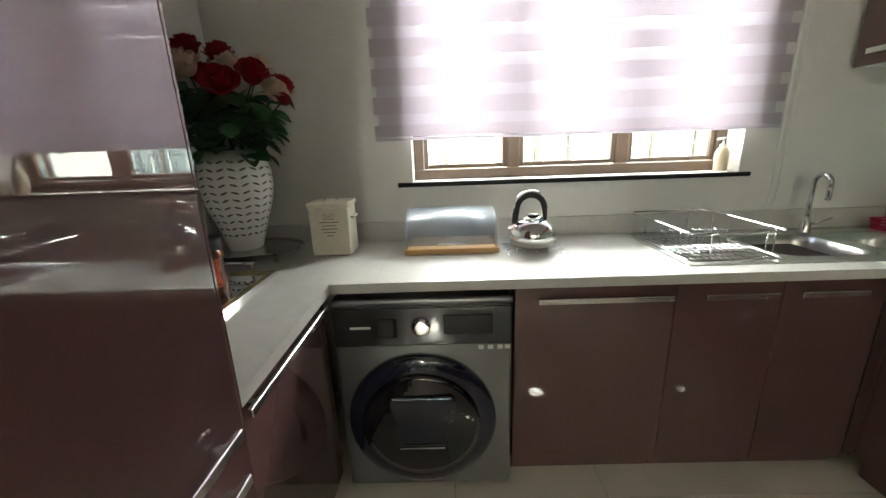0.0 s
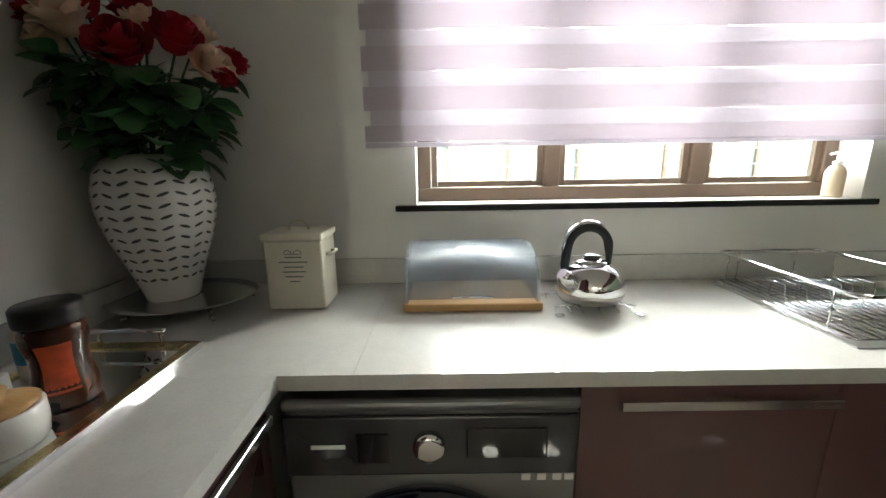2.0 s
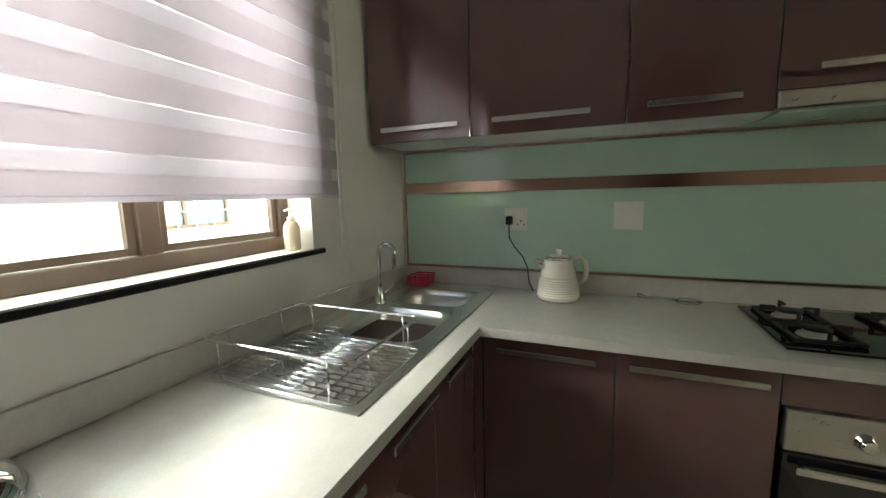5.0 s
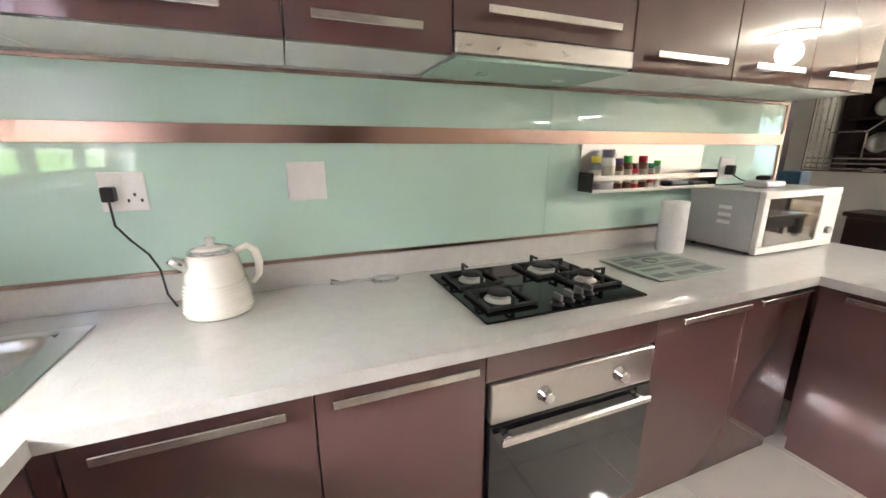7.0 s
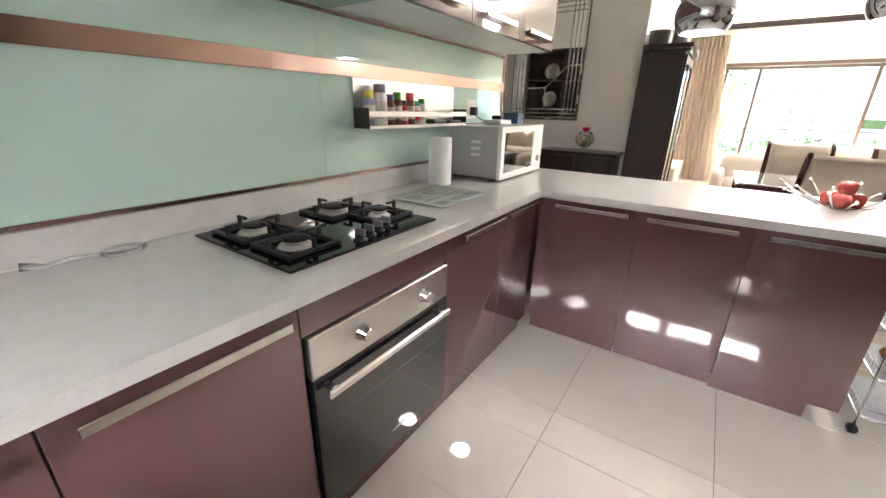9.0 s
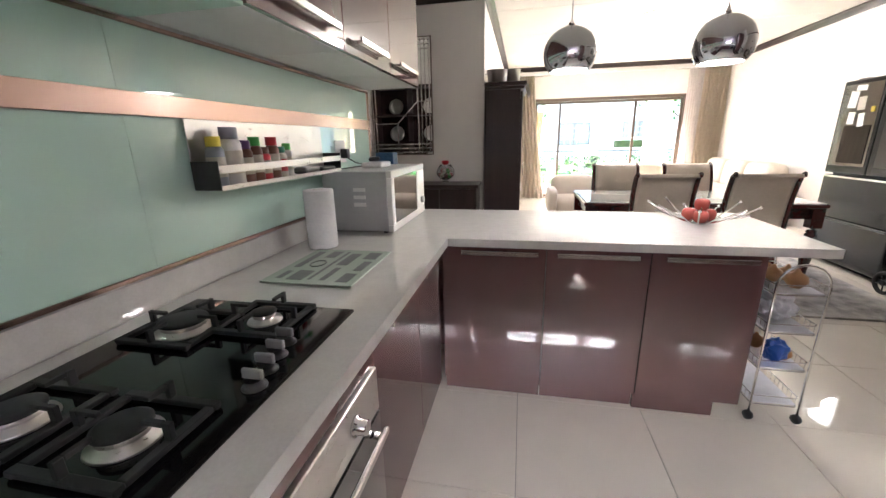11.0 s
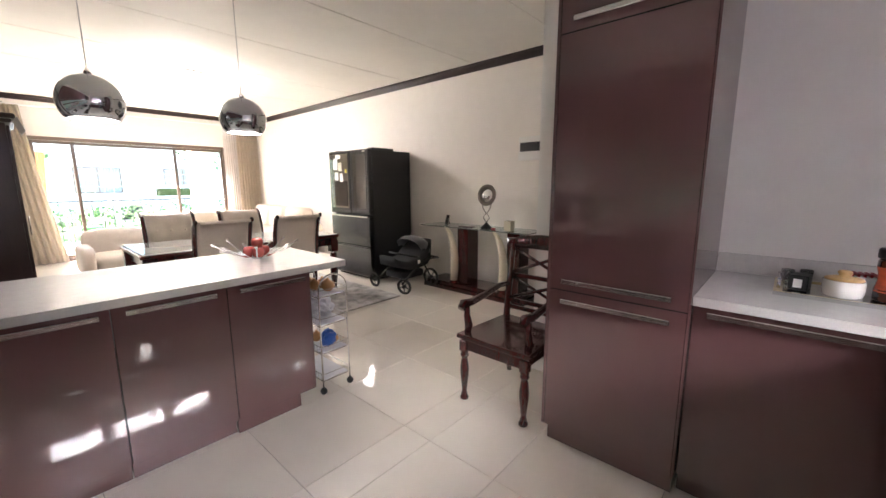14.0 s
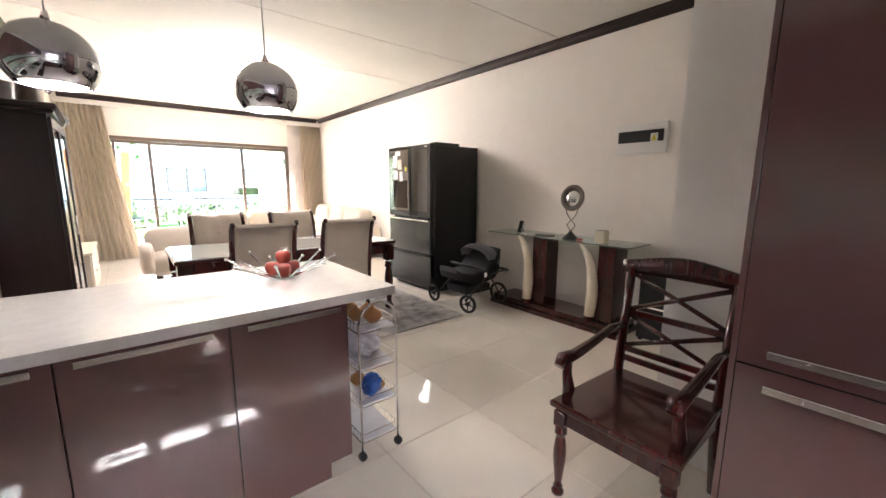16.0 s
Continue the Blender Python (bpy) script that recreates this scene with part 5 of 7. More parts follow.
for gx, gy in ((0.13, 2.34), (0.16, 2.28)):
    g = thing("shot_glass", (gx, gy, ZR), "small clear glass standing on the tray", "glass")
    part("glass", lathe([(0.001, 0.001), (0.018, 0.001), (0.023, 0.06), (0.021, 0.06), (0.016, 0.008), (0.001, 0.008)], 24, at=(gx, gy, ZR), cap=False), M_CLR, g)

# ---- peninsula: fruit bowl, pendants, trolley ----
M_CHR2 = M_CHROME
FX, FY = 1.42, -0.125
fb = thing("wire_fruit_bowl", (FX, FY, ZT), "chrome wire fruit bowl with ball tips on the peninsula", "fruit bowl")
for k, r in enumerate((0.045, 0.05)):
    part("base_ring", tube([(FX + r * math.cos(a * math.pi / 12), FY + r * math.sin(a * math.pi / 12), ZT + 0.004 + 0.012 * k) for a in range(24)], 0.0025, 6, closed=True), M_CHR2, fb)
for i in range(16):
    a = 2 * math.pi * i / 16
    c, s = math.cos(a), math.sin(a)
    tip = 0.20 + 0.03 * (i % 2)
    zt = 0.065 + 0.03 * (i % 2)
    part("wire", tube([(FX + 0.03 * c, FY + 0.03 * s, ZT + 0.006), (FX + 0.09 * c, FY + 0.09 * s, ZT + 0.018), (FX + 0.15 * c, FY + 0.15 * s, ZT + 0.045), (FX + tip * c, FY + tip * s, ZT + zt)], 0.0042, 6), M_CHR2, fb)
    part("ball_tip", lathe([(0.0005, -0.008), (0.007, -0.004), (0.008, 0), (0.007, 0.004), (0.0005, 0.008)], 10, at=(FX + tip * c, FY + tip * s, ZT + zt)), M_CHR2, fb)
M_APPLE = mat("red_apple_skin", (0.40, 0.07, 0.055), 0.25, coat=0.5, noise_scale=14, vary=0.3, stretch=(1, 1, 0.3))
APZ = [(r_ * 0.9, z_ * 0.9) for r_, z_ in [(0.002, 0.012), (0.012, 0.003), (0.022, 0.0), (0.033, 0.012), (0.038, 0.032), (0.036, 0.05), (0.027, 0.062), (0.014, 0.065), (0.004, 0.058), (0.0005, 0.054)]]
for ax_, ay_, az in ((0.035, -0.03, 0.014), (-0.045, -0.01, 0.014), (0.012, 0.048, 0.014), (-0.005, 0.0, 0.066)):
    ap = thing("apple", (FX + ax_, FY + ay_, ZT + az), "shiny red apple in the wire bowl", "apple", "apples in the bowl")
    part("flesh", lathe(APZ, 28, at=(FX + ax_, FY + ay_, ZT + az)), M_APPLE, ap)
    part("stem", tube([(FX + ax_, FY + ay_, ZT + az + 0.049), (FX + ax_ + 0.003, FY + ay_, ZT + az + 0.073)], 0.0014, 6), M_STEM, ap)

M_PEND = mat("smoked_chrome", (0.62, 0.64, 0.67), 0.06, metal=1.0, noise_scale=6, vary=0.03)
M_GLOW = mat("lamp_diffuser", (0.9, 0.9, 0.88), 0.5, emit=((1, 0.96, 0.90), 3.5))


def pendant():
    p = thing("pendant_lamp", (0, 0, 0), "smoked chrome globe pendant lamp lit from its open bottom", "pendant lamp", "pendant lamps over the peninsula")
    R = 0.121
    prof = [(R * math.sin(radians(a)), 1.70 - R * math.cos(radians(a)) * 0.97) for a in range(50, 181, 5)]
    inner = [(r - 0.004 if r > 0.006 else r, z) for r, z in prof[:-3]][::-1]
    part("shade", lathe(inner + prof, 56, cap=False), M_PEND, p)
    part("diffuser", lathe([(0.001, 1.636), (0.088, 1.636), (0.09, 1.642), (0.001, 1.645)], 40, cap=False), M_GLOW, p, "glowing round lamp opening")
    part("cap", lathe([(0.014, 1.815), (0.012, 1.83), (0.006, 1.845)], 16), M_CHROME, p)
    part("cord", tube([(0, 0, 1.845), (0, 0, 2.76)], 0.0022, 6), M_SILV, p)
    part("ceiling_rose", lathe([(0.05, 2.755), (0.05, 2.779)], 28), M_WHITE, p)
    return p


pd = pendant()
pd.location = (2.085, -0.1, 0)
copy_thing(pd, Matrix.Translation((1.444, -0.1, 0)))
cl = thing("ceiling_light", (0.65, -3.85, CEIL), "round frosted flush ceiling light switched on", "ceiling light")
part("ring", lathe([(0.275, CEIL - 0.001), (0.28, CEIL - 0.02), (0.265, CEIL - 0.03)], 48, at=(0.65, -3.85, 0), cap=False), M_WHITE, cl)
part("diffuser", lathe([(0.264, CEIL - 0.028), (0.25, CEIL - 0.045), (0.16, CEIL - 0.062), (0.001, CEIL - 0.066)], 48, at=(0.65, -3.85, 0), cap=False), M_GLOW, cl, "glowing frosted cover")

trl = thing("rolling_cart", (1.08, 0.0, 0), "narrow chrome wire four-tier trolley on black castors by the peninsula", "trolley")
M_WPAP = mat("white_liner", (0.72, 0.73, 0.77), 0.6, noise_scale=25, vary=0.12, bump=0.4)
for yy in (0.145, -0.235):
    part("frame", tube([(0.985, yy, 0.045), (0.985, yy, 0.68)] + arc((1.085, yy, 0.68), 0.10, 180, 0, 14)[1:] + [(1.185, yy, 0.045)], 0.0055, 10), M_CHROME, trl)
for z in (0.64, 0.455, 0.27, 0.085):
    sh = part("shelf_rim", tube([(*p[:2], z) for p in rr(0.988, -0.23, 1.182, 0.14, 0.02, 0)], 0.0035, 8, closed=True), M_CHROME, trl)
    part("shelf_rail", tube([(*p[:2], z + 0.045) for p in rr(0.988, -0.23, 1.182, 0.14, 0.02, 0)], 0.0025, 8, closed=True), M_CHROME, trl)
    part("liner", box(0.992, -0.226, z + 0.004, 1.178, 0.136, z + 0.010, 0.002), M_WPAP, trl, "crumpled white shelf liner")
    wr = bmesh.new()
    for i in range(11):
        yy = -0.20 + i * 0.032
        tube([(0.988, yy, z + 0.045), (0.988, yy, z), (1.182, yy, z), (1.182, yy, z + 0.045)], 0.0014, 5, wr)
    part("wires", wr, M_CHROME, trl)
for xx in (0.985, 1.185):
    for yy in (0.145, -0.235):
        cs = part("castor", moved(lathe([(0.006, -0.011), (0.021, -0.010), (0.0225, 0), (0.021, 0.010), (0.006, 0.011)], 20), Matrix.Translation((xx, yy, 0.0235)) @ pose(0, 0, 0, 0, 90, 20)), M_BLKPL, trl)
M_POT = mat("onion_skin", (0.52, 0.27, 0.12), 0.45, noise_scale=18, vary=0.3)
for i, (dx, dy, r, z) in enumerate(((1.07, 0.07, 0.045, 0.651), (1.12, -0.01, 0.042, 0.651), (1.05, -0.03, 0.04, 0.651), (1.10, -0.12, 0.04, 0.651), (1.04, 0.05, 0.036, 0.281), (1.10, -0.06, 0.04, 0.281))):
    o = thing("onion", (dx, dy, z), "round brown onion lying in the wire trolley", "onion", "onions in the trolley")
    part("bulb", lathe([(0.001, 0.0), (r * 0.5, r * 0.1), (r, r * 0.75), (r * 0.85, r * 1.3), (r * 0.3, r * 1.65), (r * 0.12, r * 2.0)], 22, at=(dx, dy, z)), M_POT, o)
M_BAG = mat("blue_plastic_bag", (0.02, 0.10, 0.42), 0.3, noise_scale=20, vary=0.3)
bgx = thing("plastic_bag", (1.12, 0.08, 0.28), "crumpled bright blue plastic bag on the trolley shelf", "bag")
bm = bmesh.new()
bmesh.ops.create_icosphere(bm, subdivisions=3, radius=0.055)
for v in bm.verts:
    v.co *= 1 + 0.45 * noise.noise(v.co * 28) + 0.2 * noise.noise(v.co * 70)
part("bag", moved(bm, Matrix.Translation((1.10, 0.085, 0.345)) @ Matrix.Diagonal((0.9, 0.8, 1.0, 1))), M_BAG, bgx)
bgw = thing("plastic_bag", (1.08, -0.05, 0.46), "crumpled clear white plastic bag on the trolley shelf", "bag")
bm = bmesh.new()
bmesh.ops.create_icosphere(bm, subdivisions=4, radius=0.085)
for v in bm.verts:
    v.co *= 1 + 0.35 * noise.noise(v.co * 22 + Vector((3, 1, 0))) + 0.15 * noise.noise(v.co * 60)
part("bag", moved(bm, Matrix.Translation((1.08, -0.05, 0.535)) @ Matrix.Diagonal((0.85, 1.5, 0.8, 1))), M_WPAP, bgw)


# ---- dark armchair by the tall cabinet ----
def turned(x, y, z0, z1, r, bm=None):
    h = z1 - z0
    prof = [(0.55, 0), (0.95, 0.02), (1.0, 0.05), (0.7, 0.085), (0.5, 0.10), (0.75, 0.115), (0.5, 0.13), (0.62, 0.20), (0.98, 0.45), (1.0, 0.55), (0.75, 0.70), (0.62, 0.735), (0.95, 0.755), (0.95, 0.785), (0.62, 0.80), (0.95, 0.82), (0.7, 0.84), (0.62, 0.85)]
    return lathe([(r * a, z0 + h * b) for a, b in prof], 20, at=(x, y, 0))


ac = thing("armchair", (0.37, 1.06, 0), "dark mahogany armchair with crossed back slats and turned legs", "chair")
CY0, CY1 = 0.83, 1.30
for yy in (CY0 + 0.025, CY1 - 0.025):
    part("front_leg", turned(0.625, yy, 0.0, 0.385, 0.027), M_MAHOG, ac, "turned front leg")
    part("leg_block", box(0.60, yy - 0.025, 0.325, 0.65, yy + 0.025, 0.395, 0.004), M_MAHOG, ac)
    part("back_leg", tube([(0.10, yy, 0.0), (0.14, yy, 0.2), (0.155, yy, 0.42), (0.135, yy, 0.60), (0.085, yy, 0.93)], [0.017, 0.021, 0.024, 0.022, 0.019], 8), M_MAHOG, ac, "back leg and post in one piece")
    part("arm", tube([(0.125, yy, 0.655), (0.25, yy, 0.665), (0.42, yy, 0.635), (0.56, yy - 0.0, 0.62), (0.64, yy, 0.625), (0.665, yy, 0.60)], [0.016, 0.018, 0.021, 0.024, 0.030, 0.022], 10), M_MAHOG, ac, "curved scrolled armrest")
    part("arm_post", tube([(0.60, yy, 0.42), (0.585, yy, 0.48), (0.605, yy, 0.55), (0.60, yy, 0.61)], [0.018, 0.026, 0.020, 0.016], 10), M_MAHOG, ac)
seat = prism([(0.655, CY0 - 0.015), (0.66, (CY0 + CY1) / 2), (0.655, CY1 + 0.015), (0.15, CY1 - 0.01), (0.14, CY0 + 0.01)], "z", 0.405, 0.437, 0.008)
part("seat", seat, M_MAHOG, ac, "polished shaped wooden seat")
part("apron", boxes((0.61, CY0 + 0.051, 0.335, 0.635, CY1 - 0.051, 0.403), (0.17, CY0 + 0.015, 0.345, 0.599, CY0 + 0.035, 0.403), (0.17, CY1 - 0.035, 0.345, 0.599, CY1 - 0.015, 0.403), bevel=0.003), M_MAHOG, ac)


def bx_at(z):
    return 0.135 - (z - 0.60) * 0.15


crest = bmesh.new()
rw = []
for i in range(33):
    t_ = i / 32
    y = CY0 - 0.02 + (CY1 - CY0 + 0.04) * t_
    rise = 0.036 * math.sin(math.pi * t_) ** 1.5
    xo = -0.02 * math.sin(math.pi * t_)
    rw.append([crest.verts.new((x + xo, y, z)) for x, z in ((0.072, 0.905), (0.098, 0.905), (0.092, 0.965 + rise), (0.070, 0.965 + rise))])
skin(crest, rw, True)
part("crest_rail", crest, M_MAHOG, ac, "curved top rail")
for (za, zb) in ((0.72, 0.72), (0.545, 0.545), (0.50, 0.50)):
    part("cross_rail", box(bx_at(za) - 0.009, CY0 + 0.045, za - 0.014, bx_at(za) + 0.009, CY1 - 0.045, za + 0.014, 0.003), M_MAHOG, ac)
for lo, hi in ((0.735, 0.90), (0.56, 0.705)):
    for s in (0, 1):
        a = (bx_at(lo) + (0.004 if s else -0.004), CY0 + 0.04 if s else CY1 - 0.04, lo)
        b = (bx_at(hi) + (0.004 if s else -0.004), CY1 - 0.04 if s else CY0 + 0.04, hi)
        part("diagonal_slat", tube([a, b], 0.011, 6), M_MAHOG, ac)

# black case behind the chair
bc = thing("speaker_case", (-1.45, 0.38, 0), "tall black speaker case standing against the wall by the console", "speaker")
part("case", box(-1.62, 0.27, 0.02, -1.38, 0.62, 0.66, 0.012, 2), M_BLKPL, bc)
part("front_grille", box(-1.379, 0.29, 0.10, -1.373, 0.60, 0.58, 0.002), M_RUBBER, bc)
part("metal_strip", box(-1.372, 0.30, 0.30, -1.368, 0.59, 0.315), M_CHROME, bc)
for yy in (0.30, 0.58):
    part("foot", box(-1.60, yy - 0.015, 0, -1.40, yy + 0.015, 0.019), M_RUBBER, bc)

# ---- console table ----
M_IVORY = mat("ivory_stone", (0.72, 0.64, 0.50), 0.25, coat=0.5, noise_scale=12, vary=0.12, stretch=(1, 1, 0.3))
M_TGL = mat("green_edge_glass", (0.75, 0.9, 0.84), 0.02, trans=0.95, ior=1.5)
ct = thing("console_table", (-1.42, -0.58, 0), "glass-topped mahogany console table with two curved ivory tusk supports", "console table")
part("glass_top", box(-1.63, -1.37, 0.800, -1.215, 0.235, 0.812, 0.003, 2), M_TGL, ct, "clear glass top with green edge")
part("base", box(-1.63, -1.30, 0.0, -1.20, 0.19, 0.045, 0.006, 2), M_MAHOG, ct, "polished mahogany floor plinth")
part("upper_base", box(-1.60, -1.27, 0.046, -1.23, 0.16, 0.098, 0.008, 2), M_MAHOG, ct)
for c0 in (-0.70, 0.02):
    part("column", box(-1.50, c0 - 0.085, 0.099, -1.28, c0 + 0.075, 0.798, 0.006, 2), M_MAHOG, ct, "broad mahogany column")
    part("tusk_foot", lathe([(0.052, 0.099), (0.055, 0.11), (0.045, 0.128), (0.05, 0.14)], 24, at=(-1.25, c0 - 0.12, 0)), M_MAHOG, ct)
    part("tusk", tube([(-1.25, c0 - 0.12, 0.14), (-1.25, c0 - 0.108, 0.24), (-1.25, c0 - 0.102, 0.34), (-1.25, c0 - 0.104, 0.44), (-1.25, c0 - 0.115, 0.54), (-1.25, c0 - 0.138, 0.63), (-1.25, c0 - 0.168, 0.70), (-1.25, c0 - 0.205, 0.755), (-1.25, c0 - 0.25, 0.795)], [0.046, 0.049, 0.050, 0.048, 0.044, 0.039, 0.033, 0.026, 0.015], 18), M_IVORY, ct, "curved ivory-coloured tusk")
cm = thing("vanity_mirror", (-1.38, -0.40, 0.813), "round tabletop mirror on a scrolled dark metal stand", "mirror")
MC = (-1.38, -0.42)
part("foot", lathe([(0.075, 0.0), (0.07, 0.008), (0.045, 0.03), (0.018, 0.06), (0.012, 0.07)], 26, at=(*MC, 0.813)), M_BLKPL, cm)
M_PEWT = mat("aged_pewter", (0.20, 0.17, 0.15), 0.4, metal=0.8, noise_scale=70, vary=0.3, bump=0.4)
for s in (-1, 1):
    part("scroll", tube([(MC[0], MC[1], 0.88), (MC[0], MC[1] + s * 0.045, 0.94), (MC[0], MC[1] + s * 0.005, 0.99), (MC[0], MC[1] + s * 0.05, 1.05), (MC[0], MC[1] + s * 0.065, 1.10), (MC[0], MC[1] + s * 0.04, 1.115), (MC[0], MC[1] + s * 0.03, 1.09)], 0.006, 8), M_PEWT, cm)
mm = Matrix.Translation((MC[0], MC[1], 1.205)) @ pose(0, 0, 0, 0, 78, 18) @ Matrix.Diagonal((1.15, 1, 1, 1))
bm = bmesh.new()
rg = []
for i in range(36):
    a = i * math.pi / 18
    rg.append(ring(bm, Vector((0.092 * math.cos(a), 0.092 * math.sin(a), 0)), Vector((math.cos(a), math.sin(a), 0)), Vector((0, 0, 1)), 0.020, 0.011, 10))
skin(bm, rg, False, True)
part("rim", moved(bm, mm), M_PEWT, cm, "broad carved oval rim")
part("mirror_glass", moved(lathe([(0.001, -0.002), (0.08, -0.002), (0.08, 0.003), (0.001, 0.0032)], 36), mm), M_MIRR, cm)
pf = thing("photo_frame", (-1.36, -1.02, 0.813), "small silver photo frame standing on the console", "photo frame")
part("frame", moved(box(-0.006, -0.05, 0, 0.006, 0.05, 0.135, 0.003), pose(-1.34, -1.02, 0.8135, 0, -14, -25)), M_CHROME, pf)
part("picture", moved(box(0.0065, -0.038, 0.014, 0.008, 0.038, 0.12), pose(-1.34, -1.02, 0.8135, 0, -14, -25)), M_MIRR, pf)
part("strut", moved(box(-0.05, -0.01, 0, -0.045, 0.01, 0.09), pose(-1.34, -1.02, 0.8135, 0, 12, -25)), M_BLKPL, pf)
cd = thing("candle_box", (-1.33, -0.06, 0.813), "square cream candle holder on the console", "candle")
part("candle", box(-1.375, -0.115, 0.8135, -1.285, -0.025, 0.925, 0.006, 2), M_IVORY, cd)
solid("pink_flower", moved(lathe([(0.001, 0.0), (0.025, 0.002), (0.032, 0.012), (0.018, 0.018), (0.001, 0.016)], 9), Matrix.Translation((-1.32, -0.28, 0.813))), MS["red"], "small pink cloth flower lying on the console", "flower")
solid("table_runner_box", box(-1.42, -0.80, 0.8135, -1.32, -0.62, 0.822, 0.002), M_PEWT, "flat dark silver case lying on the console", "case")

db = thing("fuse_box", (-1.65, 0.05, 1.73), "white wall distribution box with a smoked window and warning label", "fuse box")
part("box", box(-1.649, -0.155, 1.60, -1.622, 0.285, 1.865, 0.006, 2), M_WHITE, db)
part("window", box(-1.6215, -0.13, 1.70, -1.612, 0.26, 1.80, 0.006, 2), M_BLKPL, db, "smoked grey plastic window")
part("warning_label", box(-1.6115, 0.155, 1.70, -1.6105, 0.215, 1.77), M_WHITE, db)
part("warning_triangle", prism([(0.162, 1.708), (0.208, 1.708), (0.185, 1.76)], "x", -1.6103, -1.6097), MS["yellow"], db)
ws = thing("wall_socket", (-1.65, 0.70, 0.30), "white wall socket low on the cream wall", "socket")
part("faceplate", box(-1.649, 0.66, 0.25, -1.640, 0.78, 0.36, 0.003), M_WHITE, ws)
part("hole", box(-1.6398, 0.70, 0.29, -1.6392, 0.74, 0.31), M_BLKPL, ws)


# ---- fridge ----
M_FRG = mat("black_steel", (0.045, 0.047, 0.05), 0.22, metal=0.85, coat=0.3, noise_scale=70, vary=0.08, rough_vary=0.05)
M_FRGL = mat("mirrored_dark_glass", (0.42, 0.43, 0.44), 0.08, metal=1.0, noise_scale=20, vary=0.08)
fg = thing("fridge", (-1.23, -2.37, 0), "tall black steel french-door fridge with a dark glass panel", "fridge")
FA, FB, FXX = -2.87, -1.95, -0.83
part("body", box(-1.60, FA + 0.006, 0.03, FXX - 0.075, FB - 0.006, 1.79, 0.006), M_BLKPL, fg, "matt black cabinet sides")
mid_ = -2.365
for a, b in ((FA, mid_ - 0.003), (mid_ + 0.003, FB)):
    d = part("door", box(FXX - 0.072, a, 0.925, FXX, b, 1.80, 0.012, 3), M_FRG, fg, "black steel fridge door")
    if b == FB:
        part("glass_panel", box(FXX + 0.0005, a + 0.07, 1.0, FXX + 0.004, b - 0.05, 1.74, 0.002), M_BLKGL, d, "dark mirrored glass panel")
        part("logo_bar", box(FXX + 0.0005, b - 0.12, 1.765, FXX + 0.002, b - 0.06, 1.778), M_HANDLE, d)
    else:
        part("glass_panel", box(FXX + 0.0005, a + 0.03, 1.0, FXX + 0.004, b - 0.03, 1.76, 0.002), M_FRGL, d, "pale reflective glass panel")
        part("dispenser", box(FXX + 0.0045, a + 0.13, 1.03, FXX + 0.008, b - 0.06, 1.38, 0.003), M_BLKGL, d, "black water dispenser panel")
for z0, z1 in ((0.482, 0.905), (0.05, 0.478)):
    dr = part("drawer", box(FXX - 0.072, FA, z0, FXX, FB, z1, 0.012, 3), M_FRG, fg, "wide black steel freezer drawer")
    part("grip", box(FXX + 0.0005, FA + 0.03, z1 - 0.022, FXX + 0.014, FB - 0.03, z1 - 0.004, 0.003), M_HANDLE if z0 > 0.4 else M_BLKPL, dr, "thin grip strip along the top")
for yy in (FB - 0.12, FA + 0.02):
    part("hinge_cover", box(-1.30, yy, 1.791, FXX - 0.09, yy + 0.10, 1.822, 0.006), M_BLKPL, fg)
part("plinth", box(-1.55, FA + 0.03, 0.0, FXX - 0.09, FB - 0.03, 0.029), M_RUBBER, fg)
for i, (yy, zz, w, h, mt) in enumerate(((-2.70, 1.62, 0.10, 0.15, "white"), (-2.59, 1.58, 0.09, 0.12, "paper"), (-2.68, 1.45, 0.08, 0.11, "white"), (-2.56, 1.43, 0.07, 0.12, "white"), (-2.45, 1.52, 0.04, 0.05, "yellow"), (-2.63, 1.72, 0.12, 0.05, "white"))):
    solid("fridge_note", moved(box(-0.001, -w / 2, -h / 2, 0.001, w / 2, h / 2), pose(FXX + 0.0075, yy, zz, (i * 7) % 11 - 5, 0, 0)), MS[mt], "small paper note stuck on the fridge door", "paper note")

# ---- stroller ----
M_GFAB = mat("grey_canvas", (0.2, 0.2, 0.21), 0.85, noise_scale=200, vary=0.2, bump=0.3, sheen=0.2)
M_BFAB = mat("black_canvas", (0.018, 0.018, 0.02), 0.85, noise_scale=200, vary=0.2, bump=0.3)
sr = thing("stroller", (-0.95, -1.45, 0), "black pram with a grey hood and four spoked wheels", "stroller")


def wheel(x, y, r, ang):
    m = Matrix.Translation((x, y, r + 0.014)) @ pose(0, 0, 0, 0, 90, ang)
    bm = bmesh.new()
    rg = []
    for i in range(32):
        a = i * math.pi / 16
        rg.append(ring(bm, Vector(((r - 0.014) * math.cos(a), (r - 0.014) * math.sin(a), 0)), Vector((math.cos(a), math.sin(a), 0)), Vector((0, 0, 1)), 0.014, 0.017, 10))
    skin(bm, rg, False, True)
    w = part("wheel", moved(bm, m), M_RUBBER, sr, "black rubber pram wheel")
    bm = bmesh.new()
    for i in range(5):
        a = i * 2 * math.pi / 5
        tube([(0.01 * math.cos(a), 0.01 * math.sin(a), 0), ((r - 0.024) * math.cos(a), (r - 0.024) * math.sin(a), 0)], 0.006, 6, bm)
    lathe([(0.02, -0.018), (0.022, 0.0), (0.02, 0.018)], 16, bm)
    part("spokes", moved(bm, m), M_BLKPL, w)


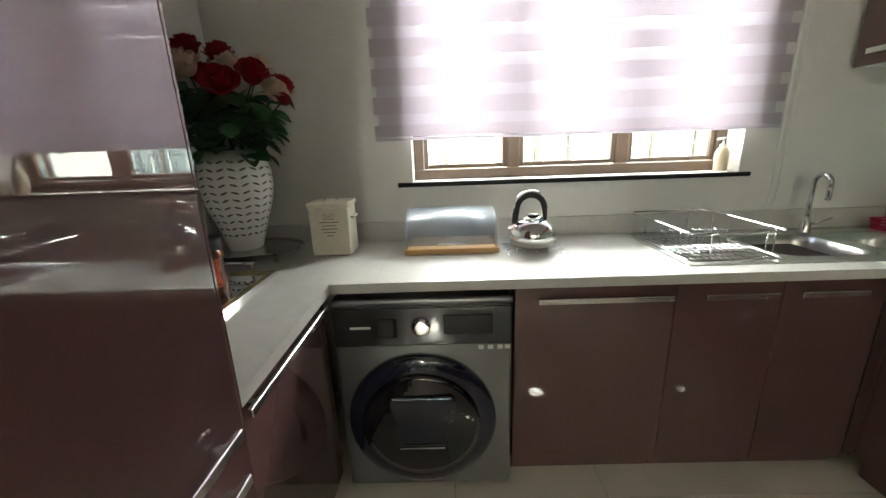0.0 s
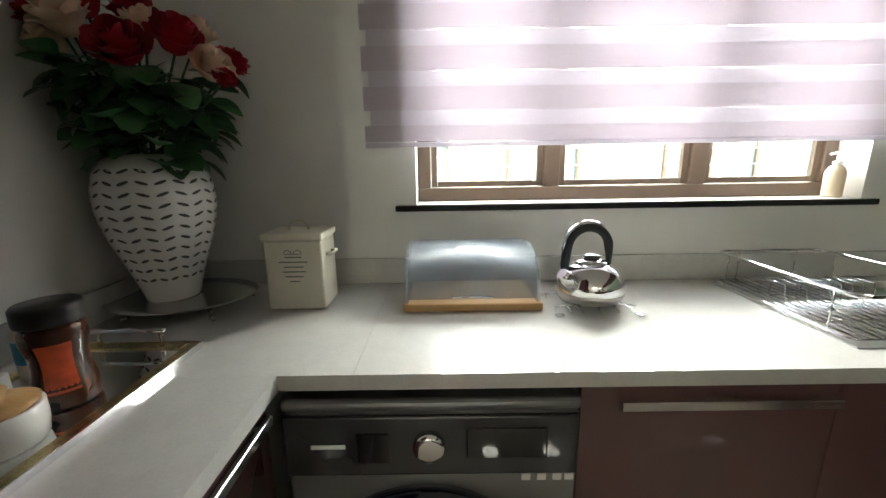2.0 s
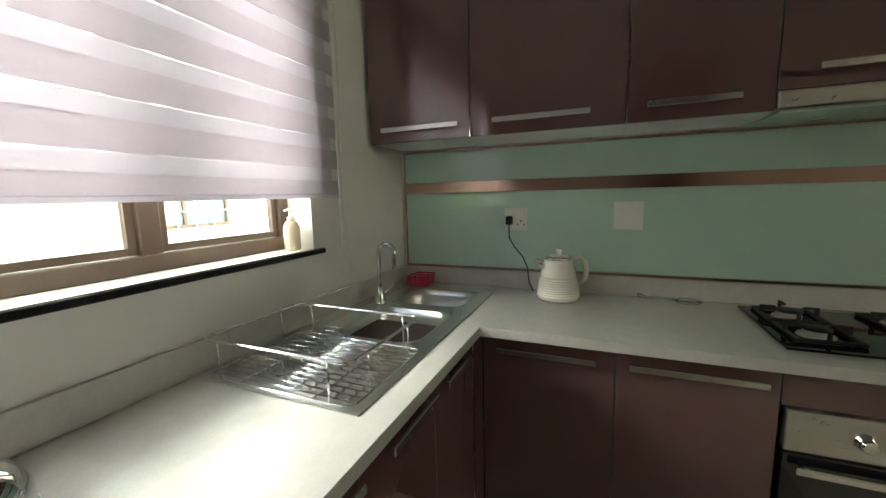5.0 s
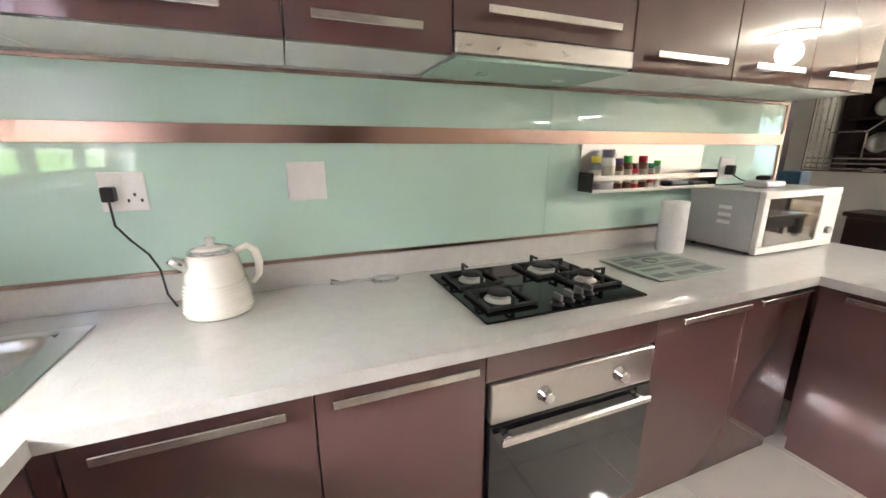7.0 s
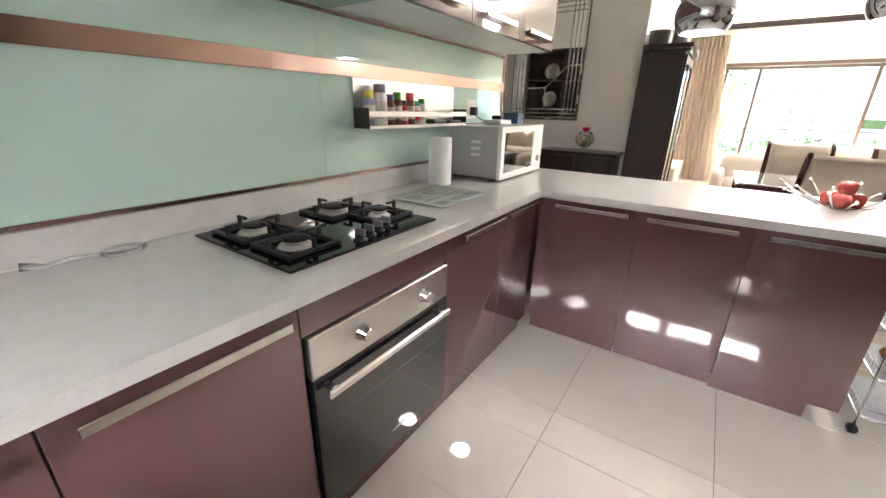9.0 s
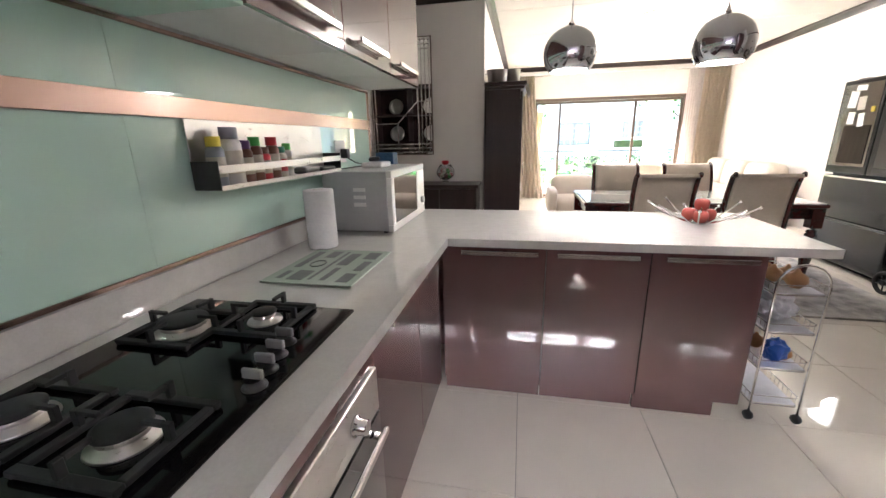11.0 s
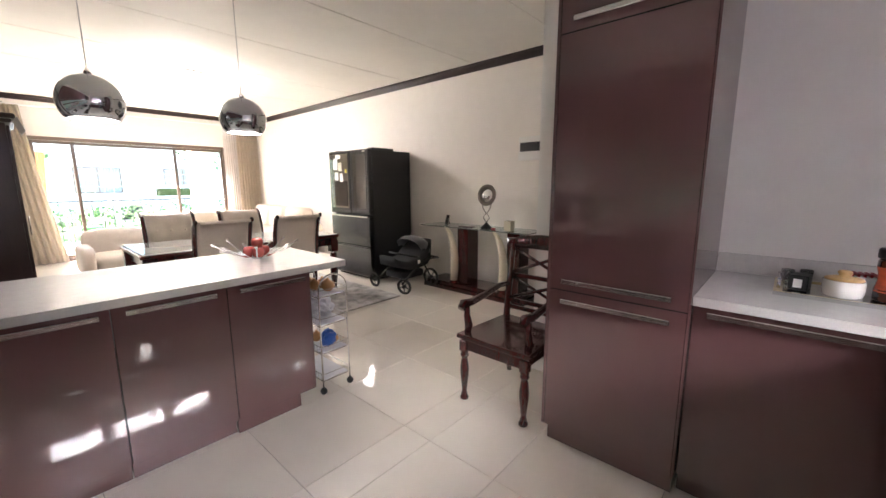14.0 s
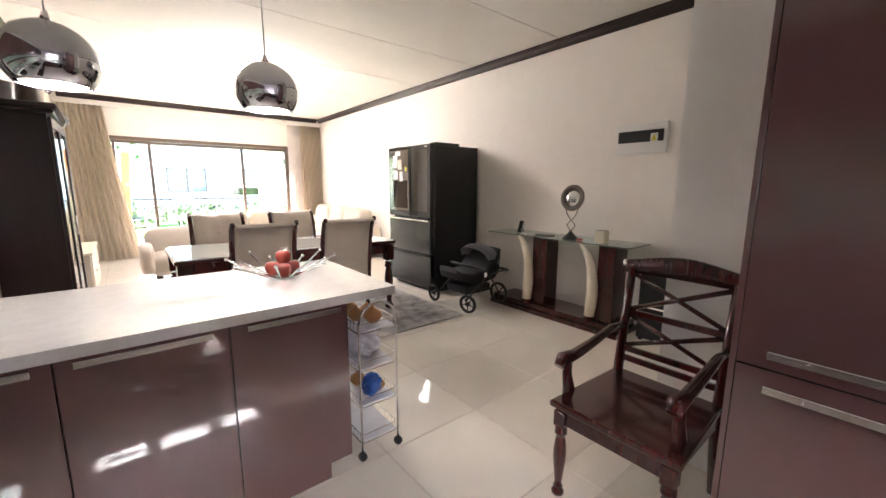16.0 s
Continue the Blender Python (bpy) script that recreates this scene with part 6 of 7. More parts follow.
wheel(-0.68, -1.17, 0.095, 8)
wheel(-0.68, -1.66, 0.095, -6)
wheel(-1.22, -1.22, 0.115, 0)
wheel(-1.22, -1.66, 0.115, 0)
for yy in (-1.22, -1.62):
    part("frame_tube", tube([(-0.70, yy, 0.12), (-0.85, yy, 0.22), (-1.05, yy, 0.34), (-1.22, yy, 0.37), (-1.36, yy, 0.36)], 0.011, 8), M_BLKPL, sr)
    part("frame_leg", tube([(-1.22, yy, 0.13), (-1.10, yy, 0.30), (-1.0, yy, 0.42)], 0.010, 8), M_BLKPL, sr)
part("handle_bar", tube([(-1.36, -1.22, 0.36), (-1.42, -1.27, 0.35), (-1.42, -1.57, 0.35), (-1.36, -1.62, 0.36)], 0.014, 8), M_RUBBER, sr)
part("basket", box(-1.15, -1.57, 0.15, -0.78, -1.27, 0.24, 0.02, 2), M_BFAB, sr, "black fabric shopping basket")
bm = bmesh.new()
secs = []
for x, z0, z1, w in ((-0.66, 0.40, 0.44, 0.11), (-0.70, 0.32, 0.40, 0.15), (-0.85, 0.27, 0.36, 0.17), (-1.02, 0.27, 0.38, 0.18), (-1.18, 0.30, 0.52, 0.18), (-1.28, 0.36, 0.60, 0.15)):
    c = -1.42
    secs.append([bm.verts.new(p) for p in ((x, c - w, z0), (x, c + w, z0), (x, c + w + 0.015, z1), (x, c + w - 0.02, z1 + 0.012), (x, c - w + 0.02, z1 + 0.012), (x, c - w - 0.015, z1))])
skin(bm, secs, True)
part("seat", bm, M_BFAB, sr, "padded black pram seat")
bm = bmesh.new()
rw = []
for i in range(11):
    a = radians(5 + 118 * i / 10)
    cx, cz, R = -1.10, 0.43, 0.225
    row = []
    for j in range(11):
        b = radians(-90 + 180 * j / 10)
        rr_ = R * (0.35 + 0.65 * math.cos(b) ** 0.6) if abs(j - 5) < 5 else R * 0.35
        row.append(bm.verts.new((cx - rr_ * math.cos(a) * (1 + 0.03 * (i % 2)), -1.42 + 0.185 * math.sin(b), cz + rr_ * math.sin(a) * (1.03 - 0.03 * (i % 2)))))
    rw.append(row)
for a, b in zip(rw, rw[1:]):
    for j in range(10):
        bm.faces.new((a[j], a[j + 1], b[j + 1], b[j])).smooth = True
bmesh.ops.solidify(bm, geom=bm.faces[:], thickness=0.008)
part("hood", bm, M_GFAB, sr, "folding grey canvas hood")
part("bumper_bar", tube([(-1.0, -1.24, 0.41), (-0.86, -1.27, 0.45), (-0.82, -1.42, 0.46), (-0.86, -1.57, 0.45), (-1.0, -1.60, 0.41)], 0.013, 8), M_RUBBER, sr)
part("care_label", box(-1.03, -1.228, 0.33, -0.99, -1.226, 0.38), M_WHITE, sr)

sr.scale = (0.98, 1.15, 1.02)
sr.location = (-0.94, -1.44, 0)

# ---- dining set ----
M_UPH = mat("cream_leatherette", (0.56, 0.49, 0.41), 0.5, noise_scale=60, vary=0.07, bump=0.25, sheen=0.15)
M_UPH2 = mat("taupe_leatherette", (0.40, 0.35, 0.30), 0.45, noise_scale=60, vary=0.08, bump=0.25, sheen=0.15)
rugm = mat("marbled_grey_rug", (0.34, 0.31, 0.285), 0.95, noise_scale=9, vary=0.95, bump=0.8, bump_scale=250, sheen=0.4)
rug = bmesh.new()
bm_box(rug, -0.62, -3.35, 0.0005, 2.0, -1.12, 0.016, 0.006)
tagged(part("rug", rug, rugm), "plush marbled grey and brown rug under the dining table", "rug")
TZ = 0.017
dt = thing("dining_table", (0.77, -2.12, TZ), "dark mahogany dining table with turned legs and a glass sheet", "dining table")
TX_0, TX_1, TY_0, TY_1 = -0.20, 1.72, -2.60, -1.72
part("tabletop", box(TX_0, TY_0, 0.715, TX_1, TY_1, 0.75, 0.008, 2), M_MAHOG, dt)
part("glass_sheet", box(TX_0 + 0.02, TY_0 + 0.02, 0.7505, TX_1 - 0.02, TY_1 - 0.02, 0.757, 0.002), mat("frosted_table_glass", (0.72, 0.72, 0.70), 0.08, coat=0.8, noise_scale=10, vary=0.03), dt, "pale glossy glass sheet")
part("apron", boxes((TX_0 + 0.08, TY_0 + 0.05, 0.62, TX_1 - 0.08, TY_0 + 0.075, 0.714), (TX_0 + 0.08, TY_1 - 0.075, 0.62, TX_1 - 0.08, TY_1 - 0.05, 0.714), (TX_0 + 0.05, TY_0 + 0.08, 0.62, TX_0 + 0.075, TY_1 - 0.08, 0.714), (TX_1 - 0.075, TY_0 + 0.08, 0.62, TX_1 - 0.05, TY_1 - 0.08, 0.714)), M_MAHOG, dt)
for xx in (TX_0 + 0.06, TX_1 - 0.06):
    for yy in (TY_0 + 0.06, TY_1 - 0.06):
        part("leg", turned(xx, yy, TZ, 0.62, 0.045), M_MAHOG, dt, "thick turned leg")
        part("leg_block", box(xx - 0.045, yy - 0.045, 0.545, xx + 0.045, yy + 0.045, 0.714, 0.004), M_MAHOG, dt)


def dining_chair(label):
    """Faces +y; its seat stands over the origin."""
    c = thing("dining_chair", (0, 0, 0), label, "dining chair", "chairs round the dining table")
    for xx in (-0.20, 0.20):
        part("front_leg", turned(xx, 0.19, 0, 0.40, 0.025), M_MAHOG, c)
        part("back_leg", tube([(xx, -0.24, 0), (xx, -0.21, 0.22), (xx, -0.205, 0.42)], [0.018, 0.022, 0.024], 8), M_MAHOG, c)
        part("back_post", tube([(xx * 1.12, -0.205, 0.42), (xx * 1.15, -0.21, 0.60), (xx * 1.15, -0.245, 0.85), (xx * 1.15, -0.29, 0.985), (xx * 1.15, -0.325, 1.01), (xx * 1.15, -0.33, 0.985)], [0.022, 0.021, 0.020, 0.019, 0.018, 0.014], 8), M_MAHOG, c, "scrolled dark wooden back post")
    part("seat_frame", box(-0.225, -0.22, 0.37, 0.225, 0.215, 0.42, 0.006), M_MAHOG, c)
    part("seat", box(-0.23, -0.19, 0.421, 0.23, 0.225, 0.49, 0.025, 3), M_UPH, c, "padded cream seat")
    bm = bmesh.new()
    nx, nz = 16, 16
    path = [(-0.195, 0.46), (-0.20, 0.60), (-0.225, 0.80), (-0.265, 0.95), (-0.31, 1.005), (-0.335, 1.01), (-0.345, 0.985)]

    def at(v):
        f = v * (len(path) - 1)
        i = min(int(f), len(path) - 2)
        u = f - i
        return [path[i][k] * (1 - u) + path[i + 1][k] * u for k in (0, 1)]
    for sgn, th in ((1, 0.022), (-1, -0.022)):
        g = []
        for j in range(nz + 1):
            y, z = at(j / nz)
            row = []
            for i in range(nx + 1):
                x = -0.208 + 0.416 * i / nx
                dim = 0
                if sgn > 0 and 0.35 < j / nz < 0.8:
                    dim = 0.010 * max(0, math.sin(i * math.pi / 4) * math.sin(j * math.pi / 2.5))
                row.append(bm.verts.new((x, y + th - dim * sgn, z)))
            g.append(row)
        for a, b in zip(g, g[1:]):
            for i in range(nx):
                q = (a[i], a[i + 1], b[i + 1], b[i])
                f = bm.faces.new(q if sgn > 0 else q[::-1])
                f.smooth = True
        if sgn > 0:
            g0 = g
    edge0 = [r[0] for r in g0] + g0[-1][1:] + [r[-1] for r in g0[::-1]][1:] + g0[0][::-1][1:-1]
    edge1 = [r[0] for r in g] + g[-1][1:] + [r[-1] for r in g[::-1]][1:] + g[0][::-1][1:-1]
    for i in range(len(edge0)):
        bm.faces.new((edge0[i], edge0[(i + 1) % len(edge0)], edge1[(i + 1) % len(edge0)], edge1[i]))
    part("backrest", bm, M_UPH, c, "cream tufted padded backrest")
    for bx in (-0.13, 0, 0.13):
        for bz, by in ((0.72, -0.196), (0.84, -0.214)):
            part("button", moved(lathe([(0.011, 0), (0.009, 0.005), (0.001, 0.006)], 10), pose(bx, by - 0.0, bz, -80, 0, 0)), M_UPH, c)
    return c


ch = dining_chair("dark wooden dining chair with a tufted cream scrolled back")
CP = ((1.14, -1.76, 180, 0), (0.44, -1.76, 180, 0), (1.26, -2.45, 0, 0), (0.53, -2.45, 0, 0))
first = True
for x, y, rz, _ in CP:
    m = Matrix.Translation((x, y, TZ)) @ pose(0, 0, 0, 0, 0, rz)
    if first:
        ch.matrix_basis = m
        first = False
    else:
        copy_thing(ch, m)

# ---- display cabinet, sideboard, mirror ----
dc_ = thing("display_cabinet", (2.5, -2.8, 0), "tall near-black wooden display cabinet with glass doors", "display cabinet")
DX0, DX1, DY0, DY1 = 2.30, 2.70, -3.20, -2.36
for q in ((DX0 + 0.03, DY0, 0.08, DX1, DY0 + 0.02, 1.82), (DX0 + 0.03, DY1 - 0.02, 0.08, DX1, DY1, 1.82), (DX1 - 0.015, DY0 + 0.021, 0.08, DX1, DY1 - 0.021, 1.82), (DX0 + 0.03, DY0 + 0.021, 0.08, DX1 - 0.016, DY1 - 0.021, 0.12), (DX0 + 0.03, DY0 + 0.021, 1.80, DX1 - 0.016, DY1 - 0.021, 1.82)):
    part("panel", box(*q), M_DKWOOD, dc_)
part("crown", boxes((DX0 - 0.01, DY0 - 0.03, 1.821, DX1, DY1 + 0.03, 1.85), (DX0 - 0.03, DY0 - 0.05, 1.851, DX1, DY1 + 0.05, 1.89), bevel=0.008), M_DKWOOD, dc_, "moulded crown")
part("plinth", box(DX0 + 0.01, DY0 - 0.01, 0.0, DX1, DY1 + 0.01, 0.079, 0.005), M_DKWOOD, dc_)
for z in (0.55, 0.95, 1.35):
    part("shelf", box(DX0 + 0.05, DY0 + 0.021, z, DX1 - 0.016, DY1 - 0.021, z + 0.012), M_DKWOOD, dc_)
for a, b in ((DY0 + 0.002, -2.782), (-2.778, DY1 - 0.002)):
    d = part("door", boxes((DX0 + 0.008, a, 0.10, DX0 + 0.028, a + 0.05, 1.80), (DX0 + 0.008, b - 0.05, 0.10, DX0 + 0.028, b, 1.80), (DX0 + 0.008, a + 0.051, 0.10, DX0 + 0.028, b - 0.051, 0.18), (DX0 + 0.008, a + 0.051, 1.73, DX0 + 0.028, b - 0.051, 1.80), bevel=0.002), M_DKWOOD, dc_, "framed glass door")
    part("glass", box(DX0 + 0.015, a + 0.05, 0.18, DX0 + 0.019, b - 0.05, 1.73), M_GLASS, d)
    part("handle", tube([(DX0 - 0.015, a + 0.4 if a < -2.9 else a + 0.02, 0.90), (DX0 - 0.015, a + 0.4 if a < -2.9 else a + 0.02, 1.06)], 0.005, 8), M_CHROME, d)
solid("hanging_tag", moved(box(-0.002, -0.05, -0.06, 0.002, 0.05, 0.06), pose(DX0 - 0.045, DY1 + 0.01, 1.80, 20, 12, 20)), M_WHITE, "white paper tag hanging at the cabinet's top corner", "tag")
for i, (px, py, r, h) in enumerate(((2.58, -2.50, 0.11, 0.13), (2.42, -2.62, 0.08, 0.15), (2.56, -2.78, 0.10, 0.14))):
    pt_ = thing("steel_pot", (px, py, 1.891), "stainless steel pot stored on top of the display cabinet", "pot")
    part("bowl", lathe([(r * 0.8, 0.0), (r * 0.9, 0.01), (r, h), (r + 0.006, h + 0.003), (r - 0.003, h - 0.002), (r * 0.86, 0.012), (0.001, 0.012)], 36, at=(px, py, 1.891), cap=False), M_SINK, pt_)
    for s in (-1, 1):
        part("handle", tube([(px + s * r, py - 0.02, 1.891 + h * 0.8), (px + s * (r + 0.02), py, 1.891 + h * 0.82), (px + s * r, py + 0.02, 1.891 + h * 0.8)], 0.004, 8), M_CHROME, pt_)
# pots, glasses on shelves
for z in (0.563, 0.963, 1.363):
    for k in range(5):
        yy = -3.08 + k * 0.15
        g = thing("glass_tumbler", (2.48, yy, z), "clear drinking glass inside the display cabinet", "glass", "glasses in the cabinet")
        part("glass", lathe([(0.001, 0.0005), (0.028, 0.001), (0.034, 0.11), (0.031, 0.11), (0.025, 0.006), (0.001, 0.006)], 18, at=(2.48, yy, z), cap=False), M_CLR, g)

sbd = thing("sideboard", (3.15, -2.3, 0), "low near-black wooden sideboard against the grey wall", "sideboard")
part("body", box(2.76, -2.49, 0.08, 3.55, -2.12, 0.83), M_DKWOOD, sbd)
part("top", box(2.735, -2.495, 0.831, 3.575, -2.095, 0.866, 0.008, 2), M_DKWOOD, sbd)
part("plinth", box(2.78, -2.48, 0, 3.53, -2.15, 0.079), M_DKWOOD, sbd)
for a, b in ((2.765, 3.152), (3.158, 3.545)):
    d = part("door", box(a, -2.119, 0.10, b, -2.102, 0.82, 0.004), M_DKWOOD, sbd)
    part("knob", moved(lathe([(0.006, 0), (0.006, 0.012), (0.014, 0.018), (0.012, 0.026), (0.001, 0.028)], 14), pose(b - 0.03 if a < 3 else a + 0.03, -2.1015, 0.5, -90, 0, 0)), M_PEWT, d)
gv = thing("glass_bowl_vase", (3.12, -2.30, 0.867), "round clear glass vase filled with red and green balls", "vase")
GV = (3.12, -2.30, 0.867)
part("glass", lathe([(0.05, 0.001), (0.055, 0.008), (0.02, 0.03), (0.06, 0.05), (0.098, 0.09), (0.10, 0.13), (0.085, 0.17), (0.06, 0.19), (0.065, 0.20), (0.062, 0.20), (0.082, 0.168), (0.096, 0.13), (0.092, 0.09), (0.05, 0.055), (0.001, 0.05)], 36, at=GV, cap=False), M_CLR, gv)
for i in range(13):
    a = i * 2.4
    r = 0.055 if i < 8 else 0.03
    z = 0.085 if i < 8 else 0.13
    s = 0.026
    part("ball", lathe([(0.0005, -s), (s * 0.7, -s * 0.7), (s, 0), (s * 0.7, s * 0.7), (0.0005, s)], 14, at=(GV[0] + r * math.cos(a), GV[1] + r * math.sin(a), GV[2] + z), ), MS[("red", "green", "brown", "paper")[i % 4]], gv)
part("red_flower", moved(lathe([(0.001, 0.0), (0.03, 0.01), (0.045, 0.035), (0.03, 0.05), (0.001, 0.04)], 11), Matrix.Translation((GV[0], GV[1], GV[2] + 0.195))), M_RR, gv)

wm_ = thing("strip_mirror", (3.7, -2.49, 1.8), "large wall mirror with crossing decorative strips", "wall mirror")
MX0, MX1, MZ0, MZ1 = 3.29, 4.12, 1.17, 2.405
part("backing", box(MX0, -2.4985, MZ0, MX1, -2.480, MZ1, 0.002), M_PEWT, wm_, "dark edge frame")
part("mirror_glass", box(MX0 + 0.012, -2.4795, MZ0 + 0.012, MX1 - 0.012, -2.474, MZ1 - 0.012), M_MIRR, wm_)
strips = []
for k in range(4):
    o = 0.03 + 0.045 * k
    strips += [((MX0 + o, MZ0 + 0.02), (MX0 + o, MZ1 - 0.02)), ((MX1 - o, MZ0 + 0.02), (MX1 - o, MZ1 - 0.02))]
    if k < 3:
        strips += [((MX0 + 0.02, MZ0 + o), (MX1 - 0.02, MZ0 + o)), ((MX0 + 0.02, MZ1 - o), (MX1 - 0.02, MZ1 - o))]
strips += [((3.46, 1.75), (3.70, 1.52)), ((3.70, 1.52), (3.95, 1.52)), ((3.46, 1.75), (3.46, 2.2)), ((3.70, 1.52), (3.70, 1.30)), ((3.95, 1.52), (4.02, 1.62)), ((3.31, 1.75), (3.46, 1.75))]
for (xa, za), (xb, zb) in strips:
    part("mirror_strip", tube([(xa, -2.4725, za), (xb, -2.4725, zb)], 0.007, 4), M_CHROME, wm_)

# open shelf across from the mirror
osf = thing("open_shelf", (4.0, -0.9, 0), "dark open display shelf with plates, facing the wall mirror", "shelf")
for z in (0.02, 0.45, 0.9, 1.3, 1.7, 2.1):
    part("shelf", box(3.52, -1.02, z, 4.52, -0.72, z + 0.025), M_DKWOOD, osf)
for x in (3.50, 4.0, 4.52):
    part("upright", box(x, -1.02, 0.0, x + 0.02, -0.72, 2.13), M_DKWOOD, osf)
part("back", box(3.52, -0.719, 0.0, 4.53, -0.705, 2.13), M_DKWOOD, osf)
for x in (3.7, 4.25):
    for z in (0.925, 1.325, 1.725):
        pl8 = thing("display_plate", (x, -0.80, z), "round white patterned plate standing on the dark shelf", "plate", "plates on the shelf")
        part("plate", moved(lathe([(0.001, 0.0), (0.07, 0.001), (0.115, 0.014), (0.117, 0.017), (0.07, 0.005), (0.001, 0.004)], 30), pose(x, -0.78, z + 0.118, 80, 0, 0)), M_CERAM, pl8)

# ---- living end ----
M_CURT = mat("cream_woven_curtain", (0.64, 0.56, 0.45), 0.85, noise_scale=120, vary=0.12, bump=0.4, stretch=(1, 1, 0.2), sheen=0.2)
translucent(M_CURT, (0.6, 0.5, 0.38), 0.22)
M_VOIL = mat("white_voile", (0.80, 0.76, 0.74), 0.8, noise_scale=120, vary=0.05)
translucent(M_VOIL, (0.9, 0.86, 0.84), 0.6, 0.25)


def curtain(name, x0, x1, y, z0, z1, folds, material, label, spread=0.0, amp=0.035):
    bm = bmesh.new()
    nx, nz = folds * 8, 10
    g = []
    for j in range(nz + 1):
        v = j / nz
        row = []
        for i in range(nx + 1):
            u = i / nx
            xx = x0 + (x1 - x0) * u - spread * (1 - v) ** 1.2 * (1 - u)
            a = amp * (0.6 + 0.4 * (1 - v)) * (1 + 0.3 * math.sin(u * 5.1))
            row.append(bm.verts.new((xx, y + a * math.sin(2 * math.pi * folds * u + 0.5 * math.sin(v * 3 + u * 4)), z0 + (z1 - z0) * v)))
        g.append(row)
    for a, b in zip(g, g[1:]):
        for i in range(nx):
            bm.faces.new((a[i], a[i + 1], b[i + 1], b[i])).smooth = True
    bmesh.ops.solidify(bm, geom=bm.faces[:], thickness=0.003)
    return solid(name, bm, material, label, "curtain")


curtain("curtain", 2.10, 2.66, -7.07, 0.015, 2.60, 9, M_CURT, "long cream woven curtain gathered at the sliding door", 0.30, 0.045)
curtain("curtain", -1.60, -1.15, -7.07, 0.015, 2.60, 8, M_CURT, "long cream woven curtain gathered by the cream wall")
curtain("voile_curtain", -1.20, -0.90, -7.15, 0.02, 2.60, 7, M_VOIL, "sheer white voile curtain beside the sliding door", 0.0, 0.02)
rail = thing("curtain_rail", (0.5, -7.1, 2.62), "white ceiling-high double curtain rail", "curtain rail")
part("rail", box(-1.63, -7.13, 2.605, 2.68, -7.10, 2.63, 0.003), M_WHITE, rail)
part("rear_rail", box(-1.63, -7.17, 2.605, 2.68, -7.15, 2.63, 0.003), M_WHITE, rail)
for xx in (-1.3, 0.5, 2.3):
    part("bracket", box(xx - 0.012, -7.199, 2.632, xx + 0.012, -7.09, 2.645), M_WHITE, rail)

M_SOFA = mat("cream_leather", (0.62, 0.54, 0.44), 0.4, noise_scale=40, vary=0.06, bump=0.25, coat=0.15)


def pillow(bm, cx, cy, cz, sx, sy, sz, m=None, n=10):
    b2 = bmesh.new()
    bmesh.ops.create_cube(b2, size=2)
    bmesh.ops.subdivide_edges(b2, edges=b2.edges[:], cuts=n // 2, use_grid_fill=True)
    for v in b2.verts:
        p = v.co.copy()
        l = (abs(p.x) ** 5 + abs(p.y) ** 5 + abs(p.z) ** 5) ** (1 / 5)
        p /= l
        v.co = Vector((p.x * sx, p.y * sy, p.z * sz))
    for f in b2.faces:
        f.smooth = True
    b2.transform(Matrix.Translation((cx, cy, cz)) @ (m or Matrix()))
    me = bpy.data.meshes.new("tmp")
    b2.to_mesh(me)
    b2.free()
    bm.from_mesh(me)
    bpy.data.meshes.remove(me)
    return bm


def pil(*a, **k):
    return pillow(bmesh.new(), *a, **k)


sf = thing("sofa", (-1.15, -5.6, 0), "cream leather sofa with plump cushions along the cream wall", "sofa")
part("base", box(-1.60, -6.90, 0.06, -0.72, -4.60, 0.30, 0.03, 3), M_SOFA, sf)
for i in range(3):
    yy = -6.42 + i * 0.70
    part("seat_cushion", pil(-1.08, yy, 0.38, 0.40, 0.345, 0.10), M_SOFA, sf)
    part("back_cushion", pil(-1.42, yy, 0.66, 0.16, 0.345, 0.24, pose(0, 0, 0, 0, -8, 0)), M_SOFA, sf)
for yy in (-6.95, -4.52):
    part("armrest", pil(-1.15, yy, 0.38, 0.46, 0.12, 0.26), M_SOFA, sf)
for xx in (-1.5, -0.8):
    for yy in (-6.8, -4.7):
        part("foot", box(xx - 0.03, yy - 0.03, 0, xx + 0.03, yy + 0.03, 0.058), M_DKWOOD, sf)
s2 = thing("sofa", (0.5, -6.55, 0), "cream leather two-seat sofa in front of the sliding door", "sofa")
part("base", box(-0.55, -6.95, 0.06, 0.75, -6.15, 0.30, 0.03, 3), M_SOFA, s2)
for i in range(2):
    xx = -0.22 + i * 0.62
    part("seat_cushion", pil(xx, -6.45, 0.37, 0.305, 0.33, 0.09), M_SOFA, s2)
    part("back_cushion", pil(xx, -6.83, 0.60, 0.305, 0.13, 0.19), M_SOFA, s2)
for xx in (-0.62, 0.80):
    part("armrest", pil(xx, -6.55, 0.34, 0.09, 0.40, 0.22), M_SOFA, s2)
ot = thing("armchair_grey", (1.45, -4.5, 0), "taupe upholstered tub armchair beyond the dining table", "armchair")
part("seat", pil(1.45, -4.5, 0.30, 0.34, 0.32, 0.14), M_UPH2, ot)
part("backrest", pil(1.45, -4.85, 0.48, 0.36, 0.10, 0.26), M_UPH2, ot)
for s in (-1, 1):
    part("armrest", pil(1.45 + s * 0.36, -4.52, 0.38, 0.08, 0.34, 0.18), M_UPH2, ot)
for xx in (1.2, 1.7):
    for yy in (-4.72, -4.28):
        part("foot", box(xx - 0.025, yy - 0.025, 0, xx + 0.025, yy + 0.025, 0.17), M_DKWOOD, ot)
ec = thing("tv_cabinet", (2.5, -4.6, 0), "low cream and grey media cabinet along the side wall", "cabinet")
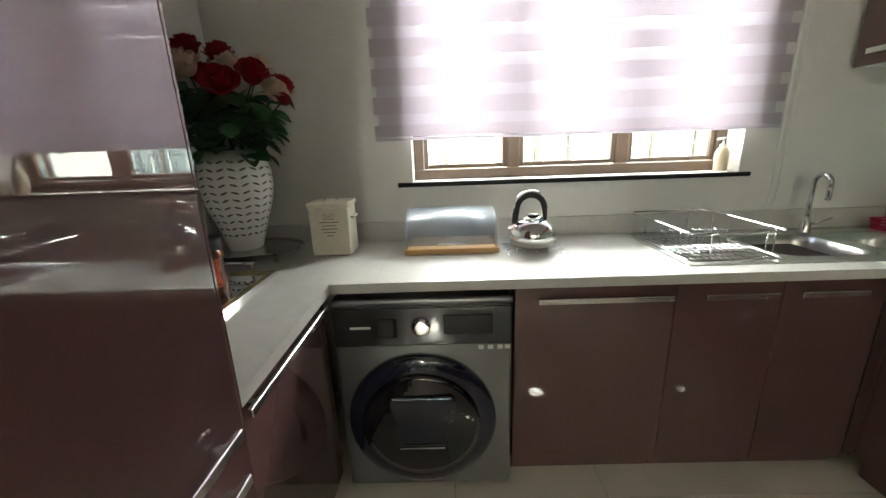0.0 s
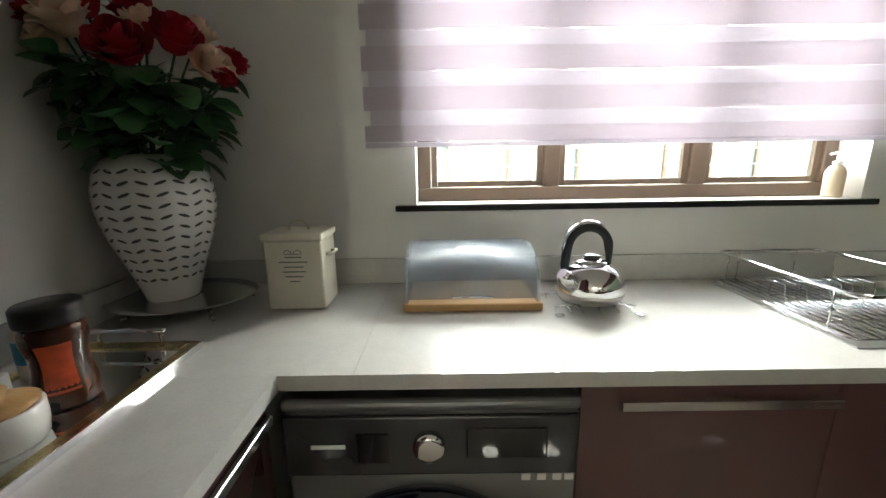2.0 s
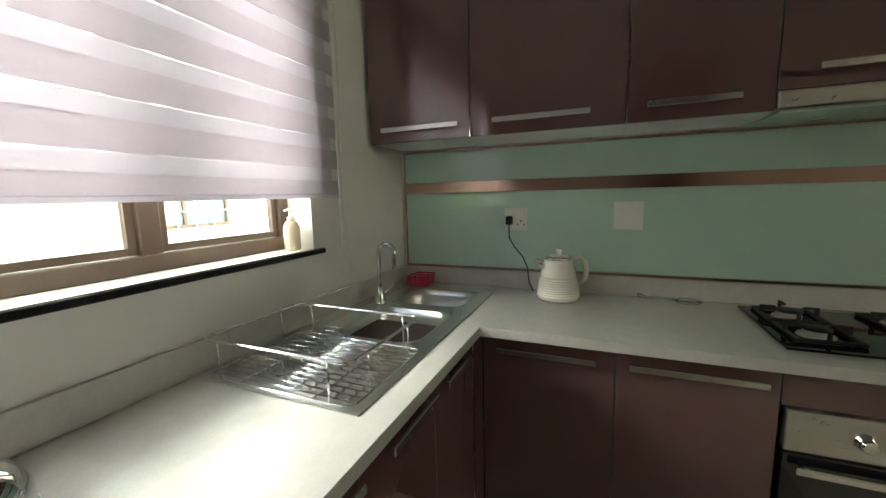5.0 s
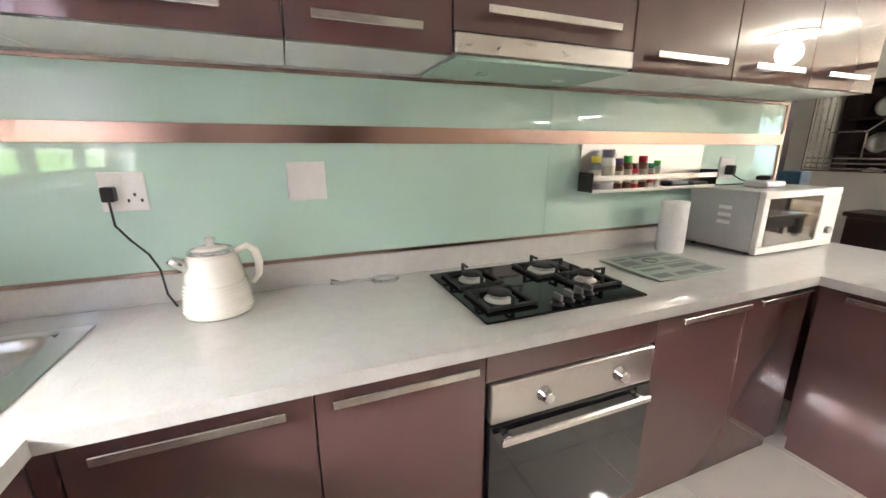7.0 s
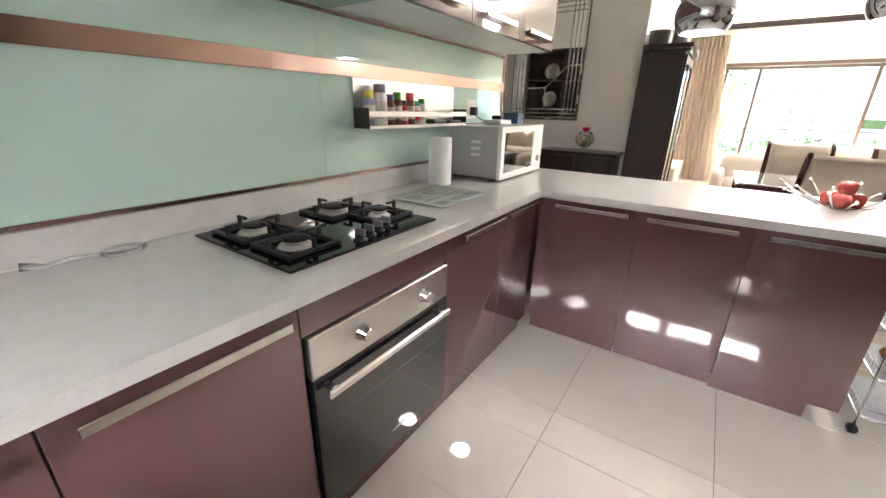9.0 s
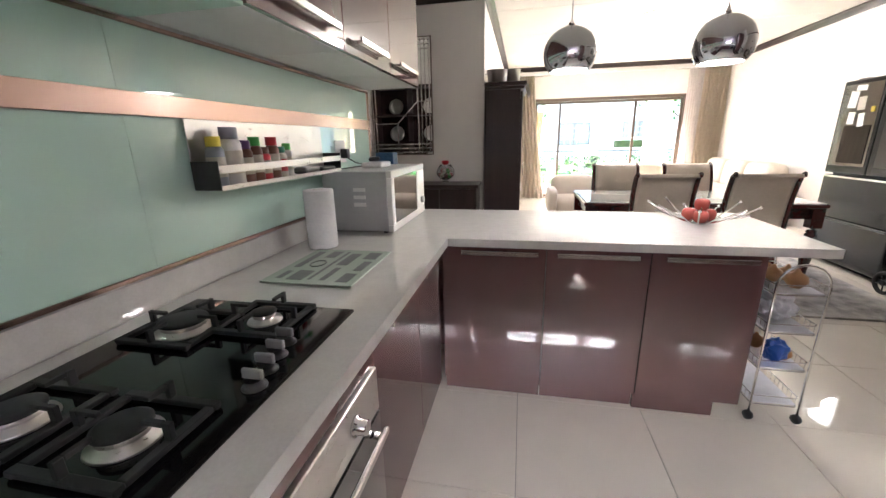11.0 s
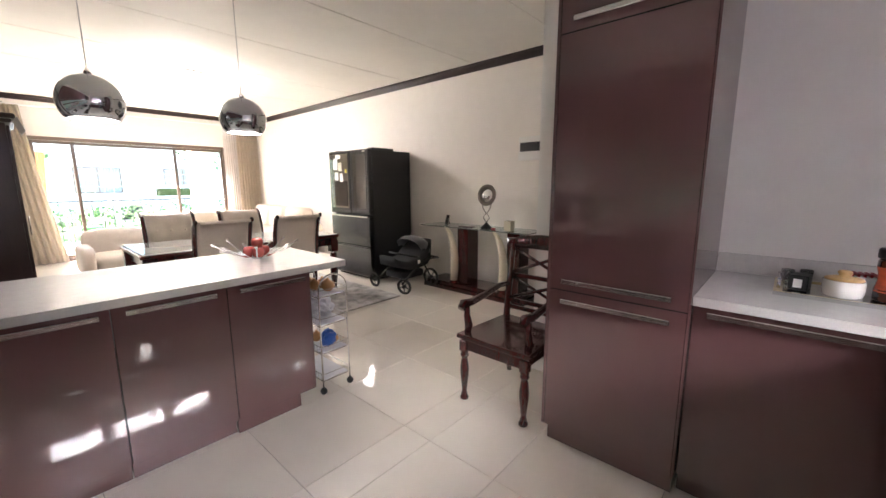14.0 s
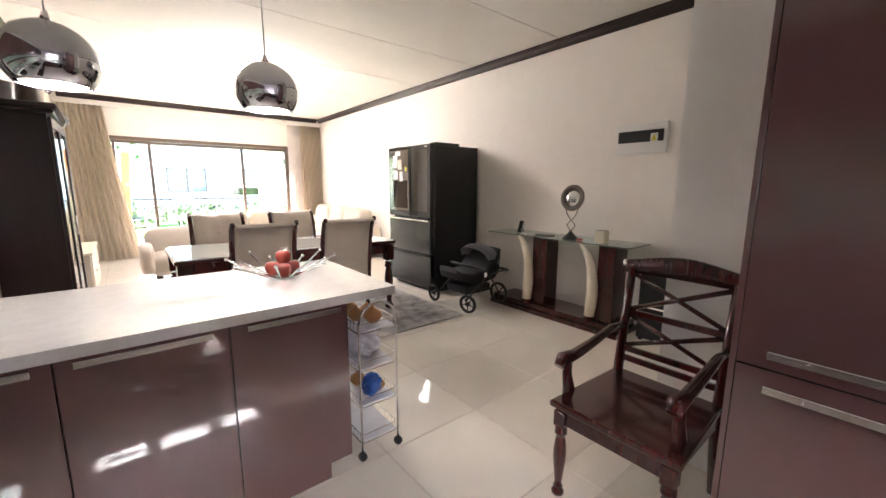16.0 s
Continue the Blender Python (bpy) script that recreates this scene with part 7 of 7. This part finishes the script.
part("body", box(2.33, -5.3, 0.04, 2.70, -4.2, 0.52, 0.006), M_UPH2, ec)
part("top", box(2.30, -5.33, 0.521, 2.70, -4.17, 0.55, 0.006), M_CREAM, ec)
part("plinth", box(2.36, -5.27, 0, 2.68, -4.23, 0.039), M_BLKPL, ec)
for k in range(2):
    d = part("drawer", box(2.312, -5.28 + k * 0.54, 0.07, 2.329, -4.76 + k * 0.54, 0.50, 0.003), M_CREAM, ec)
    part("handle", box(2.295, -5.1 + k * 0.54, 0.30, 2.3115, -4.94 + k * 0.54, 0.315), M_HANDLE, d)

# ---- outside ----
M_OUTW = mat("cream_render", (0.72, 0.62, 0.42), 0.85, noise_scale=6, vary=0.06, bump=0.2)
M_OUTW2 = mat("white_render", (0.86, 0.84, 0.78), 0.85, noise_scale=6, vary=0.06, bump=0.2)
M_GRASS = mat("lawn", (0.09, 0.17, 0.035), 0.9, noise_scale=25, vary=0.4, bump=0.6)
M_PAVE = mat("pale_paving", (0.30, 0.28, 0.25), 0.8, noise_scale=12, vary=0.12)
M_ROOF = mat("roof_tile", (0.30, 0.12, 0.07), 0.8, noise_scale=12, vary=0.25)
M_HEDGE = mat("hedge_leaf", (0.05, 0.11, 0.025), 0.7, noise_scale=20, vary=0.4, island=0.4)
structure("ground", box(-400, -400, -0.30, 400, 400, -0.13), M_GRASS, "green lawn that surrounds the house", "ground")
structure("patio_floor", box(-3.0, -10.6, -0.129, 4.5, -7.41, -0.02), M_PAVE, "pale paved patio outside the sliding door", "patio")
structure("yard_paving", box(-6, 3.54, -0.129, 12, 11.0, -0.05), M_PAVE, "pale paved yard between the houses", "paving")
structure("house_roof", box(-2.2, -7.5, 3.0, 5.0, 3.7, 3.15), M_ROOF, "flat roof slab over the house", "roof")
structure("patio_column", box(-1.35, -9.6, -0.02, -0.85, -9.2, 2.9), M_OUTW, "square yellow-cream patio column", "column")
structure("post", moved(box(-0.075, -0.075, -0.02, 0.075, 0.075, 2.0), pose(2.005, -9.075, 0, 0, -4, 0)), mat("orange_timber", (0.42, 0.17, 0.06), 0.6, noise_scale=20, vary=0.2, stretch=(6, 6, 1)), "orange-brown timber post on the patio", "post")
fnc = thing("patio_railing", (0.6, -10.4, 0), "thin dark metal patio railing", "railing")
for z in (0.25, 0.95):
    part("rail", tube([(-2.9, -10.45, z), (4.4, -10.45, z)], 0.018, 8), M_BLKPL, fnc)
for i in range(38):
    part("bar", tube([(-2.85 + i * 0.195, -10.45, -0.02), (-2.85 + i * 0.195, -10.45, 0.95)], 0.008, 6), M_BLKPL, fnc)
def garden_chair(x, y, rz):
    c = thing("garden_chair", (x, y, -0.02), "grey metal garden chair with a green cushion on the patio", "garden chair", "garden chairs")
    m = Matrix.Translation((x, y, -0.02)) @ pose(0, 0, 0, 0, 0, rz)
    for sx in (-0.24, 0.24):
        part("side_frame", moved(tube([(sx, 0.24, 0), (sx, 0.24, 0.62), (sx, -0.20, 0.64), (sx, -0.24, 0)], 0.014, 8), m), M_SILV, c)
        part("back_post", moved(tube([(sx, -0.2, 0.40), (sx, -0.30, 0.88)], 0.013, 8), m), M_SILV, c)
    part("seat", moved(box(-0.23, -0.2, 0.38, 0.23, 0.24, 0.41, 0.006), m), M_SILV, c)
    part("cushion", moved(pil(0, 0.02, 0.46, 0.22, 0.21, 0.05), m), MS["green"], c, "bright green seat cushion")
    part("back_rail", moved(tube([(-0.24, -0.30, 0.88), (0, -0.32, 0.92), (0.24, -0.30, 0.88)], 0.014, 8), m), M_SILV, c)
garden_chair(1.35, -8.7, 20)
garden_chair(0.55, -8.9, -15)


def house(name, x0, y0, x1, y1, h, wallm, wins, face, label):
    """A plain block with a tiled roof and windows on the face at y = face."""
    hs = thing(name, ((x0 + x1) / 2, (y0 + y1) / 2, -0.13), label, "building")
    part("wall", box(x0, y0, -0.13, x1, y1, h), wallm, hs)
    ym = (y0 + y1) / 2
    part("roof", prism([(y0 - 0.5, h + 0.001), (y1 + 0.5, h + 0.001), (ym, h + 1.8)], "x", x0 - 0.5, x1 + 0.5), M_ROOF, hs)
    s = -1 if face == y0 else 1
    for wx, wz, ww, wh in wins:
        w = part("window", boxes((wx, face + s * 0.001, wz, wx + ww, face + s * 0.06, wz + 0.06), (wx, face + s * 0.001, wz + wh - 0.06, wx + ww, face + s * 0.06, wz + wh), (wx, face + s * 0.001, wz + 0.061, wx + 0.06, face + s * 0.06, wz + wh - 0.061), (wx + ww - 0.06, face + s * 0.001, wz + 0.061, wx + ww, face + s * 0.06, wz + wh - 0.061), (wx + ww / 2 - 0.03, face + s * 0.001, wz + 0.061, wx + ww / 2 + 0.03, face + s * 0.05, wz + wh - 0.061)), M_FRAME, hs)
        part("pane", box(wx + 0.06, face + s * 0.002, wz + 0.06, wx + ww - 0.06, face + s * 0.02, wz + wh - 0.06), mat("far_pane", (0.25, 0.3, 0.32), 0.1, coat=0.5) if "far_pane" not in bpy.data.materials else bpy.data.materials["far_pane"], w)
        bars = bmesh.new()
        for k in range(1, 5):
            bm_box(bars, wx + ww * k / 5 - 0.01, min(face + s * 0.07, face + s * 0.085), wz, wx + ww * k / 5 + 0.01, max(face + s * 0.07, face + s * 0.085), wz + wh)
        for k in range(1, 4):
            bm_box(bars, wx, min(face + s * 0.086, face + s * 0.095), wz + wh * k / 4, wx + ww, max(face + s * 0.086, face + s * 0.095), wz + wh * k / 4 + 0.015)
        part("burglar_bars", bars, M_WHITE, w)
    return hs


house("neighbour_house", -8, 9.5, 12, 15, 5.6, M_OUTW2, [(-0.9, 0.8, 1.6, 1.3), (2.2, 0.9, 1.4, 1.3), (5.2, 0.9, 1.8, 1.2), (-5, 0.9, 1.5, 1.2), (2.2, 3.6, 1.5, 1.2), (-0.9, 3.6, 1.5, 1.2), (8.5, 0.9, 1.5, 1.2)], 9.5, "white two-storey neighbouring house across the yard")
house("yellow_wing", -1.6, 8.6, 1.6, 9.49, 2.7, M_OUTW, [(-0.6, 0.8, 1.7, 1.2)], 8.6, "yellow-cream single-storey wing of the house opposite")
house("far_house", -14, -34, 2, -26, 5.6, M_OUTW2, [(-10, 0.9, 2, 1.4), (-6, 0.9, 2, 1.4), (-2, 0.9, 2, 1.4), (-8, 3.6, 2, 1.2), (-3, 3.6, 2, 1.2)], -26, "white house far across the lawn")
house("far_house", 5, -36, 20, -28, 5.6, M_OUTW, [(7, 0.9, 2, 1.4), (11, 0.9, 2, 1.4), (15, 0.9, 2, 1.4), (8, 3.6, 2, 1.2), (13, 3.6, 2, 1.2)], -28, "cream house far across the lawn")
structure("road", box(-60, -22.5, -0.129, 60, -17.0, -0.115), mat("asphalt", (0.06, 0.06, 0.06), 0.9, noise_scale=30, vary=0.2), "grey asphalt access road beyond the lawn", "road")
M_CAR = mat("white_car_paint", (0.7, 0.7, 0.7), 0.2, coat=1.0, noise_scale=5, vary=0.02)


def car(x, y, label, paint):
    c = thing("parked_car", (x, y, -0.11), label, "car")
    low = [(-2.1, 0.25), (2.1, 0.25), (2.15, 0.55), (1.9, 0.80), (1.15, 0.90), (0.55, 1.38), (-1.05, 1.42), (-1.75, 0.95), (-2.1, 0.85)]
    part("body", moved(prism(low, "y", -0.82, 0.82, 0.05), Matrix.Translation((x, y, -0.11))), paint, c)
    part("side_glass", boxes((x - 1.15, y - 0.83, 0.85, x + 0.5, y - 0.8205, 1.18), (x - 1.15, y + 0.8205, 0.85, x + 0.5, y + 0.83, 1.18)), M_BLKGL, c)
    for wx in (-1.3, 1.3):
        for wy in (-0.76, 0.76):
            w = part("wheel", moved(lathe([(0.2, -0.09), (0.31, -0.08), (0.31, 0.08), (0.2, 0.09)], 24), Matrix.Translation((x + wx, y + wy, 0.2)) @ pose(0, 0, 0, 90, 0, 0)), M_RUBBER, c)


car(-2.5, -19.5, "white hatchback parked on the road", M_CAR)
car(4.0, -19.8, "silver hatchback parked on the road", M_SILV)
hg = bmesh.new()
hr = random.Random(9)
for i in range(3600):
    p = Vector((hr.uniform(-9, 12), hr.uniform(-15.6, -14.9), hr.uniform(-0.1, 0.55) + 0.15 * math.sin(i)))
    leaf(hg, p, Vector((hr.uniform(-1, 1), hr.uniform(-1, 1), hr.uniform(-0.2, 1))), Vector((hr.uniform(-1, 1), 1, 1)), 0.12, 0.04)
tagged(part("hedge", hg, M_HEDGE), "low clipped green hedge along the lawn", "hedge", kind="stuff")


def tree(x, y, h, seed):
    r = random.Random(seed)
    t = thing("tree", (x, y, -0.13), "leafy green garden tree beyond the patio", "tree", "garden trees")
    bm = tube([(x, y, -0.13), (x + 0.1, y, h * 0.3), (x - 0.05, y + 0.1, h * 0.6), (x, y, h * 0.85)], [0.16, 0.12, 0.08, 0.03], 10)
    tips = []
    for i in range(9):
        a = i * 2.4
        z0 = h * (0.35 + 0.05 * i)
        L = h * 0.28
        tip = Vector((x + L * math.cos(a), y + L * math.sin(a), z0 + L * 0.7))
        tube([(x, y, z0), ((x + tip.x) / 2, (y + tip.y) / 2, z0 + L * 0.25), tuple(tip)], [0.05, 0.035, 0.012], 7, bm)
        tips.append(tip)
    part("trunk", bm, mat("bark", (0.10, 0.07, 0.05), 0.9, noise_scale=20, vary=0.3) if "bark" not in bpy.data.materials else bpy.data.materials["bark"], t)
    cr = bmesh.new()
    for tip in tips + [Vector((x, y, h * 0.9))]:
        for k in range(170):
            d = Vector((r.gauss(0, 1), r.gauss(0, 1), r.gauss(0, 0.7))) * h * 0.085
            leaf(cr, tip + d, Vector((r.uniform(-1, 1), r.uniform(-1, 1), r.uniform(-1, 0.5))), Vector((r.uniform(-1, 1), r.uniform(-1, 1), 1)), 0.16, 0.055)
    part("crown", cr, M_HEDGE, t)


tree(3.6, -13.2, 4.4, 1)
tree(-4.5, -16.0, 5.0, 2)

# ---- floor tiles ----
P0, GX, GY = 0.604, 1.062, 0.772
shapes = {}


def tile_mesh(w, d):
    key = (round(w, 3), round(d, 3))
    if key not in shapes:
        me = bpy.data.meshes.new("floor_tile")
        bm = box(-w / 2, -d / 2, -0.0078, w / 2, d / 2, 0.0, 0.0012)
        bm.to_mesh(me)
        bm.free()
        me.materials.append(M_TILE)
        shapes[key] = me
    return shapes[key]


floor_ob = bpy.data.objects["floor"]


def lay(x0, y0, x1, y1):
    i0, i1 = math.floor((x0 - GX) / P0), math.ceil((x1 - GX) / P0)
    j0, j1 = math.floor((y0 - GY) / P0), math.ceil((y1 - GY) / P0)
    for i in range(i0, i1):
        for j in range(j0, j1):
            a0, a1 = max(x0, GX + i * P0) + 0.0015, min(x1, GX + (i + 1) * P0) - 0.0015
            b0, b1 = max(y0, GY + j * P0) + 0.0015, min(y1, GY + (j + 1) * P0) - 0.0015
            if a1 - a0 < 0.02 or b1 - b0 < 0.02:
                continue
            ob = new("floor_tile", tile_mesh(a1 - a0, b1 - b0))
            ob.parent = floor_ob
            ob.location = ((a0 + a1) / 2, (b0 + b1) / 2, 0.0)


lay(-0.02, 0.97, 3.26, 3.31)
lay(-1.65, -2.50, 3.26, 0.97)
lay(3.26, -2.50, 4.60, -0.70)
lay(-1.65, -7.2, 2.72, -2.50)
